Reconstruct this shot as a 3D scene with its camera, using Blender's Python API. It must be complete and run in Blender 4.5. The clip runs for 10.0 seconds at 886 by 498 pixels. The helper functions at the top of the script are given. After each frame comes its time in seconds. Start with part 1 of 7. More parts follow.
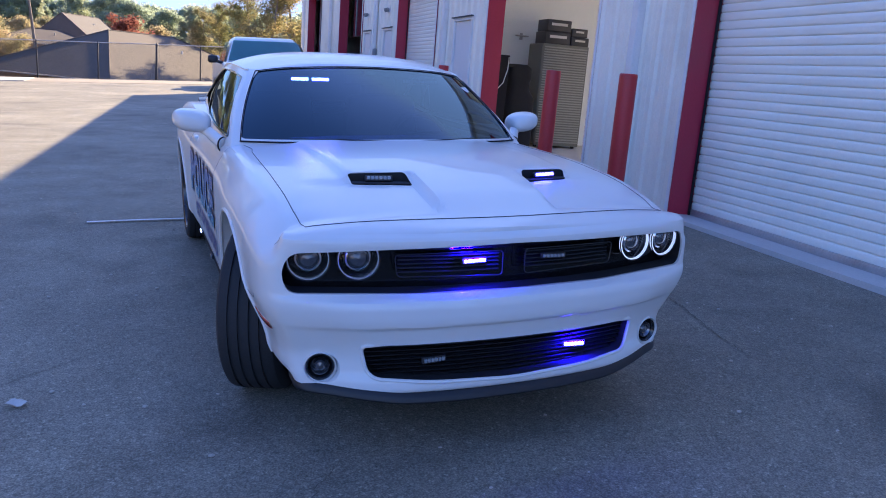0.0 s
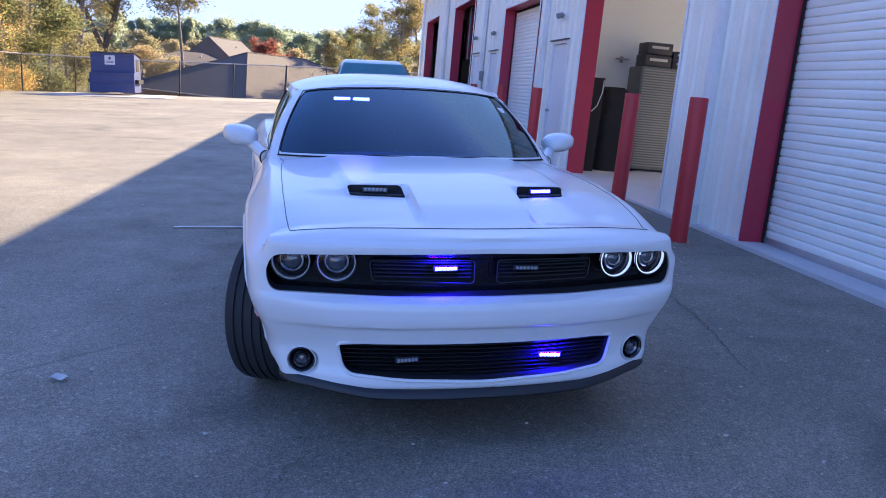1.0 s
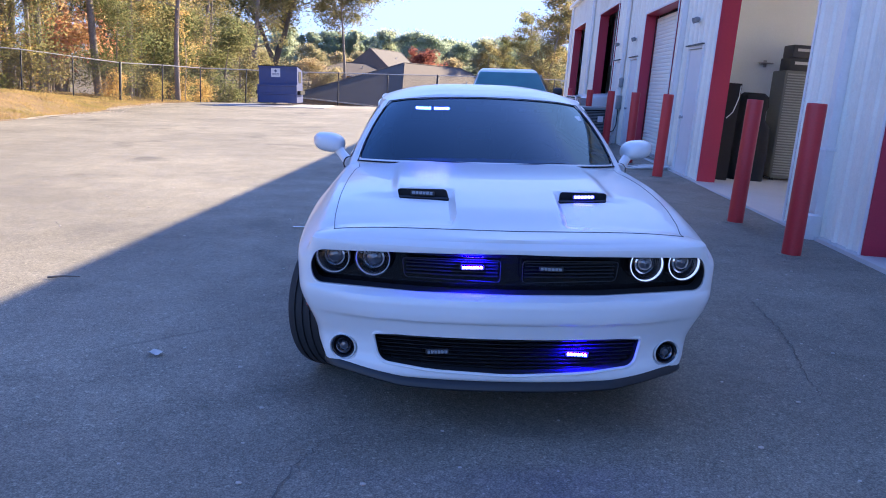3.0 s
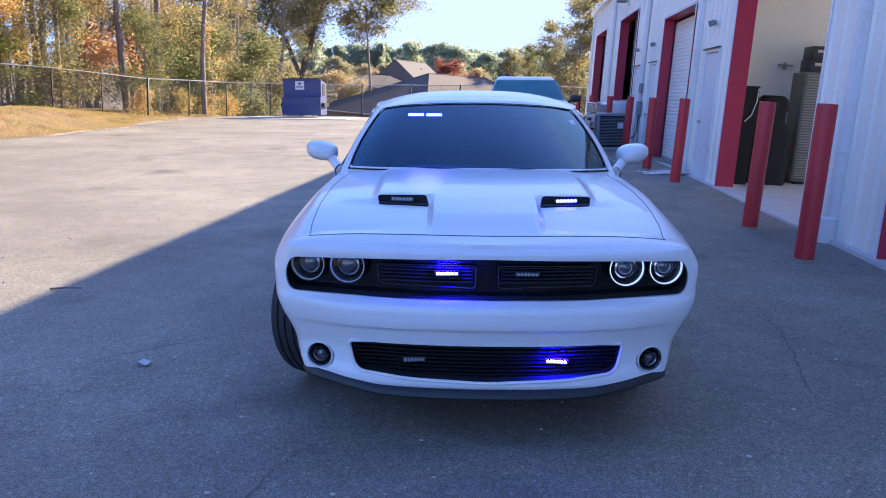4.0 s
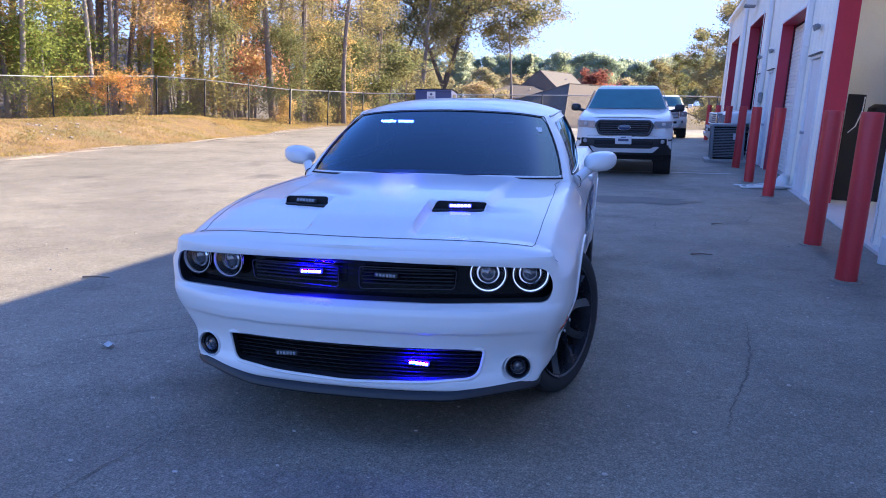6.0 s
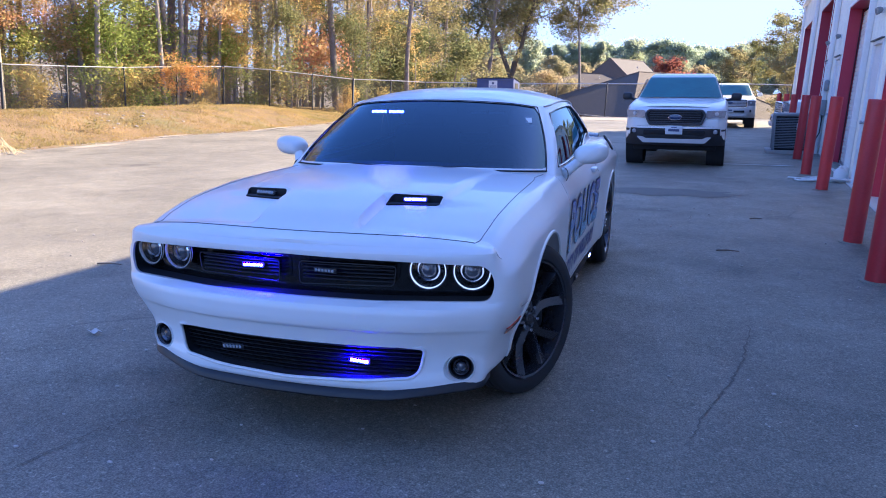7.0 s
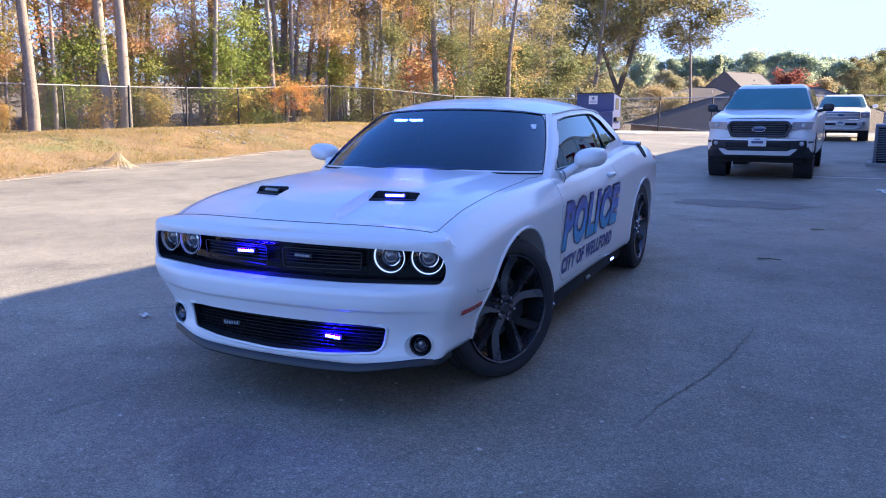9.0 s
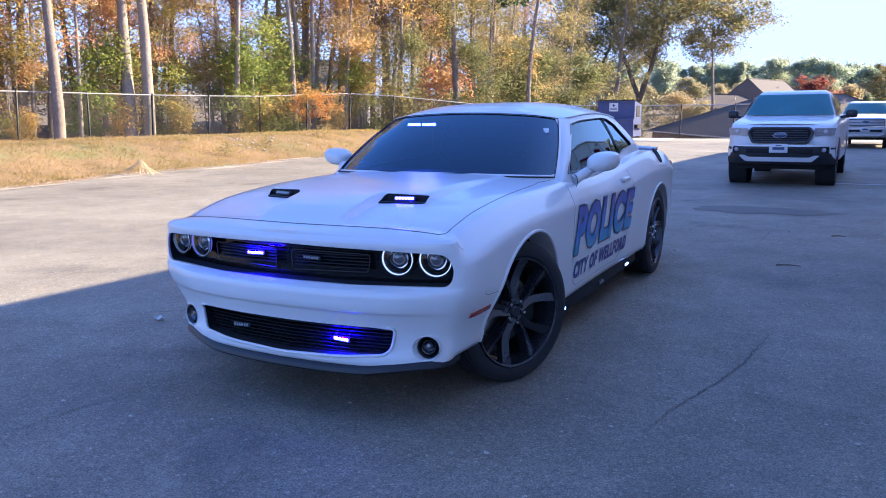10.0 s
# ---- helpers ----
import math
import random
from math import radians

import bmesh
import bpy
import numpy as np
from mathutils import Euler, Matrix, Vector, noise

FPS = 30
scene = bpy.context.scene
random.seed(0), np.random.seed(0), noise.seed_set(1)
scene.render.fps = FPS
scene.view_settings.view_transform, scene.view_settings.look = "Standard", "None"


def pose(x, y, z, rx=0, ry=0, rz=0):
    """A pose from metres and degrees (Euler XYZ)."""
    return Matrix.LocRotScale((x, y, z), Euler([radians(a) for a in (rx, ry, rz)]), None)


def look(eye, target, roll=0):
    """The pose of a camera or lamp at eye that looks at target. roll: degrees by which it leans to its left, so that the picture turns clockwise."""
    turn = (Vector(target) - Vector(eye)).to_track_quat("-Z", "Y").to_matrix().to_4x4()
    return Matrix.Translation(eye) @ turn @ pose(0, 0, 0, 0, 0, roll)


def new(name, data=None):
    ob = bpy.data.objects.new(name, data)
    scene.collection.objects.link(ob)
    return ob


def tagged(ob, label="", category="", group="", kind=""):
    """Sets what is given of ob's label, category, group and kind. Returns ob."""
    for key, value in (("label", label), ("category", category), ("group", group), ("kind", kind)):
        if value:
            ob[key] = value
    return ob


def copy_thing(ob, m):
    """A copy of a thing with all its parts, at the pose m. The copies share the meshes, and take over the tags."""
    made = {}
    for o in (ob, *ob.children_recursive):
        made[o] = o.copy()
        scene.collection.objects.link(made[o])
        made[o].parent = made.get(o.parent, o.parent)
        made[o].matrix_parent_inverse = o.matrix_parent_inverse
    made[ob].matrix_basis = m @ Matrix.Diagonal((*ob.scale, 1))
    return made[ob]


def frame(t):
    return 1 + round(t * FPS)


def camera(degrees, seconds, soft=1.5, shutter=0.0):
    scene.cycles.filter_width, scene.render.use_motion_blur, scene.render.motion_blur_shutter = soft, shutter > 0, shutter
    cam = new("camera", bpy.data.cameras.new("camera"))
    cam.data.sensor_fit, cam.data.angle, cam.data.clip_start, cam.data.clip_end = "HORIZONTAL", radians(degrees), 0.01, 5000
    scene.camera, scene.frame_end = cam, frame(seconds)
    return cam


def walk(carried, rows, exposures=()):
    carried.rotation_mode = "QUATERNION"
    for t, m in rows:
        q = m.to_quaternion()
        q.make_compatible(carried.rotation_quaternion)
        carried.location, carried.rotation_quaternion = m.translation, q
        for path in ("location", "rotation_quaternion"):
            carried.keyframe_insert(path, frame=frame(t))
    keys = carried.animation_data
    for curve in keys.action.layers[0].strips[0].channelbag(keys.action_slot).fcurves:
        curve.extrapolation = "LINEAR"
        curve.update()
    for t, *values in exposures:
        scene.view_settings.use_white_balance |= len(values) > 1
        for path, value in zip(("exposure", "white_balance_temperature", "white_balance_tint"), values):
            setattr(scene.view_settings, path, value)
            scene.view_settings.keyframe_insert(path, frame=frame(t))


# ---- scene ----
cam = camera(60.0, 10.0, soft=1.0)
# The lot falls away from the building; the path is given in the lot's own frame.
LOT = Matrix.Rotation(radians(-2.8), 4, "Y")
PATH = [
    (0, (-1.247, -2.381, 1.403), (-0.517, -0.58, 0.931), 2.0),
    (0.5, (-1.025, -2.61, 1.409), (-0.438, -0.752, 0.959), 2.2),
    (1, (-0.792, -2.723, 1.42), (-0.356, -0.819, 0.99), 2.4),
    (1.5, (-0.572, -2.763, 1.437), (-0.278, -0.83, 1.018), 2.6),
    (2, (-0.415, -2.915, 1.445), (-0.238, -0.967, 1.025), 2.7),
    (2.5, (-0.367, -2.986, 1.456), (-0.274, -1.035, 1.029), 2.3),
    (4, (-0.117, -2.943, 1.429), (-0.148, -0.983, 1.028), 0.5),
    (4.5, (0.144, -2.86, 1.43), (0.041, -0.899, 1.049), 0.6),
    (5, (0.497, -2.892, 1.405), (0.293, -0.937, 1.037), 1.0),
    (5.5, (0.789, -2.913, 1.408), (0.486, -0.97, 1.04), 1.2),
    (6.8, (1.391, -2.71, 1.423), (0.841, -0.829, 1.022), -0.1),
    (7, (1.492, -2.66, 1.424), (0.915, -0.789, 1.018), 0.3),
    (7.5, (1.691, -2.693, 1.416), (1.035, -0.847, 1.016), -0.0),
    (8, (1.844, -2.806, 1.417), (1.119, -0.984, 1.023), -0.1),
    (8.5, (2.033, -2.827, 1.407), (1.244, -1.028, 1.031), -0.2),
    (9, (2.198, -2.764, 1.373), (1.355, -0.988, 1.01), -0.4),
    (9.5, (2.241, -2.742, 1.351), (1.364, -0.981, 0.996), -0.4),
    (10, (2.245, -2.737, 1.348), (1.352, -0.98, 1.005), -0.5),
]
EXPOSURES = [(0.0, 2.13, 4780, 28), (0.7, 2.25, 4760, 28), (1.5, 2.28, 4740, 28), (2.5, 2.28, 4670, 28), (5.0, 2.22, 4590, 28), (7.0, 2.36, 4570, 28), (10.0, 2.37, 4570, 28)]
walk(cam, [(t, LOT @ look(eye, target, roll)) for t, eye, target, roll in PATH], EXPOSURES)

# ---- world and sun ----
SUN_DIR = Vector((7.0, 7.0, 5.4)).normalized()
sun_elev = math.asin(SUN_DIR.z)
world = bpy.data.worlds.new("sky")
scene.world = world
world.use_nodes = True
wn = world.node_tree
sky = wn.nodes.new("ShaderNodeTexSky")
sky.sky_type = "NISHITA"
sky.sun_disc = False
sky.sun_elevation = sun_elev
sky.sun_rotation = math.atan2(SUN_DIR.x, SUN_DIR.y)
sky.dust_density = 1.2
sky.ozone_density = 1.5
sky.air_density = 0.65
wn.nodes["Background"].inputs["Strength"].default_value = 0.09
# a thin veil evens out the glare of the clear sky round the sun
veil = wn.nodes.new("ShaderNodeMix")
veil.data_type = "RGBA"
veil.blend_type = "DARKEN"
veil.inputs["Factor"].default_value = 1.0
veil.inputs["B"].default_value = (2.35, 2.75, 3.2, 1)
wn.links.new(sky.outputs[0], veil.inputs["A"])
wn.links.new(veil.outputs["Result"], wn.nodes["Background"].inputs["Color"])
sun_data = bpy.data.lights.new("sun", "SUN")
sun_data.energy = 4.5
sun_data.angle = radians(0.53)
sun_data.color = (1.0, 0.70, 0.27)
sun = new("sun", sun_data)
sun.matrix_world = Matrix.Translation((20, 20, 30)) @ SUN_DIR.to_track_quat("Z", "Y").to_matrix().to_4x4()


# ---- materials ----
def node(nt, kind, **props):
    n = nt.nodes.new(kind)
    for k, v in props.items():
        if k == "op":
            n.operation = v
        else:
            n.inputs[k].default_value = v
    return n


def mat(name, color, rough=0.5, metal=0.0, var=0.12, scale=3.0, fine=60.0, bump=0.0, coat=0.0, dirt=None, dirt_amount=0.0,
        spec=0.5, tint=0.0):
    """A procedural surface: colour with coarse and fine variation, optional dirt patches and relief."""
    m = bpy.data.materials.new(name)
    m.use_nodes = True
    nt = m.node_tree
    b = nt.nodes["Principled BSDF"]
    b.inputs["Roughness"].default_value = rough
    b.inputs["Metallic"].default_value = metal
    b.inputs["Coat Weight"].default_value = coat
    b.inputs["Coat Roughness"].default_value = 0.04
    b.inputs["Specular IOR Level"].default_value = spec
    tc = nt.nodes.new("ShaderNodeTexCoord")
    n1 = node(nt, "ShaderNodeTexNoise", Scale=scale, Detail=6.0, Roughness=0.6)
    n2 = node(nt, "ShaderNodeTexNoise", Scale=fine, Detail=3.0)
    for n in (n1, n2):
        nt.links.new(tc.outputs["Object"], n.inputs["Vector"])
    add = node(nt, "ShaderNodeMath", op="ADD")
    nt.links.new(n1.outputs["Fac"], add.inputs[0])
    nt.links.new(n2.outputs["Fac"], add.inputs[1])
    mr = nt.nodes.new("ShaderNodeMapRange")
    mr.inputs["From Min"].default_value, mr.inputs["From Max"].default_value = 0.6, 1.4
    mr.inputs["To Min"].default_value, mr.inputs["To Max"].default_value = 1 - var, 1 + var
    nt.links.new(add.outputs[0], mr.inputs["Value"])
    if tint:
        oi = nt.nodes.new("ShaderNodeObjectInfo")
        m2 = nt.nodes.new("ShaderNodeMapRange")
        m2.inputs["To Min"].default_value, m2.inputs["To Max"].default_value = 1 - tint, 1 + tint
        nt.links.new(oi.outputs["Random"], m2.inputs["Value"])
        mm = node(nt, "ShaderNodeMath", op="MULTIPLY")
        nt.links.new(mr.outputs[0], mm.inputs[0])
        nt.links.new(m2.outputs[0], mm.inputs[1])
        factor = mm.outputs[0]
    else:
        factor = mr.outputs[0]
    mul = nt.nodes.new("ShaderNodeVectorMath")
    mul.operation = "SCALE"
    mul.inputs[0].default_value = color
    nt.links.new(factor, mul.inputs["Scale"])
    out = mul.outputs[0]
    if dirt:
        n3 = node(nt, "ShaderNodeTexNoise", Scale=scale * 0.6, Detail=8.0, Roughness=0.7)
        nt.links.new(tc.outputs["Object"], n3.inputs["Vector"])
        r = nt.nodes.new("ShaderNodeMapRange")
        r.inputs["From Min"].default_value, r.inputs["From Max"].default_value = 0.5, 0.72
        r.inputs["To Max"].default_value = dirt_amount
        nt.links.new(n3.outputs["Fac"], r.inputs["Value"])
        mx = nt.nodes.new("ShaderNodeMix")
        mx.data_type = "RGBA"
        mx.inputs["B"].default_value = (*dirt, 1)
        nt.links.new(r.outputs[0], mx.inputs["Factor"])
        nt.links.new(out, mx.inputs["A"])
        out = mx.outputs["Result"]
    nt.links.new(out, b.inputs["Base Color"])
    rr = nt.nodes.new("ShaderNodeMapRange")
    rr.inputs["To Min"].default_value, rr.inputs["To Max"].default_value = max(0.02, rough * 0.85), min(1, rough * 1.15)
    nt.links.new(n1.outputs["Fac"], rr.inputs["Value"])
    nt.links.new(rr.outputs[0], b.inputs["Roughness"])
    if bump:
        bp = nt.nodes.new("ShaderNodeBump")
        bp.inputs["Strength"].default_value = 0.6
        bp.inputs["Distance"].default_value = bump
        nt.links.new(n2.outputs["Fac"], bp.inputs["Height"])
        nt.links.new(bp.outputs[0], b.inputs["Normal"])
    return m


def glow(name, color, strength):
    m = bpy.data.materials.new(name)
    m.use_nodes = True
    b = m.node_tree.nodes["Principled BSDF"]
    b.inputs["Base Color"].default_value = (0.8, 0.8, 0.85, 1)
    b.inputs["Emission Color"].default_value = (*color, 1)
    b.inputs["Emission Strength"].default_value = strength
    return m


def glass(name, tint, ior=1.5, rough=0.0, sheen=(1, 1, 1)):
    """A pane: tinted see-through with a mirror coat that grows to grazing angles."""
    m = bpy.data.materials.new(name)
    m.use_nodes = True
    nt = m.node_tree
    nt.nodes.remove(nt.nodes["Principled BSDF"])
    tr = nt.nodes.new("ShaderNodeBsdfTransparent")
    tr.inputs["Color"].default_value = (*tint, 1)
    gl = nt.nodes.new("ShaderNodeBsdfGlossy")
    gl.inputs["Roughness"].default_value = rough
    gl.inputs["Color"].default_value = (*sheen, 1)
    fr = nt.nodes.new("ShaderNodeFresnel")
    fr.inputs["IOR"].default_value = ior
    mx = nt.nodes.new("ShaderNodeMixShader")
    nt.links.new(fr.outputs[0], mx.inputs[0])
    nt.links.new(tr.outputs[0], mx.inputs[1])
    nt.links.new(gl.outputs[0], mx.inputs[2])
    nt.links.new(mx.outputs[0], nt.nodes["Material Output"].inputs["Surface"])
    return m


WHITE_PAINT = mat("white_car_paint", (0.75, 0.75, 0.742), 0.32, coat=0.5, var=0.02, fine=8, spec=0.35)
BLACK_TRIM = mat("black_plastic", (0.020, 0.020, 0.023), 0.45, var=0.2)
GLOSS_BLACK = mat("gloss_black", (0.012, 0.012, 0.015), 0.12, var=0.1, coat=0.6)
CHIN = mat("grey_black_plastic", (0.014, 0.0145, 0.018), 0.45, var=0.2)
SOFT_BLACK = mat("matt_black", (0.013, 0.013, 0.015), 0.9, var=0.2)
LINING = mat("dark_cabin_lining", (0.03, 0.03, 0.035), 0.85, var=0.2)
RUBBER = mat("tyre_rubber", (0.022, 0.022, 0.024), 0.75, var=0.25, fine=120, bump=0.0006)
RIM_BLACK = mat("satin_black_alloy", (0.045, 0.045, 0.052), 0.22, metal=0.5, var=0.1, coat=0.55)
STEEL = mat("steel", (0.45, 0.45, 0.46), 0.35, metal=1.0, var=0.1)
CHROME = mat("chrome", (0.75, 0.75, 0.77), 0.08, metal=1.0, var=0.03)
LENS_GLASS = glass("clear_lens", (0.93, 0.95, 1.0), 1.45)
TINTED = glass("tinted_glass", (0.09, 0.13, 0.19), 1.95, 0.0, (0.66, 0.86, 1.0))
CAR_GLASS = glass("window_glass", (0.10, 0.13, 0.14), 1.6)
LED_BLUE = glow("blue_led", (0.060, 0.032, 1.0), 14.0)
LED_SCREEN = glow("strong_blue_led", (0.16, 0.13, 1.0), 55.0)
LED_WHITE = glow("halo_led", (0.92, 0.98, 1.0), 0.17)
LED_DIM = glow("dim_halo_led", (0.9, 0.96, 1.0), 0.012)
LED_OFF = mat("unlit_led", (0.24, 0.25, 0.27), 0.2, var=0.2, coat=1.0)
RED_LENS = mat("red_reflector", (0.42, 0.03, 0.02), 0.25, var=0.15, coat=0.8)
RED_TRIM = mat("red_steel_trim", (0.38, 0.024, 0.055), 0.42, var=0.10, scale=1.5, dirt=(0.20, 0.10, 0.09), dirt_amount=0.25)
RED_BOLLARD = mat("red_bollard_paint", (0.45, 0.030, 0.036), 0.42, var=0.14, scale=2.5, dirt=(0.16, 0.05, 0.05), dirt_amount=0.5, tint=0.1)
WALL_METAL = mat("white_sheet_metal", (0.91, 0.88, 0.77), 0.32, var=0.07, scale=0.7, dirt=(0.50, 0.49, 0.44), dirt_amount=0.40)
TRIM_METAL = mat("white_trim_metal", (0.80, 0.80, 0.79), 0.4, var=0.05, dirt=(0.45, 0.44, 0.42), dirt_amount=0.3)
ROLL_METAL = mat("white_roller_slat", (0.93, 0.92, 0.82), 0.35, var=0.04, scale=1.0, dirt=(0.6, 0.6, 0.58), dirt_amount=0.15)
DOOR_PAINT = mat("white_door_paint", (0.76, 0.76, 0.76), 0.45, var=0.05, scale=1.2, dirt=(0.48, 0.47, 0.45), dirt_amount=0.3)
PLASTER = mat("cream_wallboard", (0.82, 0.85, 0.86), 0.85, var=0.05, scale=0.8)
CONCRETE = mat("concrete", (0.42, 0.40, 0.37), 0.85, var=0.15, scale=1.5, fine=90, bump=0.002, dirt=(0.24, 0.22, 0.20), dirt_amount=0.5)
CABINET = mat("grey_steel_cabinet", (0.15, 0.155, 0.14), 0.5, var=0.12)
DUMP_BLUE = mat("blue_painted_steel", (0.045, 0.06, 0.17), 0.5, var=0.2, scale=2, dirt=(0.10, 0.09, 0.10), dirt_amount=0.5)
FENCE_BLACK = mat("black_fence_steel", (0.02, 0.02, 0.02), 0.5, var=0.2)
ROOF_SHINGLE = mat("brown_shingle", (0.125, 0.105, 0.088), 0.9, var=0.22, scale=0.8, fine=9, bump=0.02)
ROOF_GREY = mat("grey_shingle", (0.11, 0.10, 0.095), 0.9, var=0.22, scale=0.8, fine=9, bump=0.02)
SIDING = mat("pale_siding", (0.62, 0.58, 0.52), 0.7, var=0.06)
BRICKISH = mat("tan_masonry", (0.40, 0.30, 0.22), 0.8, var=0.15, scale=2)
BARK = mat("bark", (0.21, 0.175, 0.145), 0.9, var=0.45, scale=2.0, fine=18, bump=0.03)
OAK_BARK = mat("oak_bark", (0.10, 0.09, 0.08), 0.9, var=0.4, scale=1.5, fine=12, bump=0.03)
SMOKED = mat("smoked_chrome", (0.20, 0.20, 0.22), 0.15, metal=0.9, var=0.1)
PALE_BARK = mat("pale_bark", (0.26, 0.23, 0.20), 0.9, var=0.35, scale=1.6, fine=14, bump=0.02)
AC_GREY = mat("grey_condenser", (0.23, 0.24, 0.25), 0.5, var=0.12)
WHITE_PLASTIC = mat("white_plastic", (0.72, 0.72, 0.70), 0.45, var=0.06)
LITTER = mat("pale_litter", (0.55, 0.53, 0.50), 0.8, var=0.2)
TWIG = mat("dry_twig", (0.20, 0.16, 0.12), 0.9, var=0.3)
STRAW = mat("straw", (0.52, 0.42, 0.25), 0.9, var=0.3)
STONE = mat("pale_stone", (0.42, 0.38, 0.33), 0.9, var=0.25, tint=0.25)


def leaf_material(name, palette):
    """Thin leaves: diffuse and translucent, with colour varied leaf by leaf and tree by tree."""
    m = bpy.data.materials.new(name)
    m.use_nodes = True
    nt = m.node_tree
    nt.nodes.remove(nt.nodes["Principled BSDF"])
    geo = nt.nodes.new("ShaderNodeNewGeometry")
    oi = nt.nodes.new("ShaderNodeObjectInfo")
    tc = nt.nodes.new("ShaderNodeTexCoord")
    nz = node(nt, "ShaderNodeTexNoise", Scale=0.45, Detail=2.0)
    nt.links.new(tc.outputs["Object"], nz.inputs["Vector"])
    a1 = node(nt, "ShaderNodeMath", op="MULTIPLY_ADD")
    a1.inputs[1].default_value = 0.35
    nt.links.new(geo.outputs["Random Per Island"], a1.inputs[0])
    a2 = node(nt, "ShaderNodeMath", op="MULTIPLY_ADD")
    a2.inputs[1].default_value = 0.45
    nt.links.new(oi.outputs["Random"], a2.inputs[0])
    a3 = node(nt, "ShaderNodeMath", op="MULTIPLY_ADD")
    a3.inputs[1].default_value, a3.inputs[2].default_value = 1.3, -0.55
    nt.links.new(nz.outputs["Fac"], a3.inputs[0])
    nt.links.new(a3.outputs[0], a2.inputs[2])
    nt.links.new(a2.outputs[0], a1.inputs[2])
    ramp = nt.nodes.new("ShaderNodeValToRGB")
    els = ramp.color_ramp.elements
    while len(els) < len(palette):
        els.new(0.5)
    for i, c in enumerate(palette):
        els[i].position = i / (len(palette) - 1)
        els[i].color = (*c, 1)
    nt.links.new(a1.outputs[0], ramp.inputs["Fac"])
    d = nt.nodes.new("ShaderNodeBsdfDiffuse")
    t = nt.nodes.new("ShaderNodeBsdfTranslucent")
    mx = nt.nodes.new("ShaderNodeMixShader")
    mx.inputs[0].default_value = 0.68
    for s_ in (d, t):
        nt.links.new(ramp.outputs["Color"], s_.inputs["Color"])
    nt.links.new(d.outputs[0], mx.inputs[1])
    nt.links.new(t.outputs[0], mx.inputs[2])
    nt.links.new(mx.outputs[0], nt.nodes["Material Output"].inputs["Surface"])
    return m


LEAF_MIX = leaf_material("autumn_leaves", [(0.22, 0.22, 0.07), (0.40, 0.35, 0.11), (0.58, 0.44, 0.14), (0.66, 0.46, 0.16), (0.62, 0.34, 0.14)])
LEAF_RUST = leaf_material("rust_leaves", [(0.38, 0.34, 0.14), (0.52, 0.41, 0.18), (0.60, 0.41, 0.20), (0.58, 0.31, 0.18), (0.48, 0.22, 0.15)])
LEAF_OAK = leaf_material("oak_leaves", [(0.14, 0.17, 0.07), (0.20, 0.21, 0.09), (0.27, 0.24, 0.11), (0.36, 0.27, 0.13)])
# paler and greyer than the near leaves: distance haze is put into the colours
LEAF_HAZED_MIX = leaf_material("far_autumn_foliage", [(0.24, 0.27, 0.16), (0.31, 0.31, 0.18), (0.42, 0.36, 0.20), (0.46, 0.34, 0.20)])
LEAF_OLIVE = leaf_material("olive_leaves", [(0.17, 0.19, 0.08), (0.27, 0.25, 0.10), (0.38, 0.31, 0.13), (0.50, 0.35, 0.15)])
LEAF_LIME = leaf_material("lime_leaves", [(0.19, 0.25, 0.06), (0.29, 0.34, 0.08), (0.40, 0.42, 0.11), (0.55, 0.48, 0.15)])
LEAF_ORANGE = leaf_material("orange_leaves", [(0.55, 0.42, 0.13), (0.60, 0.38, 0.11), (0.58, 0.29, 0.10), (0.48, 0.19, 0.08)])
LEAF_RED = leaf_material("red_leaves", [(0.20, 0.10, 0.07), (0.26, 0.10, 0.075), (0.30, 0.13, 0.08)])
NEEDLES = leaf_material("pine_needles", [(0.035, 0.062, 0.028), (0.05, 0.085, 0.035), (0.075, 0.115, 0.045), (0.13, 0.14, 0.05)])
# haze of the far skyline is painted into these pale greens
HAZED_GREEN = leaf_material("far_foliage", [(0.33, 0.41, 0.30), (0.38, 0.45, 0.33), (0.43, 0.48, 0.34), (0.50, 0.48, 0.33)])
GRASS_BLADE = leaf_material("dry_grass", [(0.18, 0.18, 0.06), (0.30, 0.25, 0.09), (0.40, 0.30, 0.12), (0.44, 0.32, 0.15)])


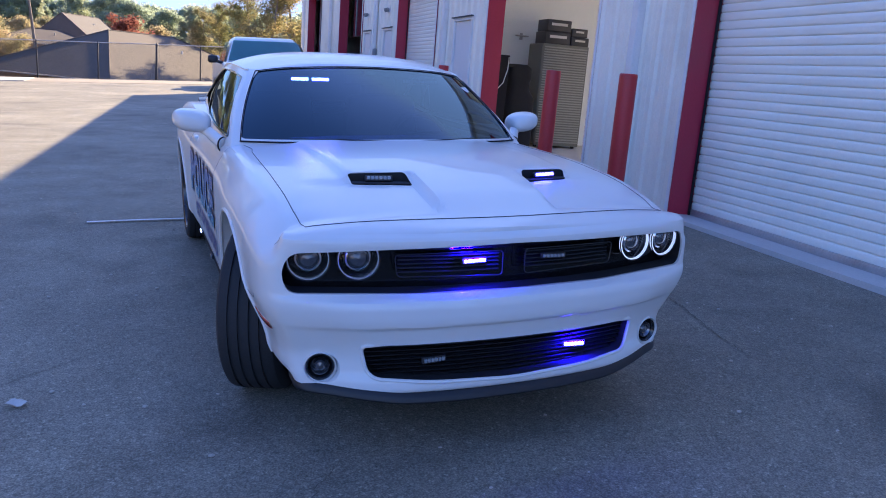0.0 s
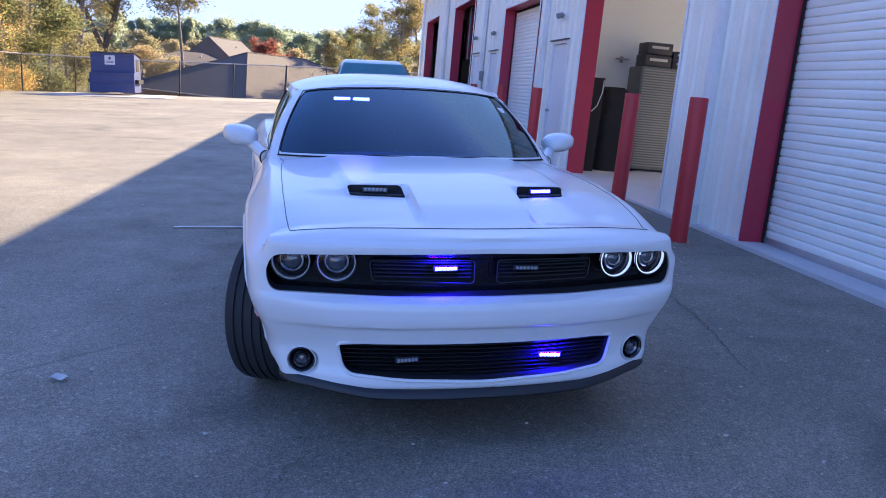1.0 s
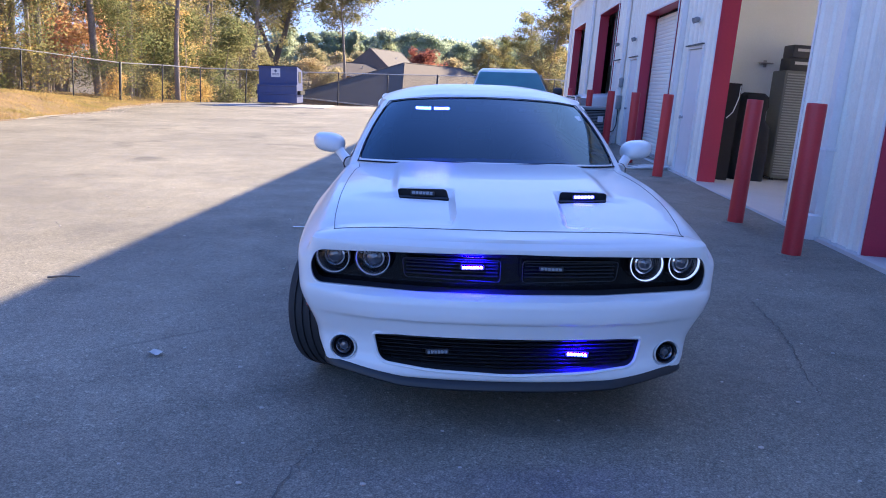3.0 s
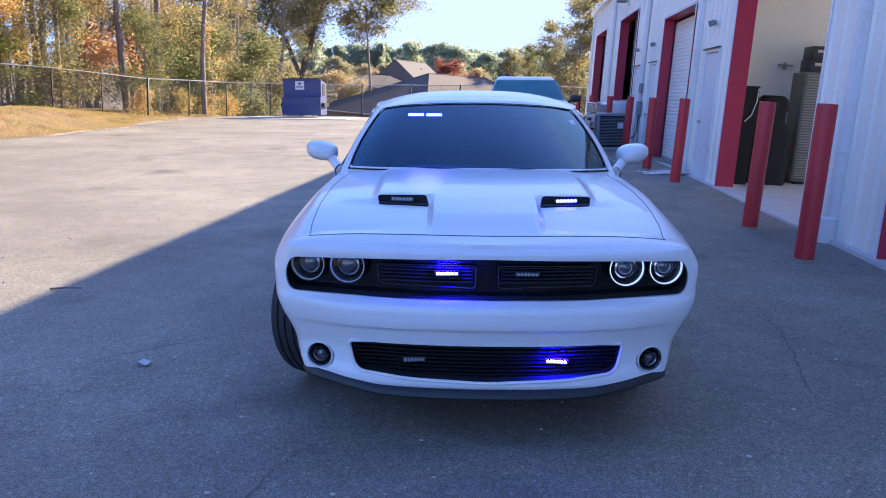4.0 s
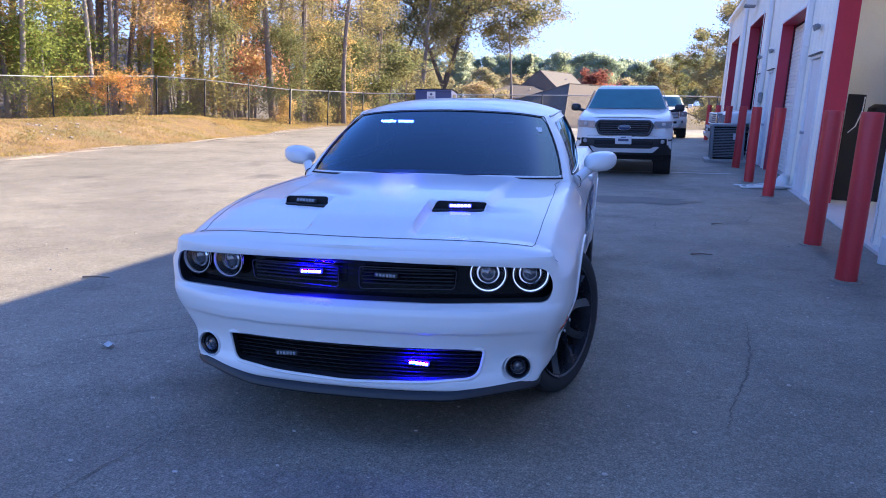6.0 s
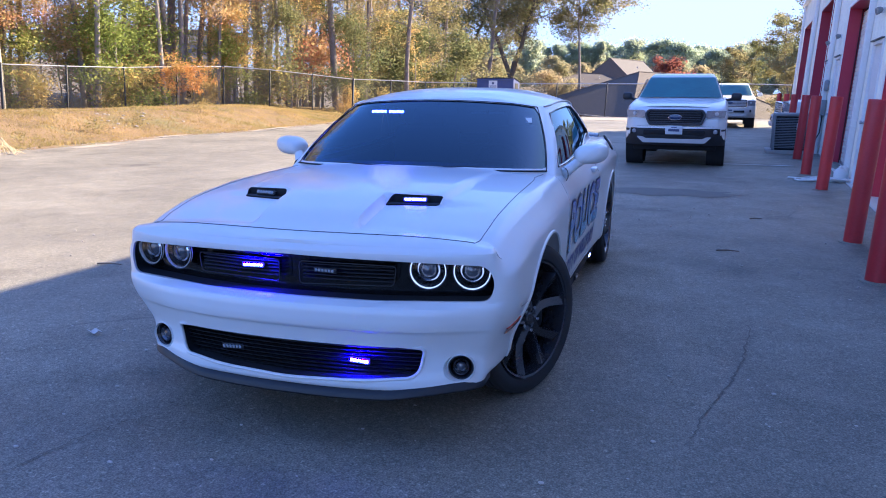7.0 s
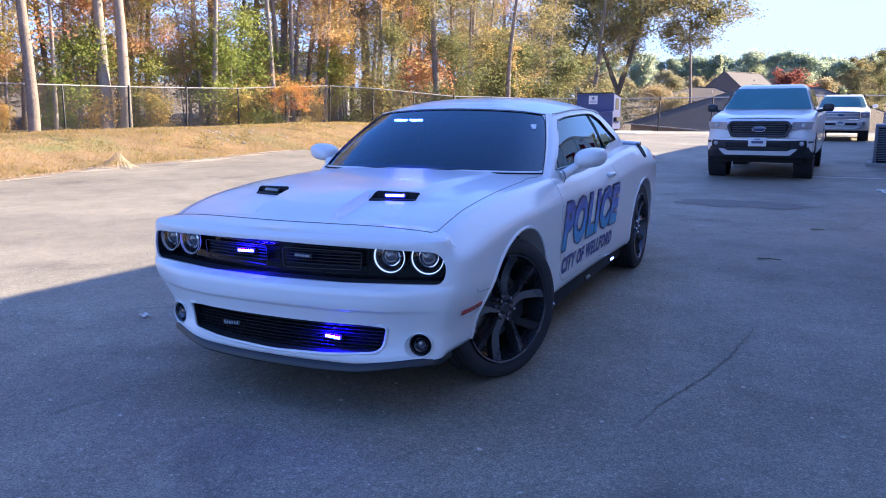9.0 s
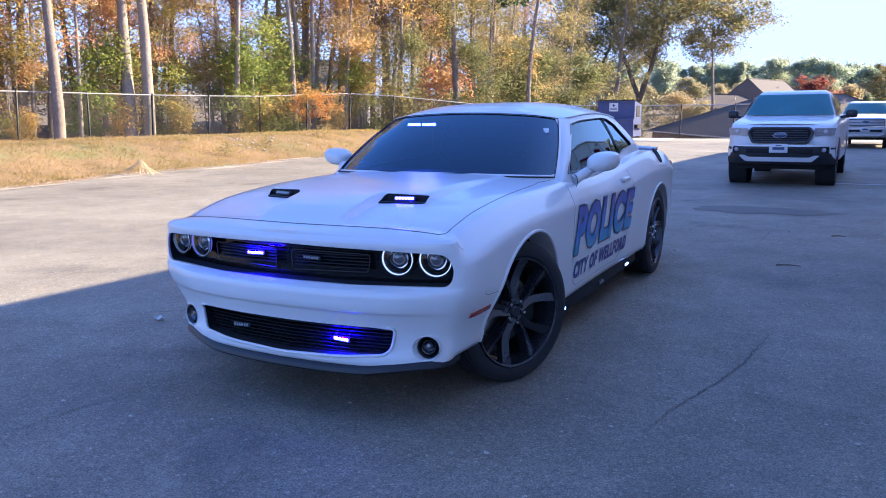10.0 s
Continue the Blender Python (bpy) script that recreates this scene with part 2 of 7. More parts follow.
def asphalt_material():
    m = bpy.data.materials.new("worn_asphalt")
    m.use_nodes = True
    nt = m.node_tree
    b = nt.nodes["Principled BSDF"]
    tc = nt.nodes.new("ShaderNodeTexCoord")

    def noise_(scale, detail=4.0, rough=0.6):
        n = node(nt, "ShaderNodeTexNoise", Scale=scale, Detail=detail, Roughness=rough)
        nt.links.new(tc.outputs["Object"], n.inputs["Vector"])
        return n.outputs["Fac"]

    def ramp_(src, lo, hi, a, c):
        r = nt.nodes.new("ShaderNodeMapRange")
        r.inputs["From Min"].default_value, r.inputs["From Max"].default_value = lo, hi
        r.inputs["To Min"].default_value, r.inputs["To Max"].default_value = a, c
        nt.links.new(src, r.inputs["Value"])
        return r.outputs[0]

    def times(a, c):
        n = node(nt, "ShaderNodeMath", op="MULTIPLY")
        nt.links.new(a, n.inputs[0])
        nt.links.new(c, n.inputs[1])
        return n.outputs[0]

    big = ramp_(noise_(0.35, 5.0), 0.35, 0.7, 0.76, 1.22)
    mid = ramp_(noise_(2.2, 6.0, 0.7), 0.3, 0.7, 0.85, 1.15)
    grit = ramp_(noise_(110.0, 4.0, 0.75), 0.3, 0.7, 0.50, 1.50)
    # pale stone chips in the binder
    v = node(nt, "ShaderNodeTexVoronoi", Scale=90.0)
    nt.links.new(tc.outputs["Object"], v.inputs["Vector"])
    sep = nt.nodes.new("ShaderNodeSeparateColor")
    nt.links.new(v.outputs["Color"], sep.inputs[0])
    chips = ramp_(sep.outputs[0], 0.93, 1.0, 1.0, 1.6)
    pebble = ramp_(noise_(28.0, 5.0, 0.8), 0.35, 0.65, 0.80, 1.20)
    # stones standing out of dark pits
    vs_ = node(nt, "ShaderNodeTexVoronoi", Scale=125.0)
    nt.links.new(tc.outputs["Object"], vs_.inputs["Vector"])
    stones = ramp_(vs_.outputs["Distance"], 0.15, 0.75, 1.18, 0.66)
    pits = ramp_(noise_(55.0, 3.0, 0.7), 0.58, 0.70, 1.0, 0.50)
    fac = times(times(times(big, mid), times(pebble, pits)), times(times(grit, chips), stones))
    # long cracks
    wn_ = node(nt, "ShaderNodeTexNoise", Scale=0.9, Detail=5.0)
    nt.links.new(tc.outputs["Object"], wn_.inputs["Vector"])
    mixv = nt.nodes.new("ShaderNodeMix")
    mixv.data_type = "VECTOR"
    mixv.inputs["Factor"].default_value = 0.25
    nt.links.new(tc.outputs["Object"], mixv.inputs["A"])
    nt.links.new(wn_.outputs["Color"], mixv.inputs["B"])
    vc = nt.nodes.new("ShaderNodeTexVoronoi")
    vc.feature = "DISTANCE_TO_EDGE"
    vc.inputs["Scale"].default_value = 0.33
    nt.links.new(mixv.outputs["Result"], vc.inputs["Vector"])
    crack = ramp_(vc.outputs["Distance"], 0.0, 0.004, 0.62, 1.0)
    gate = ramp_(noise_(0.5, 2.0), 0.56, 0.62, 0.0, 1.0)
    inv = node(nt, "ShaderNodeMix")
    inv.inputs["A"].default_value = 1.0
    nt.links.new(gate, inv.inputs["Factor"])
    nt.links.new(crack, inv.inputs["B"])
    fac = times(fac, inv.outputs["Result"])
    # oil and seal patches
    patch = ramp_(noise_(0.8, 3.0, 0.45), 0.60, 0.72, 1.0, 0.62)
    fac = times(fac, patch)
    sc = nt.nodes.new("ShaderNodeVectorMath")
    sc.operation = "SCALE"
    sc.inputs[0].default_value = (0.265, 0.242, 0.185)
    nt.links.new(fac, sc.inputs["Scale"])
    nt.links.new(sc.outputs[0], b.inputs["Base Color"])
    nt.links.new(ramp_(noise_(3.0), 0.3, 0.7, 0.58, 0.80), b.inputs["Roughness"])
    b.inputs["Specular IOR Level"].default_value = 0.5
    bp = nt.nodes.new("ShaderNodeBump")
    bp.inputs["Strength"].default_value, bp.inputs["Distance"].default_value = 0.9, 0.006
    nt.links.new(noise_(75.0, 4.0, 0.75), bp.inputs["Height"])
    nt.links.new(bp.outputs[0], b.inputs["Normal"])
    return m


ASPHALT = asphalt_material()


def earth_material():
    m = mat("dry_turf", (0.20, 0.135, 0.062), 0.95, var=0.5, scale=0.9, fine=25, bump=0.03, dirt=(0.14, 0.16, 0.05), dirt_amount=1.0)
    return m


SEAM = mat("seam_grey", (0.16, 0.16, 0.17), 0.6, var=0.1)
TURF = earth_material()
FOREST_FLOOR = mat("leaf_litter", (0.15, 0.115, 0.06), 0.95, var=0.4, scale=0.6, fine=20, bump=0.04, dirt=(0.10, 0.10, 0.04), dirt_amount=0.6)


# ---- mesh helpers ----
def part(name, bm, material, parent=None, label="", smooth=40, m=None):
    """Links a bmesh as one mesh object under a thing or a part."""
    me = bpy.data.meshes.new(name)
    bmesh.ops.recalc_face_normals(bm, faces=bm.faces) if len(bm.faces) < 60000 else None
    bm.to_mesh(me)
    bm.free()
    me.materials.append(material)
    if smooth:
        me.shade_smooth()
        me.set_sharp_from_angle(angle=radians(smooth))
    ob = new(name, me)
    if parent:
        ob.parent = parent
    if m is not None:
        ob.matrix_basis = m
    if label:
        ob["label"] = label
    return ob


def again(ob, parent, m, name=None):
    """The same mesh once more as an object of its own."""
    o = new(name or ob.name.split(".")[0], ob.data)
    o.parent = parent
    o.matrix_basis = m
    if "label" in ob:
        o["label"] = ob["label"]
    return o


def base(name, m, label, category, group="", kind=""):
    e = new(name)
    e.empty_display_size = 0.2
    e.matrix_basis = m
    return tagged(e, label, category, group, kind)


def box(bm, x0, x1, y0, y1, z0, z1, bevel=0.0, seg=2, m=None):
    r = bmesh.ops.create_cube(bm, size=1.0)
    vs = r["verts"]
    for v in vs:
        v.co = Vector((x0 + (v.co.x + 0.5) * (x1 - x0), y0 + (v.co.y + 0.5) * (y1 - y0), z0 + (v.co.z + 0.5) * (z1 - z0)))
    if bevel:
        es = {e for v in vs for e in v.link_edges}
        r2 = bmesh.ops.bevel(bm, geom=list(es), offset=bevel, segments=seg, affect="EDGES", profile=0.5)
        vs = list({v for f in r2["faces"] for v in f.verts} | {v for v in vs if v.is_valid})
    if m is not None:
        for v in vs:
            v.co = m @ v.co
    return vs


def boxed(x0, x1, y0, y1, z0, z1, bevel=0.0, seg=2):
    bm = bmesh.new()
    box(bm, x0, x1, y0, y1, z0, z1, bevel, seg)
    return bm


def ring_loft(bm, rings, closed=True, cap=False):
    """Quads between rows of points; closed: each row is a loop."""
    rows = [[bm.verts.new(p) for p in r] for r in rings]
    n = len(rows[0])
    for a, b in zip(rows, rows[1:]):
        for i in range(n if closed else n - 1):
            j = (i + 1) % n
            bm.faces.new((a[i], a[j], b[j], b[i]))
    if cap:
        for r in (rows[0], rows[-1]):
            bm.faces.new(r)
    return rows


def lathe(bm, profile, n=32, m=None, closed=False):
    """A turned shape round the x axis from (along, radius) pairs."""
    m = m or Matrix()
    rings = []
    for h, r in profile:
        rings.append([m @ Vector((h, r * math.cos(2 * math.pi * k / n), r * math.sin(2 * math.pi * k / n))) for k in range(n)])
    return ring_loft(bm, rings, True, closed)


def tube(bm, pts, r, n=8, cap=True):
    """A round bar along points; r is a number or one number a point."""
    pts = [Vector(p) for p in pts]
    rs = r if isinstance(r, (list, tuple)) else [r] * len(pts)
    rings, side = [], None
    for i, p in enumerate(pts):
        d = (pts[min(i + 1, len(pts) - 1)] - pts[max(i - 1, 0)]).normalized()
        if side is None:
            side = d.orthogonal().normalized()
        side = (side - d * side.dot(d)).normalized()
        up = d.cross(side)
        rings.append([p + rs[i] * (side * math.cos(2 * math.pi * k / n) + up * math.sin(2 * math.pi * k / n)) for k in range(n)])
    return ring_loft(bm, rings, True, cap)


def tubed(pts, r, n=8):
    bm = bmesh.new()
    tube(bm, pts, r, n)
    return bm


def spline(points, n, mirror=False):
    """n points along a smooth curve through the given ones, evenly by index."""
    p = [Vector(q) for q in points]
    out = []
    for k in range(n):
        t = k / (n - 1) * (len(p) - 1)
        i = min(int(t), len(p) - 2)
        f = t - i
        a, b, c, d = p[max(i - 1, 0)], p[i], p[i + 1], p[min(i + 2, len(p) - 1)]
        if mirror and i == 0:
            a = Vector((-p[1].x, p[1].y, p[1].z))
        if mirror and i == len(p) - 2:
            d = Vector((-p[-2].x, p[-2].y, p[-2].z))
        out.append(0.5 * (2 * b + (c - a) * f + (2 * a - 5 * b + 4 * c - d) * f * f + (3 * b - a - 3 * c + d) * f ** 3))
    return out


def curve1(table, t):
    """Smooth value from (position, value) pairs, with no overshoot between them."""
    if t <= table[0][0]:
        return table[0][1]
    if t >= table[-1][0]:
        return table[-1][1]
    n = len(table)
    k = next(i for i in range(n - 1) if t <= table[i + 1][0])

    def slope(i):
        return (table[i + 1][1] - table[i][1]) / (table[i + 1][0] - table[i][0])

    def tangent(i):
        if i == 0 or i == n - 1:
            return slope(min(i, n - 2))
        a, b = slope(i - 1), slope(i)
        return 0.0 if a * b <= 0 else 2 * a * b / (a + b)
    (x0, y0), (x1, y1) = table[k], table[k + 1]
    h = x1 - x0
    f = (t - x0) / h
    return ((2 * f ** 3 - 3 * f * f + 1) * y0 + (f ** 3 - 2 * f * f + f) * h * tangent(k)
            + (3 * f * f - 2 * f ** 3) * y1 + (f ** 3 - f * f) * h * tangent(k + 1))


def line1(table, t):
    return float(np.interp(t, [a for a, _ in table], [b for _, b in table]))


def prism(outline, y0, y1, axis="y"):
    """A closed prism from an outline in (x, z), along y (or (x, y) along z, or (y, z) along x)."""
    bm = bmesh.new()
    place = {"y": lambda a, b, c: (a, c, b), "z": lambda a, b, c: (a, b, c), "x": lambda a, b, c: (c, a, b)}[axis]
    ring_loft(bm, [[Vector(place(a, b, c)) for a, b in outline] for c in (y0, y1)], True, True)
    bmesh.ops.recalc_face_normals(bm, faces=bm.faces)
    return bm


def rounded(points, r, seg=5):
    """An outline with its corners rounded."""
    out, n = [], len(points)
    pts = [Vector(p) for p in points]
    for i in range(n):
        p, a, b = pts[i], pts[i - 1], pts[(i + 1) % n]
        rr = r[i] if isinstance(r, (list, tuple)) else r
        da, db = (a - p).normalized(), (b - p).normalized()
        s, e = p + da * rr, p + db * rr
        for k in range(seg + 1):
            f = k / seg
            q = (1 - f) ** 2 * s + 2 * f * (1 - f) * p + f * f * e
            out.append((q.x, q.y))
    return out


def carve(bm, cutters):
    """The solid less the cutters (all bmeshes, which are used up)."""
    def tmp(b):
        bmesh.ops.recalc_face_normals(b, faces=b.faces)
        me = bpy.data.meshes.new("tmp")
        b.to_mesh(me)
        b.free()
        return new("tmp", me)
    bmesh.ops.recalc_face_normals(bm, faces=bm.faces)
    ob = tmp(bm)
    cuts = [tmp(c) for c in cutters]
    for c in cuts:
        md = ob.modifiers.new("cut", "BOOLEAN")
        md.operation, md.object, md.solver = "DIFFERENCE", c, "EXACT"
    dg = bpy.context.evaluated_depsgraph_get()
    me = bpy.data.meshes.new_from_object(ob.evaluated_get(dg))
    out = bmesh.new()
    out.from_mesh(me)
    bpy.data.meshes.remove(me)
    for o in (ob, *cuts):
        d = o.data
        bpy.data.objects.remove(o)
        bpy.data.meshes.remove(d)
    return out


def lettering(text, size, m, shear=0.0, fat=0.0, depth=0.0, space=1.0):
    """Writing in the built-in font as a bmesh, in the plane x, y of m."""
    cu = bpy.data.curves.new("txt", "FONT")
    cu.body, cu.size, cu.shear, cu.offset, cu.extrude, cu.space_character = text, size, shear, fat, depth, space
    cu.resolution_u = 3
    ob = new("txt", cu)
    dg = bpy.context.evaluated_depsgraph_get()
    me = bpy.data.meshes.new_from_object(ob.evaluated_get(dg))
    bm = bmesh.new()
    bm.from_mesh(me)
    bpy.data.objects.remove(ob)
    bpy.data.curves.remove(cu)
    bpy.data.meshes.remove(me)
    for v in bm.verts:
        v.co = m @ v.co
    return bm


def lot(x, y, z=0.0):
    """A place on the sloping lot."""
    return LOT @ Vector((x, y, z))

# ---- ground, lot and bank ----
WALL_ANGLE = radians(4.15)
BLD = Matrix.Translation((3.33, 0, 0.163)) @ Matrix.Rotation(-WALL_ANGLE, 4, "Z")
GRASS_X = -13.2


def wall_x(y):
    return 3.33 + math.tan(WALL_ANGLE) * y


def smooth01(t):
    t = min(max(t, 0.0), 1.0)
    return t * t * (3 - 2 * t)


def grass_edge(y):
    """Where the asphalt ends and the turf bank begins."""
    return GRASS_X + 0.35 * math.sin(y * 0.31) + 0.18 * math.sin(y * 0.93 + 1) - 0.9 * smooth01((y - 22) / 14)


def ground_z(x, y):
    """Height of the land round and under the lot."""
    e = grass_edge(y)
    z = math.tan(radians(2.8)) * min(max(x, e), 5.6) - 0.06
    out = e - x
    if out > 0:
        near = 1 - smooth01((y - 27) / 12)
        z += 0.06 + near * (0.50 * smooth01(out / 3.4) - 0.64 * smooth01((out - 4.2) / 7))
        z += 0.05 * noise.noise((x * 0.7, y * 0.7, 0)) * smooth01(out / 0.6) + 0.03 * noise.noise((x * 2.1, y * 2.1, 3))
    z -= 3.2 * smooth01((y - 41) / 20)
    z -= 2.0 * smooth01((-x - 34) / 30)
    z += 5.0 * smooth01((y - 110) / 120)
    return z


bm = bmesh.new()
xs = sorted(set([-600, -300, -150, -90, -60, -50, -44, -40, -36, -33, -30, -28, -26, -24, -22] + list(np.arange(-20, -11.5, 0.3)) + [-10, -7, -3, 1, 3, 5, 9, 15, 25, 45, 90, 200, 600]))
ys = sorted(set([-400, -150, -60, -30, -16] + list(np.arange(-10, 46, 0.6)) + [48, 51, 54, 58, 62, 68, 76, 90, 110, 130, 160, 200, 240, 400, 900]))
ring_loft(bm, [[Vector((x, y, ground_z(x, y))) for x in xs] for y in ys], False)
gr = part("ground", bm, TURF, smooth=80)
gr.data.materials.append(FOREST_FLOOR)
for f in gr.data.polygons:
    c = f.center
    f.material_index = 1 if (c.x < -27 - 1.5 * math.sin(c.y * 0.4) or (c.y > 46 and c.x < -8)) else 0
tagged(gr, "dry straw-coloured turf round the paved lot", "ground", kind="structure")

bm = bmesh.new()
rows_ = []
for y in list(np.arange(-24, 41.6, 0.4)):
    xl = grass_edge(y) - 0.05 + 0.10 * noise.noise((y * 1.7, 0, 5))
    far = smooth01((y - 32.4) / 0.4)
    xr = (wall_x(y) + 0.16) * (1 - far) + 26 * far
    rows_.append([lot(xl + (xr - xl) * k / 40, y, 0.003 * noise.noise((k * 0.5, y * 0.35, 1)) - (0.05 if k == 0 else 0)) for k in range(41)])
# no rise of the lot past the building's corner
for r in rows_:
    for p in r:
        p.z = min(p.z, 0.30)
ring_loft(bm, rows_, False)
tagged(part("lot_pavement", bm, ASPHALT, smooth=80), "worn dark grey asphalt yard with cracks and chips", "pavement", kind="structure")

bm = bmesh.new()
box(bm, -11.2, -5.6, 36.2, 40.4, -0.1, 0.035, 0.02, 2, LOT)
tagged(part("concrete_pad", bm, CONCRETE), "pale concrete pad under the dumpster", "pavement", kind="structure")
# pale washed strip of concrete along the far edge of the lot
bm = bmesh.new()
rows_ = [[lot(x, y + 0.25 * math.sin(x * 0.4), 0.012) for x in np.linspace(-5.6, 4.2, 30)] for y in np.linspace(36.0, 40.2, 6)]
ring_loft(bm, rows_, False)
APRON = mat("dusty_apron", (0.30, 0.265, 0.215), 0.9, var=0.25, scale=1.2, fine=60, bump=0.003)
tagged(part("concrete_apron", bm, APRON), "pale dusty concrete apron at the lot's far edge", "pavement", kind="structure")

# parking line, broken and worn
LINE_PAINT = mat("worn_line_paint", (0.75, 0.75, 0.73), 0.8, var=0.2, scale=4, dirt=(0.25, 0.25, 0.24), dirt_amount=0.7)
for x0, x1, y0, y1 in ((-1.66, 0.6, 4.49, 4.535), (0.4, 3.6, 13.55, 13.62)):
    bm = bmesh.new()
    ring_loft(bm, [[lot(x0 + (x1 - x0) * k / 12, y + 0.01 * math.sin(k), 0.015) for k in range(13)] for y in (y0, y1)], False)
    tagged(part("painted_line", bm, LINE_PAINT), "thin worn white line on the asphalt", "road marking", kind="structure")

# damp stains ahead of the parked pickup
DAMP = mat("damp_asphalt", (0.140, 0.129, 0.108), 0.70, var=0.35, scale=3.0, fine=90, spec=0.3, bump=0.003)
for cx, cy, rx, ry, sd in ((1.35, 8.75, 0.95, 0.42, 1),):
    bm = bmesh.new()
    loop = []
    for a in np.linspace(0, 2 * math.pi, 49)[:-1]:
        f = 1 + 0.45 * noise.noise((2.2 * math.cos(a) + sd * 9, 2.2 * math.sin(a), sd))
        x, y = cx + rx * f * math.cos(a), cy + ry * f * math.sin(a)
        loop.append(lot(x, y, 0.0045))
    bm.faces.new([bm.verts.new(p) for p in loop])
    tagged(part("damp_stain", bm, DAMP), "dark damp stain on the asphalt", "stain", kind="structure")

# long cracks in the asphalt
CRACK = mat("tarred_crack", (0.135, 0.122, 0.098), 0.85, var=0.3, scale=8)
rgc = random.Random(19)
for pts, wd in (([(1.99, 2.35), (1.91, 1.80), (1.85, 1.42), (1.76, 1.08), (1.66, 0.74), (1.60, 0.40)], 0.010),
                ([(-0.93, -1.05), (-0.88, -0.78), (-0.87, -0.58), (-0.83, -0.30), (-0.75, -0.09), (-0.60, 0.08)], 0.006),
                ([(2.9, 0.1), (2.62, -0.25), (2.5, -0.62), (2.22, -0.95)], 0.004), ([(-4.2, 3.1), (-3.4, 3.6), (-2.7, 3.5), (-1.9, 4.0)], 0.005)):
    line = []
    for a, b in zip(pts, pts[1:]):
        for k in range(10):
            f = k / 10
            line.append((a[0] + (b[0] - a[0]) * f + rgc.gauss(0, 0.008), a[1] + (b[1] - a[1]) * f + rgc.gauss(0, 0.008)))
    rows_ = [[], []]
    for k, (x, y) in enumerate(line):
        h = wd * rgc.uniform(0.15, 0.75) * math.sin(math.pi * (k + 0.6) / len(line)) ** 0.4
        rows_[0].append(lot(x - h, y, 0.0055))
        rows_[1].append(lot(x + h, y, 0.0055))
    bm = bmesh.new()
    ring_loft(bm, rows_, False)
    tagged(part("crack", bm, CRACK), "dark ragged crack in the asphalt", "crack", kind="structure")

# ---- the metal building ----
END, START, EAVE, DEEP = 32.2, -9.0, 4.86, 8.0
# openings along the wall: start, end, head height
BAYS = {"roller_near": (0.04, 3.69, 3.75), "bay_open": (5.57, 9.22, 3.75), "man_1": (9.95, 10.92, 2.21), "roller_far": (12.08, 15.12, 3.13),
        "man_2": (15.58, 16.50, 2.22), "man_3": (17.96, 18.86, 2.22), "bay_4": (19.20, 22.83, 3.80), "bay_5": (26.60, 30.25, 3.86)}
bld = base("wall_west", BLD, "white ribbed sheet-metal wall of a workshop with red door jambs", "wall", kind="structure")


def rib_sheet(bm, s0, s1, z0, z1, pitch=0.305):
    """Ribbed sheet facing -x, its face at x = 0, ribs standing 30 mm proud."""
    pts = []
    s = math.floor(s0 / pitch) * pitch
    while s < s1 + pitch:
        for ds, x in ((0.0, -0.030), (0.03, -0.030), (0.055, 0.0), (0.120, 0.0), (0.128, -0.005), (0.142, -0.005), (0.150, 0.0), (0.205, 0.0), (0.213, -0.005), (0.227, -0.005), (0.235, 0.0), (0.280, 0.0)):
            if s0 <= s + ds <= s1:
                pts.append((s + ds, x))
        s += pitch
    pts = [(s0, 0.0)] + pts + [(s1, 0.0)]
    ring_loft(bm, [[Vector((x, s_, z)) for s_, x in pts] for z in (z0, z1)], False)


cuts = sorted(BAYS.values())
edges = [START] + [v for a, b, _ in cuts for v in (a, b)] + [END]
for a, b in zip(edges[::2], edges[1::2]):
    bm = bmesh.new()
    rib_sheet(bm, a, b, -0.12, EAVE)
    box(bm, 0.10, 0.24, a, b, -0.12, EAVE)
    part("wall_panel", bm, WALL_METAL, bld, smooth=20)
for a, b, h in cuts:
    bm = bmesh.new()
    rib_sheet(bm, a, b, h, EAVE)
    box(bm, 0.10, 0.24, a, b, h, EAVE)
    part("wall_panel", bm, WALL_METAL, bld, smooth=20)
for name, (a, b, h) in BAYS.items():
    if name.startswith("man"):
        continue
    # red returns and a red head
    for s_, e_ in ((b - 0.012, b + 0.002), (a - 0.002, a + 0.012)):
        part("jamb", boxed(-0.034, 0.25, s_, e_, -0.1, h, 0.002, 1), RED_TRIM, bld, "red steel door jamb")
    part("door_head", boxed(-0.034, 0.25, a, b, h - 0.012, h + 0.003, 0.002, 1), RED_TRIM, bld, "red steel door head")
    for s_ in (a - 0.05, b + 0.004):
        part("jamb_trim", boxed(-0.042, -0.030, s_, s_ + 0.046, -0.1, h + 0.05, 0.003, 1), TRIM_METAL, bld)
    part("head_trim", boxed(-0.048, -0.031, a - 0.05, b + 0.05, h + 0.003, h + 0.06, 0.003, 1), TRIM_METAL, bld)


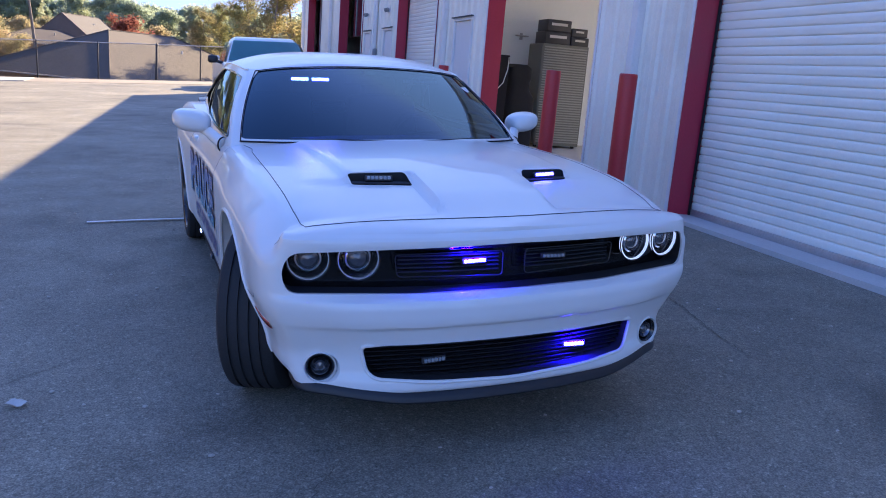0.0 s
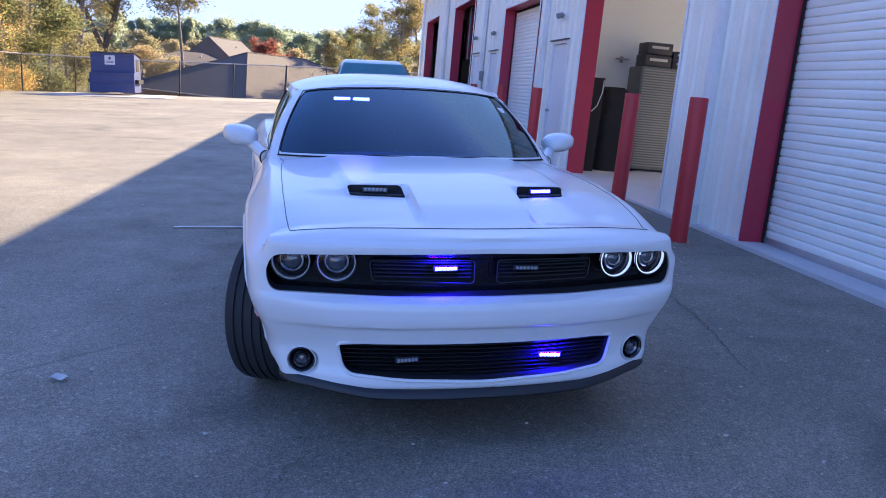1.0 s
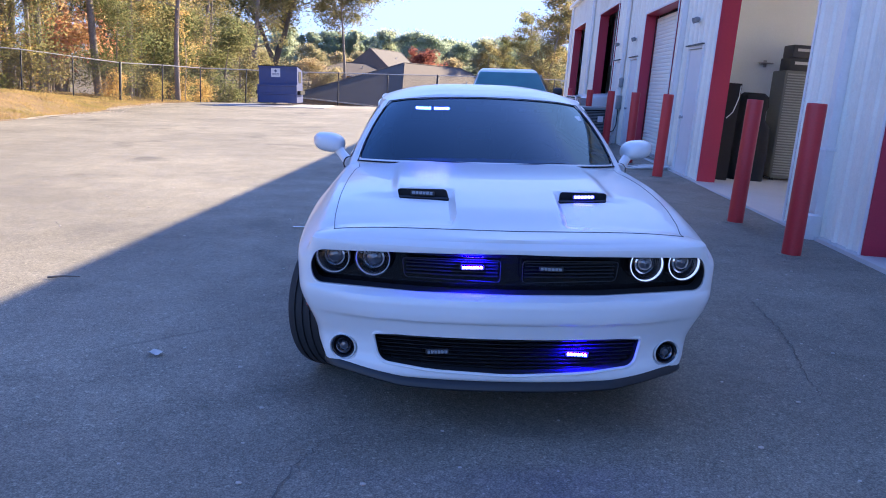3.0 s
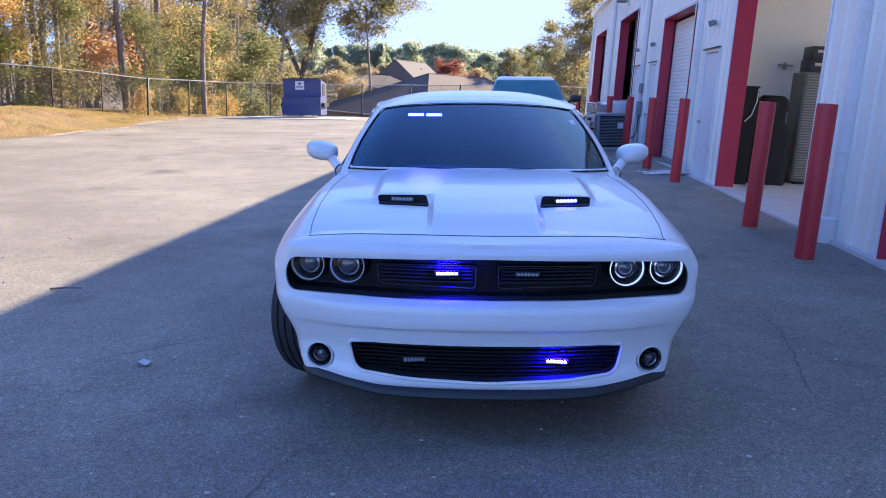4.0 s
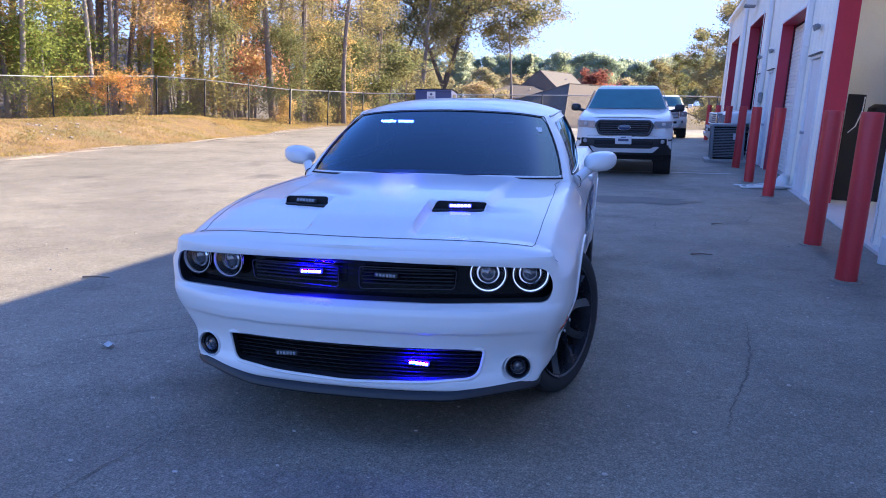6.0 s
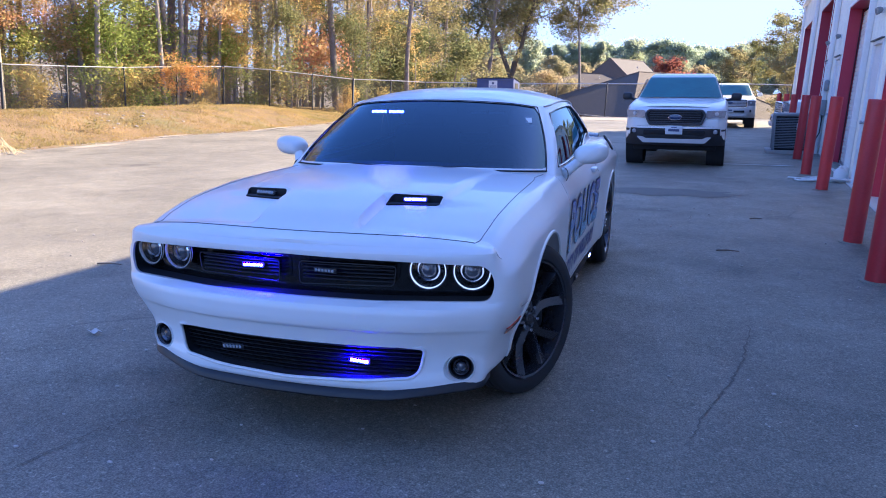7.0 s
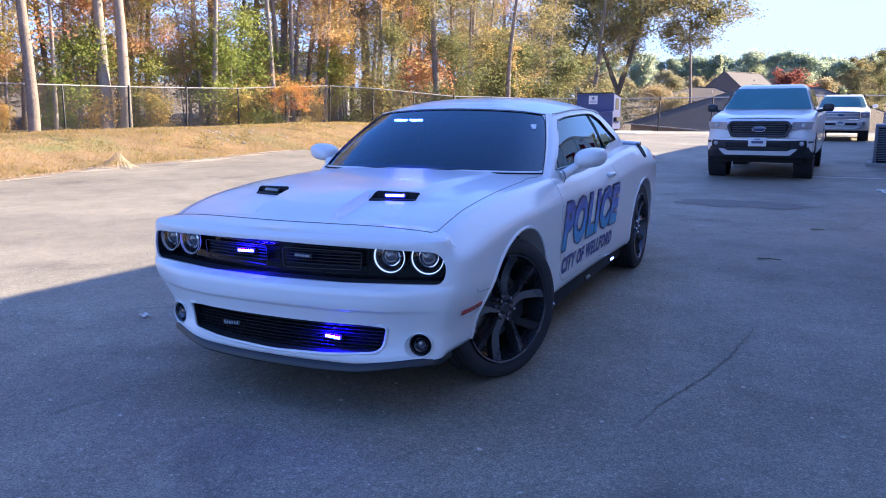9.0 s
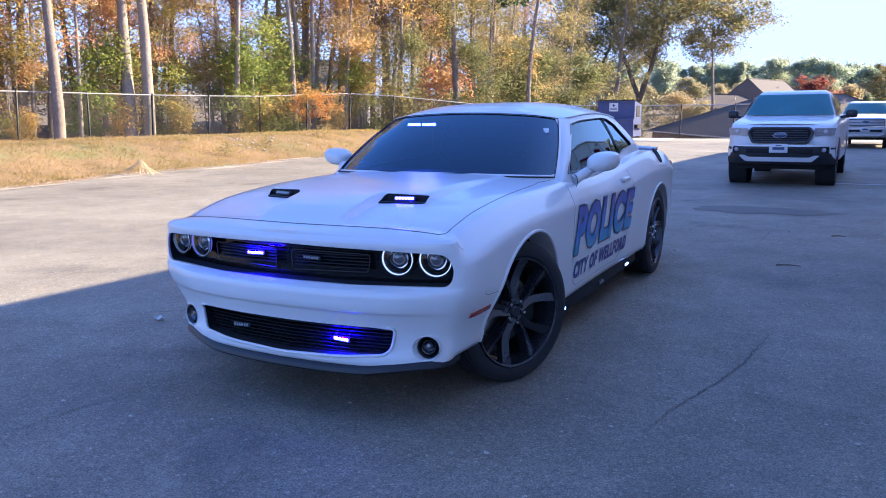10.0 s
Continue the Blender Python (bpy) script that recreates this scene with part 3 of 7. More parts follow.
def roller_door(name, a, b, h, label):
    d = base(name, BLD @ Matrix.Translation((0.0, a, 0)), label, "roller door", kind="structure")
    w = b - a
    pitch, z = 0.078, 0.10
    bm = bmesh.new()
    prof = [(0.234, 0.0), (0.227, 0.005), (0.225, 0.012), (0.224, 0.045), (0.225, 0.065), (0.232, 0.071), (0.242, 0.074), (0.236, 0.078)]
    ring_loft(bm, [[Vector((x, s_, z_)) for s_ in np.linspace(0.02, w - 0.02, 3)] for x, z_ in prof], False)
    first = part("slat", bm, ROLL_METAL, d, m=Matrix.Translation((0, 0, z)), smooth=50)
    k = 1
    while z + (k + 1) * pitch < h:
        again(first, d, Matrix.Translation((0, 0, z + k * pitch)))
        k += 1
    part("bottom_bar", boxed(0.205, 0.25, 0.015, w - 0.015, 0.035, 0.105, 0.006, 2), mat_bar, d, "bare metal bottom bar")
    for s_ in (0.013, w - 0.045):
        part("guide", boxed(0.19, 0.205, s_, s_ + 0.032, 0.0, h - 0.015, 0.003, 1), SOFT_BLACK, d)
    part("threshold", boxed(-0.045, 0.26, 0.0, w, -0.1, 0.032, 0.006, 1), CONCRETE, d)
    part("backing", boxed(0.26, 0.28, 0.0, w, -0.1, h), SOFT_BLACK, d)
    return d


mat_bar = mat("weathered_aluminium", (0.50, 0.50, 0.50), 0.45, metal=0.6, var=0.15, scale=3, dirt=(0.30, 0.20, 0.14), dirt_amount=0.5)
roller_door("door_1", *BAYS["roller_near"], "closed white corrugated roller door with a metal bottom bar")
roller_door("door_2", *BAYS["roller_far"], "closed white corrugated roller door between red jambs")


def man_door(name, a, b, h):
    d = base(name, BLD @ Matrix.Translation((0, a, 0)), "closed white steel side door in a white frame", "door", kind="structure")
    w = b - a
    for s0, s1 in ((0.0, 0.05), (w - 0.05, w)):
        part("door_frame", boxed(-0.036, 0.16, s0, s1, -0.08, h, 0.004, 1), TRIM_METAL, d)
    part("door_frame", boxed(-0.036, 0.16, 0.05, w - 0.05, h - 0.05, h, 0.004, 1), TRIM_METAL, d)
    part("drip_cap", boxed(-0.075, -0.028, -0.05, w + 0.05, h + 0.004, h + 0.022, 0.003, 1), BLACK_TRIM, d)
    leaf = part("door_leaf", boxed(0.0, 0.045, 0.054, w - 0.054, 0.02, h - 0.055, 0.004, 1), DOOR_PAINT, d)
    bm = bmesh.new()
    lathe(bm, [(-0.06, 0.001), (-0.06, 0.026), (-0.04, 0.030), (-0.02, 0.014), (0.0, 0.030), (0.002, 0.001)], 20, Matrix.Translation((0, w - 0.12, 1.0)))
    part("door_knob", bm, STEEL, leaf)
    for z in (0.25, 1.1, 1.95):
        part("hinge", tubed([(-0.006, 0.054, z), (-0.006, 0.054, z + 0.1)], 0.008, 8), STEEL, leaf)


for i, k in enumerate(("man_1", "man_2", "man_3")):
    man_door(f"door_{i + 3}", *BAYS[k])
    a, b, h = BAYS[k]
    lamp = base("wall_lamp", BLD @ Matrix.Translation((-0.03, (a + b) / 2 - 0.05, h + 0.42)), "small twin-head emergency lamp on the metal wall", "lamp", "lamps over the side doors")
    part("junction_box", boxed(-0.04, 0.0, -0.05, 0.05, -0.04, 0.04, 0.006, 2), TRIM_METAL, lamp)
    for o in (-0.09, 0.09):
        bm = bmesh.new()
        lathe(bm, [(0.0, 0.02), (-0.03, 0.045), (-0.075, 0.05), (-0.078, 0.001)], 18, Matrix.Translation((-0.03, o, 0.01)) @ pose(0, 0, 0, 0, -20, 0))
        part("lamp_head", bm, AC_GREY, lamp)

# downspouts, corner trims
for s_ in (4.62, 11.35, 17.30, 24.4, 31.3):
    d = base("downspout", BLD @ Matrix.Translation((0, s_, 0)), "white square metal downspout with straps on the wall", "downspout", "downspouts")
    bm = bmesh.new()
    box(bm, -0.125, -0.032, -0.06, 0.06, 0.22, EAVE - 0.05, 0.012, 2)
    part("pipe", bm, TRIM_METAL, d)
    bm = bmesh.new()
    lathe(bm, [(0.0, 0.085), (0.02, 0.09), (0.28, 0.085), (0.30, 0.06)], 20, Matrix.Translation((-0.10, 0.0, -0.03)) @ pose(0, 0, 0, 0, -90, 0))
    part("drain_boot", bm, WHITE_PLASTIC, d)
    for z in (0.9, 2.4, 3.9):
        part("strap", boxed(-0.130, -0.028, -0.075, 0.075, z, z + 0.03, 0.003, 1), TRIM_METAL, d)
    bm = bmesh.new()
    box(bm, -0.040, -0.028, 0.10, 0.30, -0.1, EAVE, 0.004, 1)
    part("corner_trim", bm, TRIM_METAL, bld)
for s_ in (START, END):
    part("corner_trim", boxed(-0.045, 0.10, s_ - 0.06, s_ + 0.06, -0.12, EAVE, 0.006, 1), TRIM_METAL, bld)

# eave, gutter and roof
bm = bmesh.new()
prof = [(0.02, EAVE - 0.02), (-0.14, EAVE - 0.02), (-0.16, EAVE + 0.0), (-0.16, EAVE + 0.13), (-0.145, EAVE + 0.135), (-0.14, EAVE + 0.02), (0.02, EAVE + 0.02)]
ring_loft(bm, [[Vector((x, s_, z)) for x, z in prof] for s_ in (START - 0.15, END + 0.15)], True, True)
tagged(part("gutter", bm, TRIM_METAL, m=BLD, smooth=20), "white metal gutter along the eave", "gutter", kind="structure")
bm = bmesh.new()
ring_loft(bm, [[Vector(p) for p in ((-0.15, s_, EAVE + 0.06), (DEEP / 2, s_, EAVE + 0.95), (DEEP + 0.15, s_, EAVE + 0.06), (DEEP + 0.15, s_, EAVE), (DEEP / 2, s_, EAVE + 0.88), (-0.15, s_, EAVE))] for s_ in (START - 0.15, END + 0.15)], True, True)
tagged(part("roof", bm, TRIM_METAL, m=BLD, smooth=20), "low-pitched white metal roof", "roof", kind="structure")
# other walls, the unseen east one with an added gap to sunlight the bay
for nm, vals in (("wall_north", (0.24, DEEP, END - 0.12, END, -0.3, EAVE + 0.02)), ("wall_south", (0.24, DEEP, START, START + 0.12, -0.3, EAVE + 0.02)), ("wall_east_1", (DEEP - 0.1, DEEP, START, 5.2, -0.3, EAVE)), ("wall_east_2", (DEEP - 0.1, DEEP, 11.0, END, -0.3, EAVE)), ("wall_east_3", (DEEP - 0.1, DEEP, 5.2, 11.0, 4.0, EAVE))):
    tagged(part(nm, boxed(*vals), WALL_METAL, m=BLD), "plain sheet-metal wall", "wall", kind="structure")
for s_ in (START, END):
    bm = prism([(0.0, EAVE + 0.01), (DEEP, EAVE + 0.01), (DEEP / 2, EAVE + 0.86)], s_ - 0.06, s_ + 0.06)
    tagged(part("gable", bm, WALL_METAL, m=BLD), "sheet-metal gable", "wall", kind="structure")
PALE_SLAB = mat("pale_slab", (0.58, 0.56, 0.53), 0.7, var=0.1, scale=1.2, dirt=(0.42, 0.40, 0.38), dirt_amount=0.4)
bm = boxed(-0.10, DEEP - 0.1, START + 0.1, END - 0.1, -0.3, 0.045)
tagged(part("floor", bm, PALE_SLAB, m=BLD), "bare concrete workshop floor", "floor", kind="structure")
# inner walls of the open bay
for nm, vals in (("wall_bay_1", (0.25, DEEP - 0.1, 11.36, 11.46, 0.045, EAVE)), ("wall_bay_2", (0.25, DEEP - 0.1, 4.9, 5.0, 0.045, EAVE))):
    tagged(part(nm, boxed(*vals), PLASTER, m=BLD), "cream painted wallboard inside the bay", "wall", kind="structure")
tagged(part("ceiling", boxed(0.25, DEEP - 0.1, 5.0, 11.36, 4.7, 4.8), PLASTER, m=BLD), "cream bay ceiling", "ceiling", kind="structure")

# dark glazed doors in the two far bays
for i, k in enumerate(("bay_4", "bay_5")):
    a, b, h = BAYS[k]
    d = base(f"window_{i + 1}", BLD @ Matrix.Translation((0.34, a, 0)), "dark glazed panels standing in a far bay", "window", kind="structure")
    w = b - a
    lo = 2.2 if k == "bay_4" else 0.05
    for n in range(4):
        part("pane", boxed(0.0, 0.008, w * n / 4 + 0.03, w * (n + 1) / 4 - 0.03, lo, h - 0.05), CAR_GLASS, d)
        part("mullion", boxed(-0.02, 0.03, w * n / 4 - 0.03, w * n / 4 + 0.03, lo, h, 0.004, 1), AC_GREY, d)
    part("back_panel", boxed(0.6, 0.62, 0, w, lo, h), SOFT_BLACK, d)

# floodlight under the eave
fl = base("floodlight", BLD @ Matrix.Translation((-0.04, 21.4, 4.25)), "white box floodlight high on the metal wall", "lamp")
part("housing", boxed(-0.32, -0.02, -0.17, 0.17, 0.0, 0.20, 0.03, 2), WHITE_PLASTIC, fl)
bm = bmesh.new()
box(bm, -0.36, -0.06, -0.15, 0.15, -0.05, 0.02, 0.01, 1)
part("lens", bm, AC_GREY, fl)

# bollards
def bollard():
    b = base("bollard", Matrix(), "red painted steel pipe bollard with a flat cap", "bollard", "bollards along the building")
    bm = bmesh.new()
    lathe(bm, [(-0.15, 0.084), (1.335, 0.084), (1.352, 0.083), (1.36, 0.079), (1.362, 0.001)], 40, pose(0, 0, 0, 0, -90, 0))
    part("post", bm, RED_BOLLARD, b)
    bm = bmesh.new()
    lathe(bm, [(-0.02, 0.13), (0.004, 0.12), (0.010, 0.086)], 28, pose(0, 0, 0, 0, -90, 0))
    part("footing", bm, ASPHALT, b)
    return b


spots = [(2.985, 3.78), (3.125, 5.45), (3.51, 9.80), (3.60, 12.09), (3.865, 15.36), (4.06, 18.7), (4.55, 24.5), (4.80, 29.0)]
first = bollard()
first.matrix_basis = Matrix.Translation(lot(*spots[0]))
for k, s_ in enumerate(spots[1:]):
    copy_thing(first, Matrix.Translation(lot(*s_)) @ pose(0, 0, 0, 0.6 * math.sin(k * 2.1), 0.6 * math.cos(k * 1.3), 40 * k))

# ---- the white police coupe ----
from mathutils.bvhtree import BVHTree

car = base("police_car", LOT @ Matrix.Translation((0.013, 0, 0)),
           "white two-door muscle coupe with blue police lettering and strobe lights", "car")

PLAN = [(0, 0), (0.12, 0.002), (0.25, 0.010), (0.38, 0.025), (0.50, 0.044), (0.61, 0.063), (0.705, 0.082), (0.795, 0.106), (0.855, 0.140),
        (0.888, 0.200), (0.903, 0.285), (0.910, 0.40), (0.915, 0.55), (0.921, 0.75), (0.925, 0.95), (0.922, 1.12), (0.916, 1.3),
        (0.911, 1.55), (0.909, 1.85), (0.909, 2.15), (0.911, 2.45), (0.917, 2.75), (0.928, 3.05), (0.939, 3.35), (0.945, 3.65),
        (0.946, 3.9), (0.941, 4.15), (0.929, 4.4), (0.906, 4.60), (0.868, 4.77), (0.79, 4.90), (0.62, 4.965), (0.4, 4.99), (0.2, 5.0), (0, 5.0)]
HALF = spline([(x, y, 0) for x, y in PLAN], 205, True)

# height of the crest of the wall along the car
CREST = [(0.0, 0.826), (0.14, 0.828), (0.32, 0.864), (0.50, 0.901), (0.70, 0.924), (0.95, 0.942), (1.4, 0.954), (1.8, 0.960), (2.4, 0.964), (2.9, 0.980),
         (3.3, 1.018), (3.7, 1.042), (4.2, 1.028), (4.7, 0.975), (5.0, 0.945)]
# height of the white skin's lower edge along the car
HEM = [(0.0, 0.240), (0.02, 0.245), (0.045, 0.257), (0.085, 0.268), (0.14, 0.279), (0.26, 0.290), (0.40, 0.292), (1.2, 0.283), (1.35, 0.268), (3.4, 0.268), (4.4, 0.26), (5.0, 0.25)]
# the front's depth (back from the plan line) by height, and the side's
FRONT = [(0.240, 0.010), (0.250, -0.006), (0.265, -0.014), (0.29, -0.012), (0.33, 0.004), (0.38, 0.008), (0.43, 0.002), (0.47, -0.010),
         (0.496, -0.020), (0.508, -0.036), (0.545, -0.042), (0.570, -0.042), (0.600, -0.034), (0.612, -0.016), (0.622, 0.004), (0.70, 0.008), (0.775, 0.0),
         (0.793, -0.006), (0.806, -0.006), (0.820, 0.002), (0.832, 0.020)]
SIDE = [(0.00, 0.052), (0.05, 0.028), (0.12, 0.020), (0.25, 0.014), (0.45, 0.007), (0.65, 0.002), (0.76, 0.0), (0.80, 0.002), (0.83, 0.009),
        (0.88, 0.027), (0.93, 0.048), (0.97, 0.068), (1.0, 0.094)]
NLEV = 80


def wall_point(i, k):
    """Point i of the half outline at level k of the wall."""
    p = HALF[i]
    last = len(HALF) - 1
    t = (HALF[min(i + 2, last)] - HALF[max(i - 2, 0)]).normalized()
    far = min(11, max(i, 1), max(last - i, 1))
    u = (HALF[min(i + far, last)] - HALF[max(i - far, 0)]).normalized()
    inward = Vector((-u.y, u.x, 0))
    v = k / (NLEV - 1)
    crest = curve1(CREST, p.y)
    hem = curve1(HEM, p.y)
    z_side = hem + (crest - hem) * v
    w = smooth01((math.degrees(math.atan2(t.y, t.x)) - 14) / 62) if p.y < 2.5 else 1.0
    z_front = hem + (crest - hem) * v
    d_f = curve1(FRONT, z_front * 0.832 / crest)
    d_s = curve1(SIDE, v)
    if p.y > 4.55:
        d_s += 0.06 * min((p.y - 4.55) / 0.4, 1) * (0.5 - v) ** 2
    if d_f < 0:
        d_f *= 1 - 0.85 * smooth01((p.x - 0.55) / 0.30)
    d = d_f * (1 - w) + d_s * w
    d += 0.028 * smooth01((v - 0.80) / 0.20) * w * (1 - smooth01((p.y - 0.7) / 0.9))
    z = z_front * (1 - w) + z_side * w
    q = p + inward * d
    # the bumper's corner tucks in towards the ground
    tuck = smooth01((p.x - 0.40) / 0.45) * (1 - smooth01((p.y - 0.42) / 0.42)) * smooth01((0.60 - z) / 0.24)
    q.x -= 0.060 * tuck
    q.y += 0.045 * tuck * (1 - smooth01((p.y - 0.15) / 0.30))
    if i in (0, len(HALF) - 1):
        q.x = 0
    return Vector((max(q.x, 0.0), q.y, z))


HOOD = [(-0.05, 0.83), (0.05, 0.846), (0.12, 0.862), (0.22, 0.886), (0.35, 0.916), (0.5, 0.945), (0.7, 0.968), (0.95, 0.985), (1.25, 0.998),
        (1.6, 1.005), (3.4, 1.03), (4.1, 1.035), (4.6, 1.03), (4.85, 1.02), (5.0, 0.965)]


def top_z(x, y, xc, zc):
    """Height of hood, cowl and deck."""
    mid = curve1(HOOD, y)
    u = min(abs(x) / max(xc, 1e-4), 1)
    z = zc + (mid - zc) * (1 - u ** 3.2)
    if y < 1.6:
        ax = abs(x)
        # raised dome, narrow ahead of the scoops and wide behind them, fading back to the cowl
        fade = 1 - smooth01((y - 0.75) / 0.65)
        narrow = smooth01((y - 0.10) / 0.20) * smooth01((0.238 + 0.03 * y - ax) / 0.028)
        step = 0.475 + 0.20 * (ax - 0.25)
        wide = smooth01((y - step) / 0.05) * smooth01((0.505 + 0.03 * y - ax) / 0.05)
        z += (0.007 + 0.019 * fade) * max(narrow * (1 if y < 0.5 else fade), wide)
        # hollow in front of each scoop, and behind it towards the wing
        z -= 0.012 * smooth01((y - 0.14) / 0.06) * (1 - smooth01((y - step) / 0.03)) * smooth01((ax - 0.22) / 0.03) * (1 - smooth01((ax - 0.52) / 0.20))
    return z


body = bmesh.new()
n_half = len(HALF)
rings = []
for k in range(NLEV):
    right = [wall_point(i, k) for i in range(n_half)]
    rings.append(right + [Vector((-q.x, q.y, q.z)) for q in reversed(right[1:-1])])
ring_loft(body, rings)
top_ring, low_ring = rings[-1], rings[0]
COLS = 112
for ring_, is_top in ((top_ring, True), (low_ring, False)):
    rows_ = []
    for i in range(n_half):
        q = ring_[i]
        row = []
        for c in range(COLS + 1):
            x = q.x * (1 - 2 * c / COLS)
            z = q.z if not is_top or c in (0, COLS) else top_z(x, q.y, q.x, q.z)
            row.append(Vector((x, q.y, z)))
        rows_.append(row)
    ring_loft(body, rows_, False)
bmesh.ops.remove_doubles(body, verts=body.verts, dist=0.0004)
SKIN = BVHTree.FromBMesh(body)


def on_skin(p, d):
    """The skin met from p along d, or p."""
    hit = SKIN.ray_cast(Vector(p), Vector(d).normalized())
    return (hit[0], hit[1]) if hit[0] is not None else (Vector(p), -Vector(d))


BAND = rounded([(-0.832, 0.700), (-0.800, 0.768), (-0.4, 0.779), (0, 0.787), (0.4, 0.779), (0.800, 0.768), (0.832, 0.700), (0.812, 0.626), (0.40, 0.616),
                (0, 0.616), (-0.40, 0.616), (-0.812, 0.626)], [0.035, 0.035, 0.05, 0.05, 0.05, 0.035, 0.035, 0.035, 0.05, 0.05, 0.05, 0.035], 5)
LOWER = rounded([(-0.566, 0.428), (0.566, 0.428), (0.540, 0.306), (0.31, 0.287), (0, 0.276), (-0.31, 0.287), (-0.540, 0.306)],
                [0.028, 0.028, 0.045, 0.05, 0.05, 0.05, 0.045], 5)


ARCH_WIDE = 1.085


def cutter_wheel(s, y, r=0.405):
    bm = bmesh.new()
    wide = Matrix.Diagonal((1, ARCH_WIDE, 1, 1))
    lathe(bm, [(s * 0.56, r), (s * 1.2, r)], 72, Matrix.Translation((0, y, 0.365)) @ wide, True)
    return bm


def fog_cut(s):
    bm = bmesh.new()
    ang = s * 28
    lathe(bm, [(-0.25, 0.062), (0.045, 0.050)], 32, Matrix.Translation((s * 0.693, 0.155, 0.339)) @ pose(0, 0, 0, 0, 0, 90 - ang * 0.4), True)
    return bm


def fog_dish(s):
    """Shallow hollow that runs inward from the fog lamp."""
    bm = bmesh.new()
    bmesh.ops.create_icosphere(bm, subdivisions=4, radius=1.0, matrix=Matrix.Translation((s * 0.672, 0.070, 0.347)) @ pose(0, 0, 0, 0, 0, s * 14) @ Matrix.Diagonal((0.078, 0.034, 0.056, 1)))
    return bm


SCOOP = [(0.246, 0.458), (0.474, 0.507), (0.490, 0.566), (0.262, 0.522)]


def scoop_cut(s):
    pts = SCOOP[::1] if s > 0 else [(-x, y) for x, y in SCOOP]
    return prism(rounded(pts, 0.014, 3), 0.905, 1.10, "z")


FRONT_WHEEL_Y, REAR_WHEEL_Y, HUB_Z = 0.858, 3.86, 0.362
cut = [prism(BAND, -0.2, 0.235), prism(LOWER, -0.2, 0.16)]
for s in (1, -1):
    cut += [cutter_wheel(s, FRONT_WHEEL_Y), cutter_wheel(s, REAR_WHEEL_Y), fog_dish(s), fog_cut(s), scoop_cut(s)]
# the cabin's well
cut.append(prism([(-0.70, 1.62), (0.70, 1.62), (0.76, 2.2), (0.74, 3.3), (0.5, 3.7), (-0.5, 3.7), (-0.74, 3.3), (-0.76, 2.2)], 0.45, 1.2, "z"))
body = carve(body, cut)
part("body", body, WHITE_PAINT, car, smooth=26)

# --- cabin: roof, pillars and glass from two outlines ---
BELT = [(0, 1.36, 1.000), (0.30, 1.375, 0.999), (0.58, 1.465, 0.992), (0.762, 1.612, 0.984), (0.818, 1.69, 0.980), (0.832, 2.15, 0.990),
        (0.812, 2.75, 1.010), (0.784, 3.10, 1.035), (0.764, 3.42, 1.055), (0.735, 3.88, 1.052), (0.63, 4.26, 1.038), (0.33, 4.45, 1.035), (0, 4.50, 1.035)]
ROOF = [(0, 2.03, 1.372), (0.25, 2.04, 1.366), (0.46, 2.070, 1.353), (0.600, 2.140, 1.332), (0.645, 2.25, 1.334), (0.664, 2.45, 1.350),
        (0.664, 2.80, 1.358), (0.655, 3.05, 1.350), (0.642, 3.25, 1.338), (0.620, 3.49, 1.312), (0.52, 3.70, 1.302), (0.28, 3.78, 1.322), (0, 3.81, 1.332)]
NC = 12 * 12 + 1
belt, roof = spline(BELT, NC, True), spline(ROOF, NC, True)


def cab(p, v, out=0.0):
    """Point of the cabin's side: p along the outline (0 to 12), v from belt to roof edge."""
    t = p * 12
    i = min(int(t), NC - 2)
    f = t - i
    a, b = belt[i].lerp(belt[i + 1], f), roof[i].lerp(roof[i + 1], f)
    q = a.lerp(b, v)
    tang = (belt[i + 1] - belt[i]).normalized()
    nrm = Vector((tang.y, -tang.x, 0)).normalized()
    bow = 0.035 if p < 3.2 else 0.022
    q += nrm * (bow * 4 * v * (1 - v) + out)
    q.z += out * 0.5
    return q


def v_low(p):
    return 0.03 if p < 3 else line1([(4, 0.05), (6, 0.06), (7, 0.08), (8.35, 0.16)], p)


def v_high(p):
    return 0.965 if p < 3 else line1([(4, 0.86), (4.5, 0.885), (6.2, 0.885), (6.9, 0.86), (7.6, 0.72), (8.35, 0.26)], p)


def strip(bm, p0, p1, lo, hi, sgn, n=24, m=6, out=0.0):
    rows_ = []
    for j in range(m + 1):
        row = []
        for k in range(n + 1):
            p = p0 + (p1 - p0) * k / n
            q = cab(p, lo(p) + (hi(p) - lo(p)) * j / m, out)
            row.append(Vector((q.x * sgn, q.y, q.z)))
        rows_.append(row)
    ring_loft(bm, rows_, False)


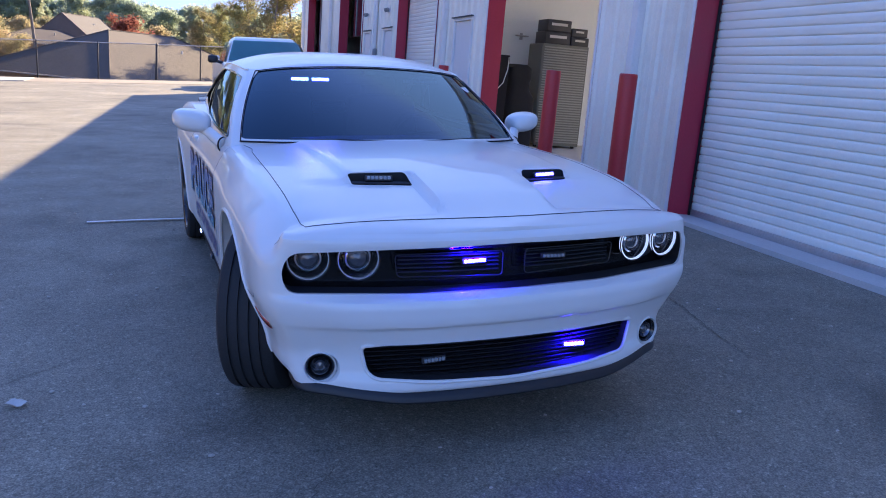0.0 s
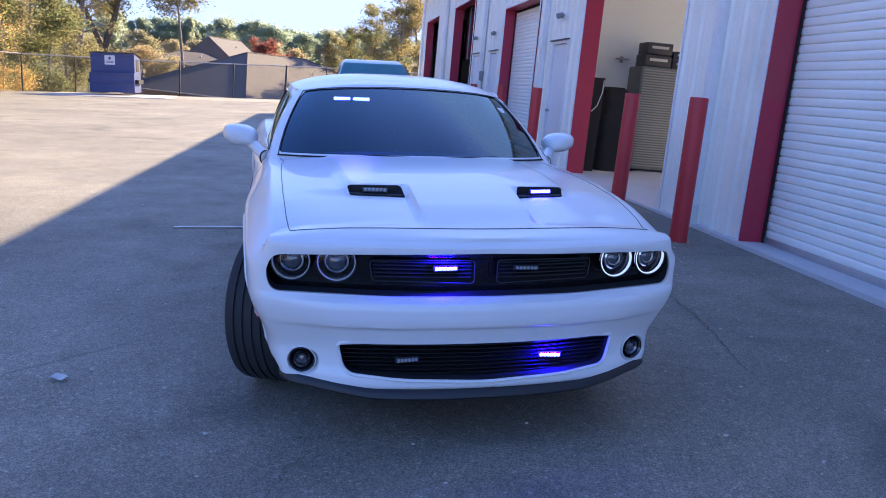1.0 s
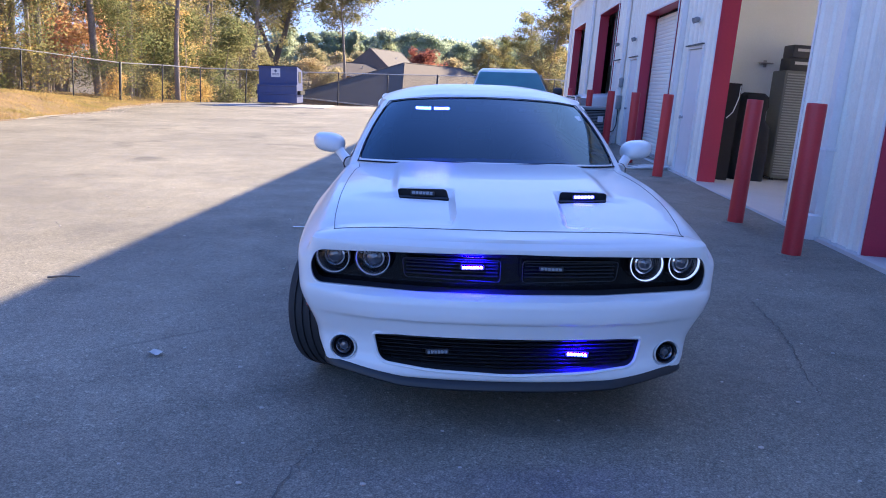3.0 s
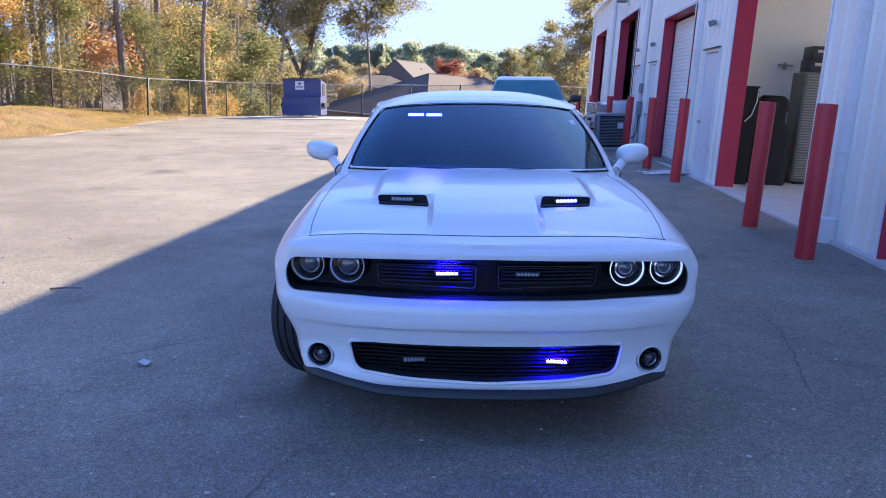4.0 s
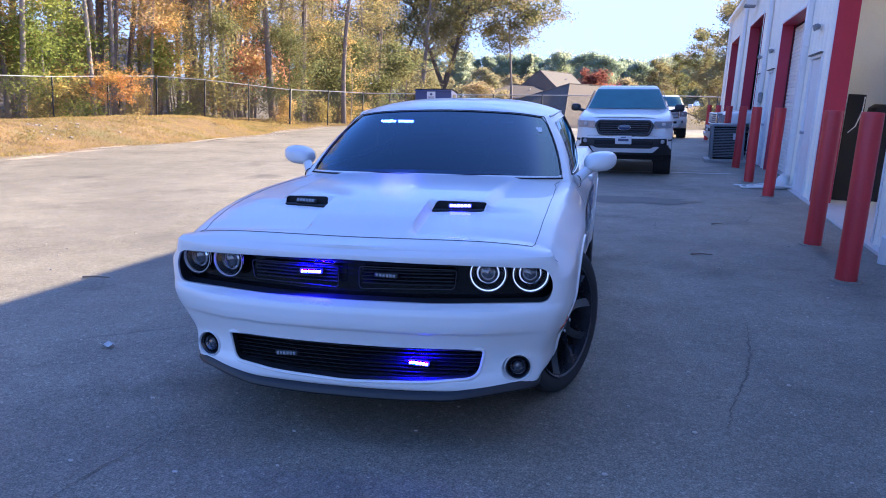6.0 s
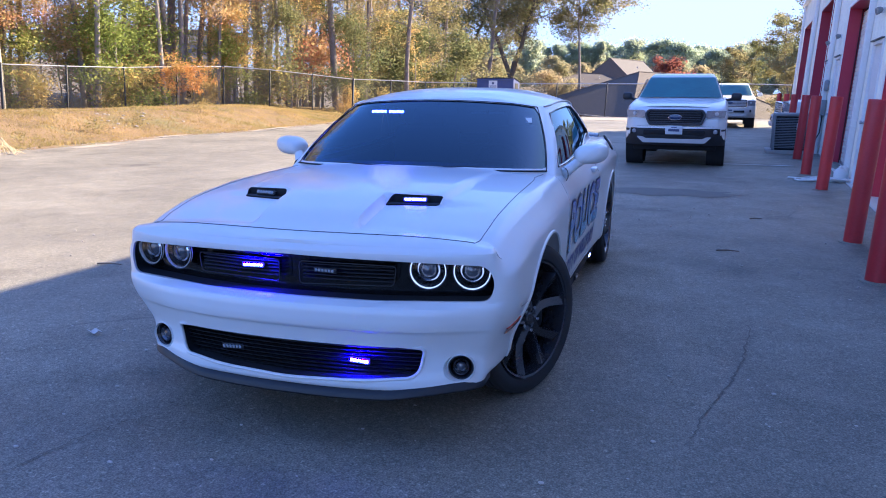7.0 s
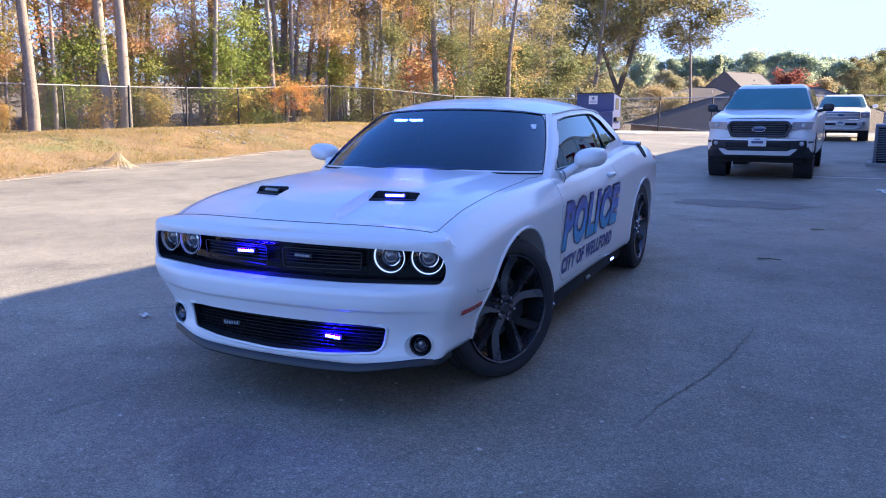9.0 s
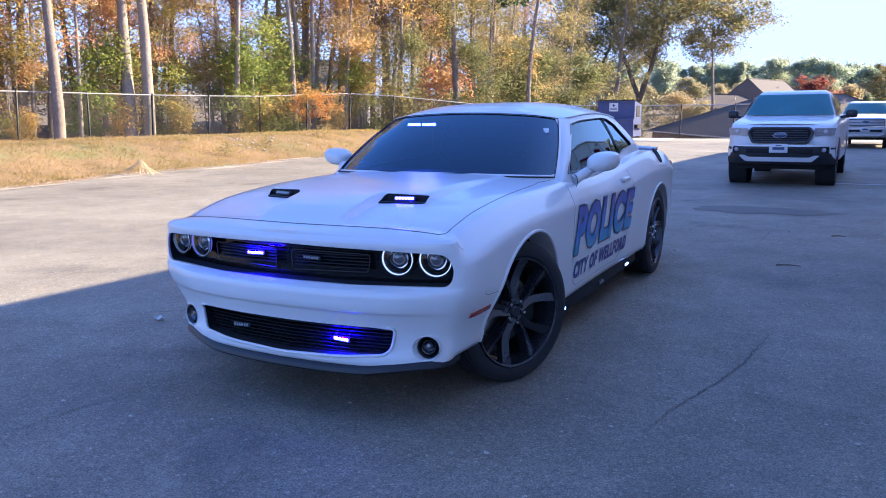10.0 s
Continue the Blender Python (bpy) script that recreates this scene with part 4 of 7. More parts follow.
FOOT, ONE = (lambda p: -0.10), (lambda p: 1.0)
shell, lining = bmesh.new(), bmesh.new()
for b_, o_ in ((shell, 0.0), (lining, -0.03)):
    for sgn in (1, -1):
        strip(b_, 0, 3, FOOT, v_low, sgn, 24, 1, o_)
        strip(b_, 0, 3, v_high, ONE, sgn, 24, 2, o_)
        strip(b_, 3, 4, FOOT, ONE, sgn, 8, 10, o_)
        strip(b_, 4, 8.35, FOOT, v_low, sgn, 40, 2, o_)
        strip(b_, 4, 8.35, v_high, ONE, sgn, 40, 4, o_)
        strip(b_, 8.35, 12, FOOT, ONE, sgn, 40, 10, o_)
    rows_ = []
    for k in range(NC):
        q = roof[k]
        row = []
        for c in range(33):
            u = 1 - 2 * c / 32
            crown = line1([(2.03, 0.0), (2.04, 0.010), (2.07, 0.030), (2.14, 0.058), (2.25, 0.074), (2.45, 0.080), (2.9, 0.085), (3.4, 0.068), (3.70, 0.042), (3.78, 0.014), (3.81, 0.0)], q.y)
            row.append(Vector((q.x * u, q.y, q.z + o_ + crown * (1 - abs(u) ** 3.0))))
        rows_.append(row)
    ring_loft(b_, rows_, False)
    bmesh.ops.remove_doubles(b_, verts=b_.verts, dist=0.0008)
part("roof", shell, WHITE_PAINT, car, smooth=85)
part("cabin_lining", lining, LINING, car, smooth=50)

ws = bmesh.new()
for sgn in (1, -1):
    strip(ws, 0, 3, v_low, v_high, sgn, 30, 14, -0.004)
bmesh.ops.remove_doubles(ws, verts=ws.verts, dist=0.001)
windshield = part("windshield", ws, TINTED, car, "dark tinted windshield", smooth=60)
windshield.visible_shadow = False
for sgn in (1, -1):
    for nm, a, b_ in (("door_window", lambda f: 4.04, lambda f: 6.78 - 0.50 * f), ("quarter_window", lambda f: 6.80 - 0.50 * f, lambda f: 8.33)):
        bm = bmesh.new()
        rows_ = []
        for j in range(9):
            row = []
            for k in range(31):
                p = a(j / 8) + (b_(j / 8) - a(j / 8)) * k / 30
                q = cab(p, v_low(p) + (v_high(p) - v_low(p)) * j / 8, -0.004)
                row.append(Vector((q.x * sgn, q.y, q.z)))
            rows_.append(row)
        ring_loft(bm, rows_, False)
        part(nm, bm, TINTED, car, "dark tinted side glass", smooth=60)
    # rubber seals round the glass
    pts = [cab(4 + 4.35 * k / 40, v_low(4 + 4.35 * k / 40), 0.003) for k in range(41)]
    pts += [cab(8.35 - 4.35 * k / 40, v_high(8.35 - 4.35 * k / 40), 0.003) for k in range(41)] + [cab(4, v_low(4), 0.003)]
    part("window_seal", tubed([(q.x * sgn, q.y, q.z) for q in pts], 0.006, 6), GLOSS_BLACK, car)
    div = []
    for k in range(9):
        p = 6.79 - 0.50 * k / 8
        q = cab(p, v_low(p) + (v_high(p) - v_low(p)) * k / 8, 0.001)
        div.append((q.x * sgn, q.y, q.z))
    part("window_divider", tubed(div, 0.0045, 6), GLOSS_BLACK, car)
    # drip rail
    part("drip_rail", tubed([(q.x * sgn, q.y, q.z) for q in (cab(3.6 + 5.0 * k / 40, 0.985, 0.004) for k in range(41))], 0.005, 6), WHITE_PAINT, car)
edge = [cab(3 - 6 * k / 60 if k <= 30 else (6 * k / 60 - 3), 0.972, 0.002) for k in range(61)]
edge = [Vector((q.x * (1 if k <= 30 else -1), q.y, q.z)) for k, q in enumerate(edge)]
part("windshield_seal", tubed(edge, 0.0025, 6), SOFT_BLACK, car)
for sgn in (1, -1):
    part("pillar_seal", tubed([(q.x * sgn, q.y, q.z) for q in (cab(3.02, v, 0.002) for v in np.linspace(0.0, 0.97, 14))], 0.0025, 6), SOFT_BLACK, car)
cowl = [cab(3 * (1 - k / 30), 0.02, 0.012) for k in range(31)]
cowl = cowl + [Vector((-q.x, q.y, q.z)) for q in reversed(cowl[:-1])]
part("cowl_grille", tubed([(q.x, q.y - 0.006, q.z - 0.014) for q in cowl], 0.0045, 8), SOFT_BLACK, car)
for x0, x1 in ((-0.62, -0.02), (0.06, 0.66)):
    bm = bmesh.new()
    pts = []
    for k in range(12):
        x = x0 + (x1 - x0) * k / 11
        y = 1.345 + 0.30 * (abs(x) / 0.75) ** 2.4
        pts.append((x, y + 0.012, 1.003 + 0.007 * math.sin(k / 11 * 3.1)))
    tube(bm, pts, 0.003, 6)
    part("wiper", bm, SOFT_BLACK, car)
# small pale tag on the glass
part("tag", boxed(-0.018, 0.018, -0.001, 0.001, -0.024, 0.024), WHITE_PLASTIC, car, m=Matrix.Translation(cab(2.50, 0.74, -0.002)) @ pose(0, 0, 0, -56, 0, 14))

# --- cabin furniture, dim behind the glass ---
def cushion(bm, x, y, z, w, d, h, lean=0, bevel=0.05):
    box(bm, -w / 2, w / 2, -d / 2, d / 2, 0, h, bevel, 3, Matrix.Translation((x, y, z)) @ pose(0, 0, 0, lean))


for x in (-0.37, 0.37):
    bm = bmesh.new()
    cushion(bm, x, 2.55, 0.50, 0.50, 0.52, 0.18)
    cushion(bm, x, 2.80, 0.60, 0.50, 0.14, 0.58, -14)
    cushion(bm, x, 2.96, 1.14, 0.26, 0.09, 0.16, -10, 0.04)
    part("seat", bm, SOFT_BLACK, car)
bm = bmesh.new()
cushion(bm, 0, 3.45, 0.55, 1.2, 0.14, 0.46, -20)
part("rear_seat", bm, SOFT_BLACK, car)
bm = bmesh.new()
box(bm, -0.70, 0.70, 1.66, 1.95, 0.78, 0.965, 0.05, 3)
box(bm, 0.22, 0.54, 1.84, 1.98, 0.93, 1.00, 0.03, 2)
part("dashboard", bm, SOFT_BLACK, car)
bm = bmesh.new()
tube(bm, [(0.37 + 0.18 * math.cos(a), 2.08 + 0.05 * math.sin(a), 0.92 + 0.17 * math.sin(a)) for a in np.linspace(0, 2 * math.pi, 33)], 0.016, 8, False)
tube(bm, [(0.20, 2.07, 0.92), (0.54, 2.07, 0.92)], 0.018, 6)
part("steering_wheel", bm, SOFT_BLACK, car)
bm = bmesh.new()
box(bm, -0.12, 0.12, 2.03, 2.06, 1.26, 1.32, 0.015, 2)
tube(bm, [(0, 2.05, 1.31), (0, 2.06, 1.37)], 0.012, 6)
part("rear_view_mirror", bm, SOFT_BLACK, car)

# --- front band: recessed black panel, two slotted inserts, four lamps ---
def band_y(x):
    return line1([(0, 0.0), (0.25, 0.012), (0.5, 0.050), (0.7, 0.092), (0.78, 0.112), (0.84, 0.145), (0.9, 0.22)], abs(x))


bm = bmesh.new()
rows_ = []
for z in (0.60, 0.65, 0.72, 0.77, 0.79):
    rows_.append([Vector((x, band_y(x) + 0.085, z)) for x in np.linspace(-0.836, 0.836, 61)])
ring_loft(bm, rows_, False)
bmesh.ops.solidify(bm, geom=bm.faces[:], thickness=0.02)
grille = part("front_grille", bm, GLOSS_BLACK, car, "gloss black front grille band")
for sgn in (1, -1):
    # rounded slot frame
    loop = rounded([(sgn * 0.045, 0.752), (sgn * 0.445, 0.748), (sgn * 0.435, 0.668), (sgn * 0.045, 0.660)], 0.018, 4)
    loop.append(loop[0])
    bm = tubed([(x, band_y(x) + 0.034, z) for x, z in loop], 0.0022, 6)
    part("slot_frame", bm, BLACK_TRIM, grille)
    for z in (0.682, 0.697, 0.712, 0.727, 0.740):
        bm = bmesh.new()
        ring_loft(bm, [[Vector((x, band_y(x) + o, z + dz)) for x in np.linspace(sgn * 0.055, sgn * 0.43, 13)]
                       for o, dz in ((0.075, -0.003), (0.046, -0.003), (0.046, 0.002), (0.075, 0.003))], False)
        part("slat", bm, SOFT_BLACK, grille)


def led_bar(parent, p, w, h, turn, lit, name="strobe_light", cells=6, tilt=0, lamp=LED_BLUE):
    """A surface strobe: dark housing, a row of cells behind a lens."""
    m = Matrix.Translation(p) @ pose(0, 0, 0, tilt, 0, turn)
    bm = bmesh.new()
    box(bm, -w / 2 - 0.006, w / 2 + 0.006, 0.0, 0.016, -h / 2 - 0.005, h / 2 + 0.005, 0.003, 1)
    ob = part(name, bm, BLACK_TRIM, parent, "lit blue strobe light" if lit else "unlit clear strobe light", m=m)
    cw = w / cells * 0.44
    cell = part("led_cell", boxed(-cw, cw, -0.006, 0.002, -h / 2, h / 2, 0.002, 1), lamp if lit else LED_OFF, ob, m=Matrix.Translation((-w / 2 + 0.5 * w / cells, 0, 0)))
    for k in range(1, cells):
        again(cell, ob, Matrix.Translation((-w / 2 + (k + 0.5) * w / cells, 0, 0)))
    return ob


led_bar(car, (-0.160, 0.028, 0.722), 0.088, 0.013, 4, True)
led_bar(car, (0.160, 0.028, 0.722), 0.088, 0.012, -4, False)


def lamp_unit(x, z, r, lit, turn):
    """A round headlamp: bowl, projector, ring and clear cover."""
    y = band_y(x)
    m = Matrix.Translation((x, y + 0.046, z)) @ pose(0, 0, 0, 0, 0, 90 + turn)
    bm = bmesh.new()
    lathe(bm, [(-0.012, r * 1.05), (-0.016, r * 1.02), (-0.014, r * 0.98), (0.02, r * 0.80), (0.045, r * 0.62), (0.046, 0.001)], 40)
    ob = part("headlight", bm, GLOSS_BLACK, car, m=m)
    bm = bmesh.new()
    lathe(bm, [(-0.012, r * 0.97), (-0.016, r * 0.955), (-0.014, r * 0.925), (-0.004, r * 0.92), (0.0, r * 0.95)], 48)
    part("halo_ring", bm, LED_WHITE if lit else LED_DIM, ob, "lit white halo ring" if lit else "dimmed silvery halo ring")
    bm = bmesh.new()
    lathe(bm, [(0.030, r * 0.70), (0.004, r * 0.62), (0.0, r * 0.54), (0.010, r * 0.50)], 36)
    part("bezel", bm, CHROME, ob)
    bm = bmesh.new()
    lathe(bm, [(0.012, r * 0.50), (0.002, r * 0.42), (-0.006, r * 0.28), (-0.009, 0.001)], 32)
    part("projector_lens", bm, mat_projector, ob)
    bm = bmesh.new()
    lathe(bm, [(-0.014, r), (-0.026, r * 0.7), (-0.031, r * 0.35), (-0.033, 0.001)], 36)
    c = part("cover", bm, LENS_GLASS, ob)
    c.visible_shadow = False


mat_projector = mat("projector_glass", (0.05, 0.055, 0.07), 0.04, var=0.05, coat=1.0, spec=1.0)
for x, turn in ((-0.733, 12), (-0.566, 8)):
    lamp_unit(x, 0.735, 0.074, False, -turn)
for x, turn in ((0.566, 8), (0.733, 12)):
    lamp_unit(x, 0.735, 0.074, True, turn)

# --- lower opening ---
bm = bmesh.new()
ring_loft(bm, [[Vector((x, band_y(x) + 0.085, z)) for x in np.linspace(-0.60, 0.60, 31)] for z in (0.26, 0.35, 0.45)], False)
lower = part("lower_grille", bm, SOFT_BLACK, car, "black lower grille mesh")
for z in np.arange(0.292, 0.425, 0.0165):
    half = line1([(0.276, 0.20), (0.289, 0.33), (0.304, 0.48), (0.33, 0.53), (0.43, 0.556)], z)
    bm = bmesh.new()
    ring_loft(bm, [[Vector((x, band_y(x) + o, z + dz)) for x in np.linspace(-half, half, 25)]
                   for o, dz in ((0.080, -0.004), (0.048, -0.004), (0.045, 0.001), (0.080, 0.004))], False)
    part("slat", bm, BLACK_TRIM, lower)
led_bar(car, (-0.292, 0.052, 0.352), 0.085, 0.015, 6, False)
led_bar(car, (0.292, 0.052, 0.352), 0.085, 0.015, -6, True)

# --- black linings of the two openings ---
for outline, depth in ((BAND, 0.105), (LOWER, 0.11)):
    cx = 0.0
    cz = sum(z for _, z in outline) / len(outline)
    loops = []
    for o in (0.010, depth):
        loop = []
        for x, z in outline:
            q = on_skin((x, -0.5, z), (0, 1, 0))[0]
            loop.append(Vector((x * 0.997, min(q.y, 0.30) + o, cz + (z - cz) * 0.985)))
        loops.append(loop)
    bm = bmesh.new()
    ring_loft(bm, loops, True)
    part("opening_lining", bm, SOFT_BLACK, car)

lip = [on_skin((x, -0.5, z), (0, 1, 0))[0] + Vector((0, -0.001, 0)) for x, z in LOWER]
part("grille_surround", tubed(lip + lip[:1], 0.0075, 8), WHITE_PAINT, car, "white raised lip round the lower grille")

# --- fog lamps in their sockets ---
for sgn in (1, -1):
    m = Matrix.Translation((sgn * 0.693, 0.145, 0.339)) @ pose(0, 0, 0, 0, 0, 90 + sgn * 12)
    bm = bmesh.new()
    lathe(bm, [(-0.006, 0.051), (-0.012, 0.049), (-0.008, 0.044), (0.03, 0.036), (0.032, 0.001)], 32)
    fog = part("fog_lamp", bm, GLOSS_BLACK, car, m=m)
    bm = bmesh.new()
    lathe(bm, [(0.004, 0.057), (-0.014, 0.0575), (-0.019, 0.055), (-0.014, 0.052), (0.004, 0.051)], 40)
    part("fog_bezel", bm, WHITE_PAINT, fog)
    bm = bmesh.new()
    lathe(bm, [(0.012, 0.036), (-0.002, 0.033), (0.004, 0.028), (0.018, 0.018), (0.018, 0.001)], 28)
    part("reflector", bm, SMOKED, fog)
    bm = bmesh.new()
    lathe(bm, [(0.006, 0.020), (-0.002, 0.014), (-0.005, 0.001)], 24)
    part("bulb", bm, mat_projector, fog)

# --- black chin spoiler, set against the lower edge of the bumper ---
bm = bmesh.new()
sec = [(0.012, 0.010), (0.000, 0.004), (-0.010, -0.012), (-0.014, -0.026), (-0.008, -0.034), (0.06, -0.034), (0.06, 0.010)]
path = []
for a in np.linspace(-80, 80, 81):
    d = Vector((math.sin(radians(a)), -math.cos(radians(a)), 0))
    q = on_skin(Vector((0, 0.42, 0.30)) + d * 2, -d)[0]
    path.append(on_skin(Vector((0, 0.42, curve1(HEM, q.y) + 0.012)) + d * 2, -d)[0])
rows_ = []
for k, p in enumerate(path):
    t = (path[min(k + 1, 80)] - path[max(k - 1, 0)]).normalized()
    inward = Vector((-t.y, t.x, 0))
    fade = min(1.0, (1 - abs(k / 40 - 1)) * 5 + 0.25)
    rows_.append([p + inward * (d_ * fade + (1 - fade) * 0.03) + Vector((0, 0, z - 0.012)) for d_, z in sec])
ring_loft(bm, rows_, True, True)
part("chin_spoiler", bm, CHIN, car, "black plastic chin spoiler")

# --- the blue light that the two lit front strobes throw ---
for x, y, z, w in ((-0.160, 0.016, 0.734, 0.9), (0.292, 0.040, 0.364, 1.3)):
    ld = bpy.data.lights.new("strobe_beam", "AREA")
    ld.shape, ld.size, ld.size_y, ld.energy, ld.color = "RECTANGLE", 0.085, 0.003, w, (0.045, 0.014, 1.0)
    lo = new("strobe_beam", ld)
    lo.matrix_world = car.matrix_basis @ Matrix.Translation((x, y, z)) @ pose(0, 0, 0, 72)

# --- hood scoops ---
for sgn, lit in ((-1, False), (1, True)):
    bm = bmesh.new()
    pts = [(sgn * x, y) for x, y in SCOOP]
    rim = [(sgn * x, y) for x, y in rounded([(x, y) for x, y in SCOOP], 0.014, 3)]
    mid = Vector((sgn * 0.368, 0.513, 0))
    top = [on_skin((x, y, 1.4), (0, 0, -1))[0] for x, y in rim]
    rows_ = [[Vector((mid.x + (p.x - mid.x) * 0.995, mid.y + (p.y - mid.y) * 0.99, z_)) for p, z_ in zip(top, zs)]
             for zs in ([p.z - 0.0015 for p in top], [0.909] * len(top))]
    ring_loft(bm, rows_, True)
    bm.faces.new([v for v in bm.verts if v.co.z < 0.9095])
    sc = part("hood_scoop", bm, SOFT_BLACK, car, "black hood scoop insert")
    for k in range(3):
        f = (k + 1) / 4
        a = Vector((*pts[0], 0.93)).lerp(Vector((*pts[3], 0.93)), f)
        b_ = Vector((*pts[1], 0.93)).lerp(Vector((*pts[2], 0.93)), f)
        part("louvre", tubed([a, b_], 0.005, 6), BLACK_TRIM, sc)
    led_bar(car, (sgn * 0.372, 0.512, 0.950), 0.098, 0.013, sgn * 11, lit, tilt=-24)

# --- windscreen strobes under the roof edge ---
for sgn, lit in ((-1, True), (1, False)):
    q = cab(1.25, 0.86, -0.05)
    for o in (-0.058, 0.058):
        led_bar(car, (sgn * 0.328 + o, q.y + 0.005, q.z), 0.098, 0.016, -sgn * 4, lit, cells=6, lamp=LED_SCREEN)


glow_rocker = glow("rocker_led", (0.45, 0.55, 1.0), 1.4)


# --- panel gaps, seams and the fuel-side details as thin dark lines ---
def seam(pts, d, r=0.0032, material=None, name="panel_gap"):
    line = []
    for a, b in zip(pts, pts[1:]):
        for k in range(8):
            line.append(Vector(a).lerp(Vector(b), k / 8))
    line.append(Vector(pts[-1]))
    line = [on_skin(p, d)[0] for p in line]
    return part(name, tubed(line, r, 5), material or SOFT_BLACK, car)


HOOD_GAP = mat("hood_gap", (0.07, 0.07, 0.08), 0.7, var=0.1)
hood_front = [(x, 0.108 + 0.066 * (abs(x) / 0.735) ** 2, 1.4) for x in np.linspace(-0.735, 0.735, 15)]
seam(hood_front, (0, 0, -1), 0.0028, HOOD_GAP)
for s in (1, -1):
    seam([(s * 0.735, 0.174, 1.4), (s * 0.748, 0.32, 1.4), (s * 0.756, 0.6, 1.4), (s * 0.758, 1.0, 1.4), (s * 0.752, 1.30, 1.4), (s * 0.738, 1.40, 1.4), (s * 0.744, 1.46, 1.4), (s * 0.755, 1.56, 1.4)], (0, 0, -1), 0.0018, HOOD_GAP)
    # door outline
    seam([(s * 1.4, 1.60, 0.955), (s * 1.4, 1.56, 0.80), (s * 1.4, 1.55, 0.55), (s * 1.4, 1.58, 0.38), (s * 1.4, 1.66, 0.33), (s * 1.4, 2.60, 0.33)], (-s, 0, 0), 0.0012, SEAM)
    seam([(s * 1.4, 2.60, 0.33), (s * 1.4, 2.78, 0.40), (s * 1.4, 2.90, 0.55), (s * 1.4, 2.96, 0.75), (s * 1.4, 2.95, 0.95)], (-s, 0, 0), 0.0012, SEAM)
    # seam between bumper and wing, marker lamp above it
    seam([(s * 1.4, 0.475, 0.549), (s * 1.4, 0.40, 0.552), (s * 1.4, 0.335, 0.557), (s * 1.4, 0.312, 0.564), (s * 1.4, 0.303, 0.578)], (-s, 0, 0), 0.0014, SEAM)
    seam([(s * 1.4, 0.200, 0.778), (s * 1.4, 0.172, 0.812)], (-s, 0, 0), 0.0011, SEAM)
    bm = bmesh.new()
    rows_ = []
    for y in np.linspace(0.228, 0.405, 21):
        r_ = []
        for k, dz in enumerate((-0.0125, -0.0105, -0.005, 0.0, 0.005, 0.0105, 0.0125)):
            h = on_skin((s * 1.4, y, 0.480 + dz + (y - 0.3) * 0.035), (-s, 0, 0))[0]
            r_.append(h + Vector((s, 0, 0)) * (0.006 if 0 < k < 6 else -0.002))
        rows_.append(r_)
    ring_loft(bm, rows_, False)
    part("side_marker", bm, RED_LENS, car, "red side marker reflector")
    # handle
    h, nrm = on_skin((s * 1.4, 2.80, 0.884), (-s, 0, 0))
    bm = bmesh.new()
    box(bm, -0.016, 0.026, -0.085, 0.085, -0.016, 0.016, 0.012, 3, Matrix.Translation(h))
    part("door_handle", bm, WHITE_PAINT, car)
    # matt black sill bar, put in for the shade under the doors
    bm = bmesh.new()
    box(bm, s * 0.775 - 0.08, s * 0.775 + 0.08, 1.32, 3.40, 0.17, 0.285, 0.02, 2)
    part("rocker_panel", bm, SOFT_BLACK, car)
    # rocker strobes
    for y, lit in ((1.50, True), (2.34, False), (3.05, True)):
        bm = boxed(-0.05, 0.05, 0.0, 0.02, -0.014, 0.012, 0.003, 1)
        st = part("rocker_strobe", bm, BLACK_TRIM, car, "lit rocker strobe" if lit else "unlit rocker strobe", m=Matrix.Translation((s * 0.868, y, 0.215)) @ pose(0, 0, 0, 0, 0, 90 * s))
        bm = boxed(-0.042, 0.042, -0.006, 0.002, -0.008, 0.008, 0.002, 1)
        part("led_lens", bm, glow_rocker if lit else LED_OFF, st)
    # arch lips
    for y in (FRONT_WHEEL_Y, REAR_WHEEL_Y):
        line = []
        for a in np.linspace(-18, 198, 44):
            p = (s * 1.4, y + 0.408 * ARCH_WIDE * math.cos(radians(a)), 0.365 + 0.408 * math.sin(radians(a)))
            if p[2] > 0.25:
                h = SKIN.ray_cast(Vector(p), Vector((-s, 0, 0)))[0]
                if h is not None:
                    line.append(h)
        if len(line) > 3:
            part("arch_lip", tubed(line, 0.009, 6), WHITE_PAINT, car)
        bm = bmesh.new()
        ring_loft(bm, [[Vector((x, y + r_ * ARCH_WIDE * math.cos(a), 0.365 + r_ * math.sin(a))) for a in np.linspace(-0.12, math.pi + 0.12, 40)] for x, r_ in ((s * 0.79, 0.4035), (s * 0.57, 0.4025), (s * 0.572, 0.05))], False)
        part("wheel_well", bm, SOFT_BLACK, car)
    # door mirror
    bm = bmesh.new()
    rows_ = []
    for k, a in enumerate(np.linspace(0, math.pi, 13)):
        f = max(math.sin(a), 0.02)
        yy = 1.925 - 0.088 * math.cos(a) * (1.25 if a < 1.57 else 0.75)
        rows_.append([Vector((s * (0.963 + 0.012 * f) + 0.099 * f ** 0.55 * math.copysign(abs(math.cos(b)) ** 0.8, math.cos(b)), yy,
                              1.062 + 0.061 * f ** 0.55 * math.copysign(abs(math.sin(b)) ** 0.8, math.sin(b)) + 0.012 * math.cos(b) * s)) for b in np.linspace(0, 2 * math.pi, 29)[:-1]])
    ring_loft(bm, rows_, True, True)
    mir = part("door_mirror", bm, WHITE_PAINT, car, smooth=60)
    bm = bmesh.new()
    tube(bm, [(s * 0.835, 1.76, 0.955), (s * 0.86, 1.79, 0.975), (s * 0.895, 1.85, 1.005), (s * 0.925, 1.90, 1.03)], [0.034, 0.030, 0.028, 0.034], 12)
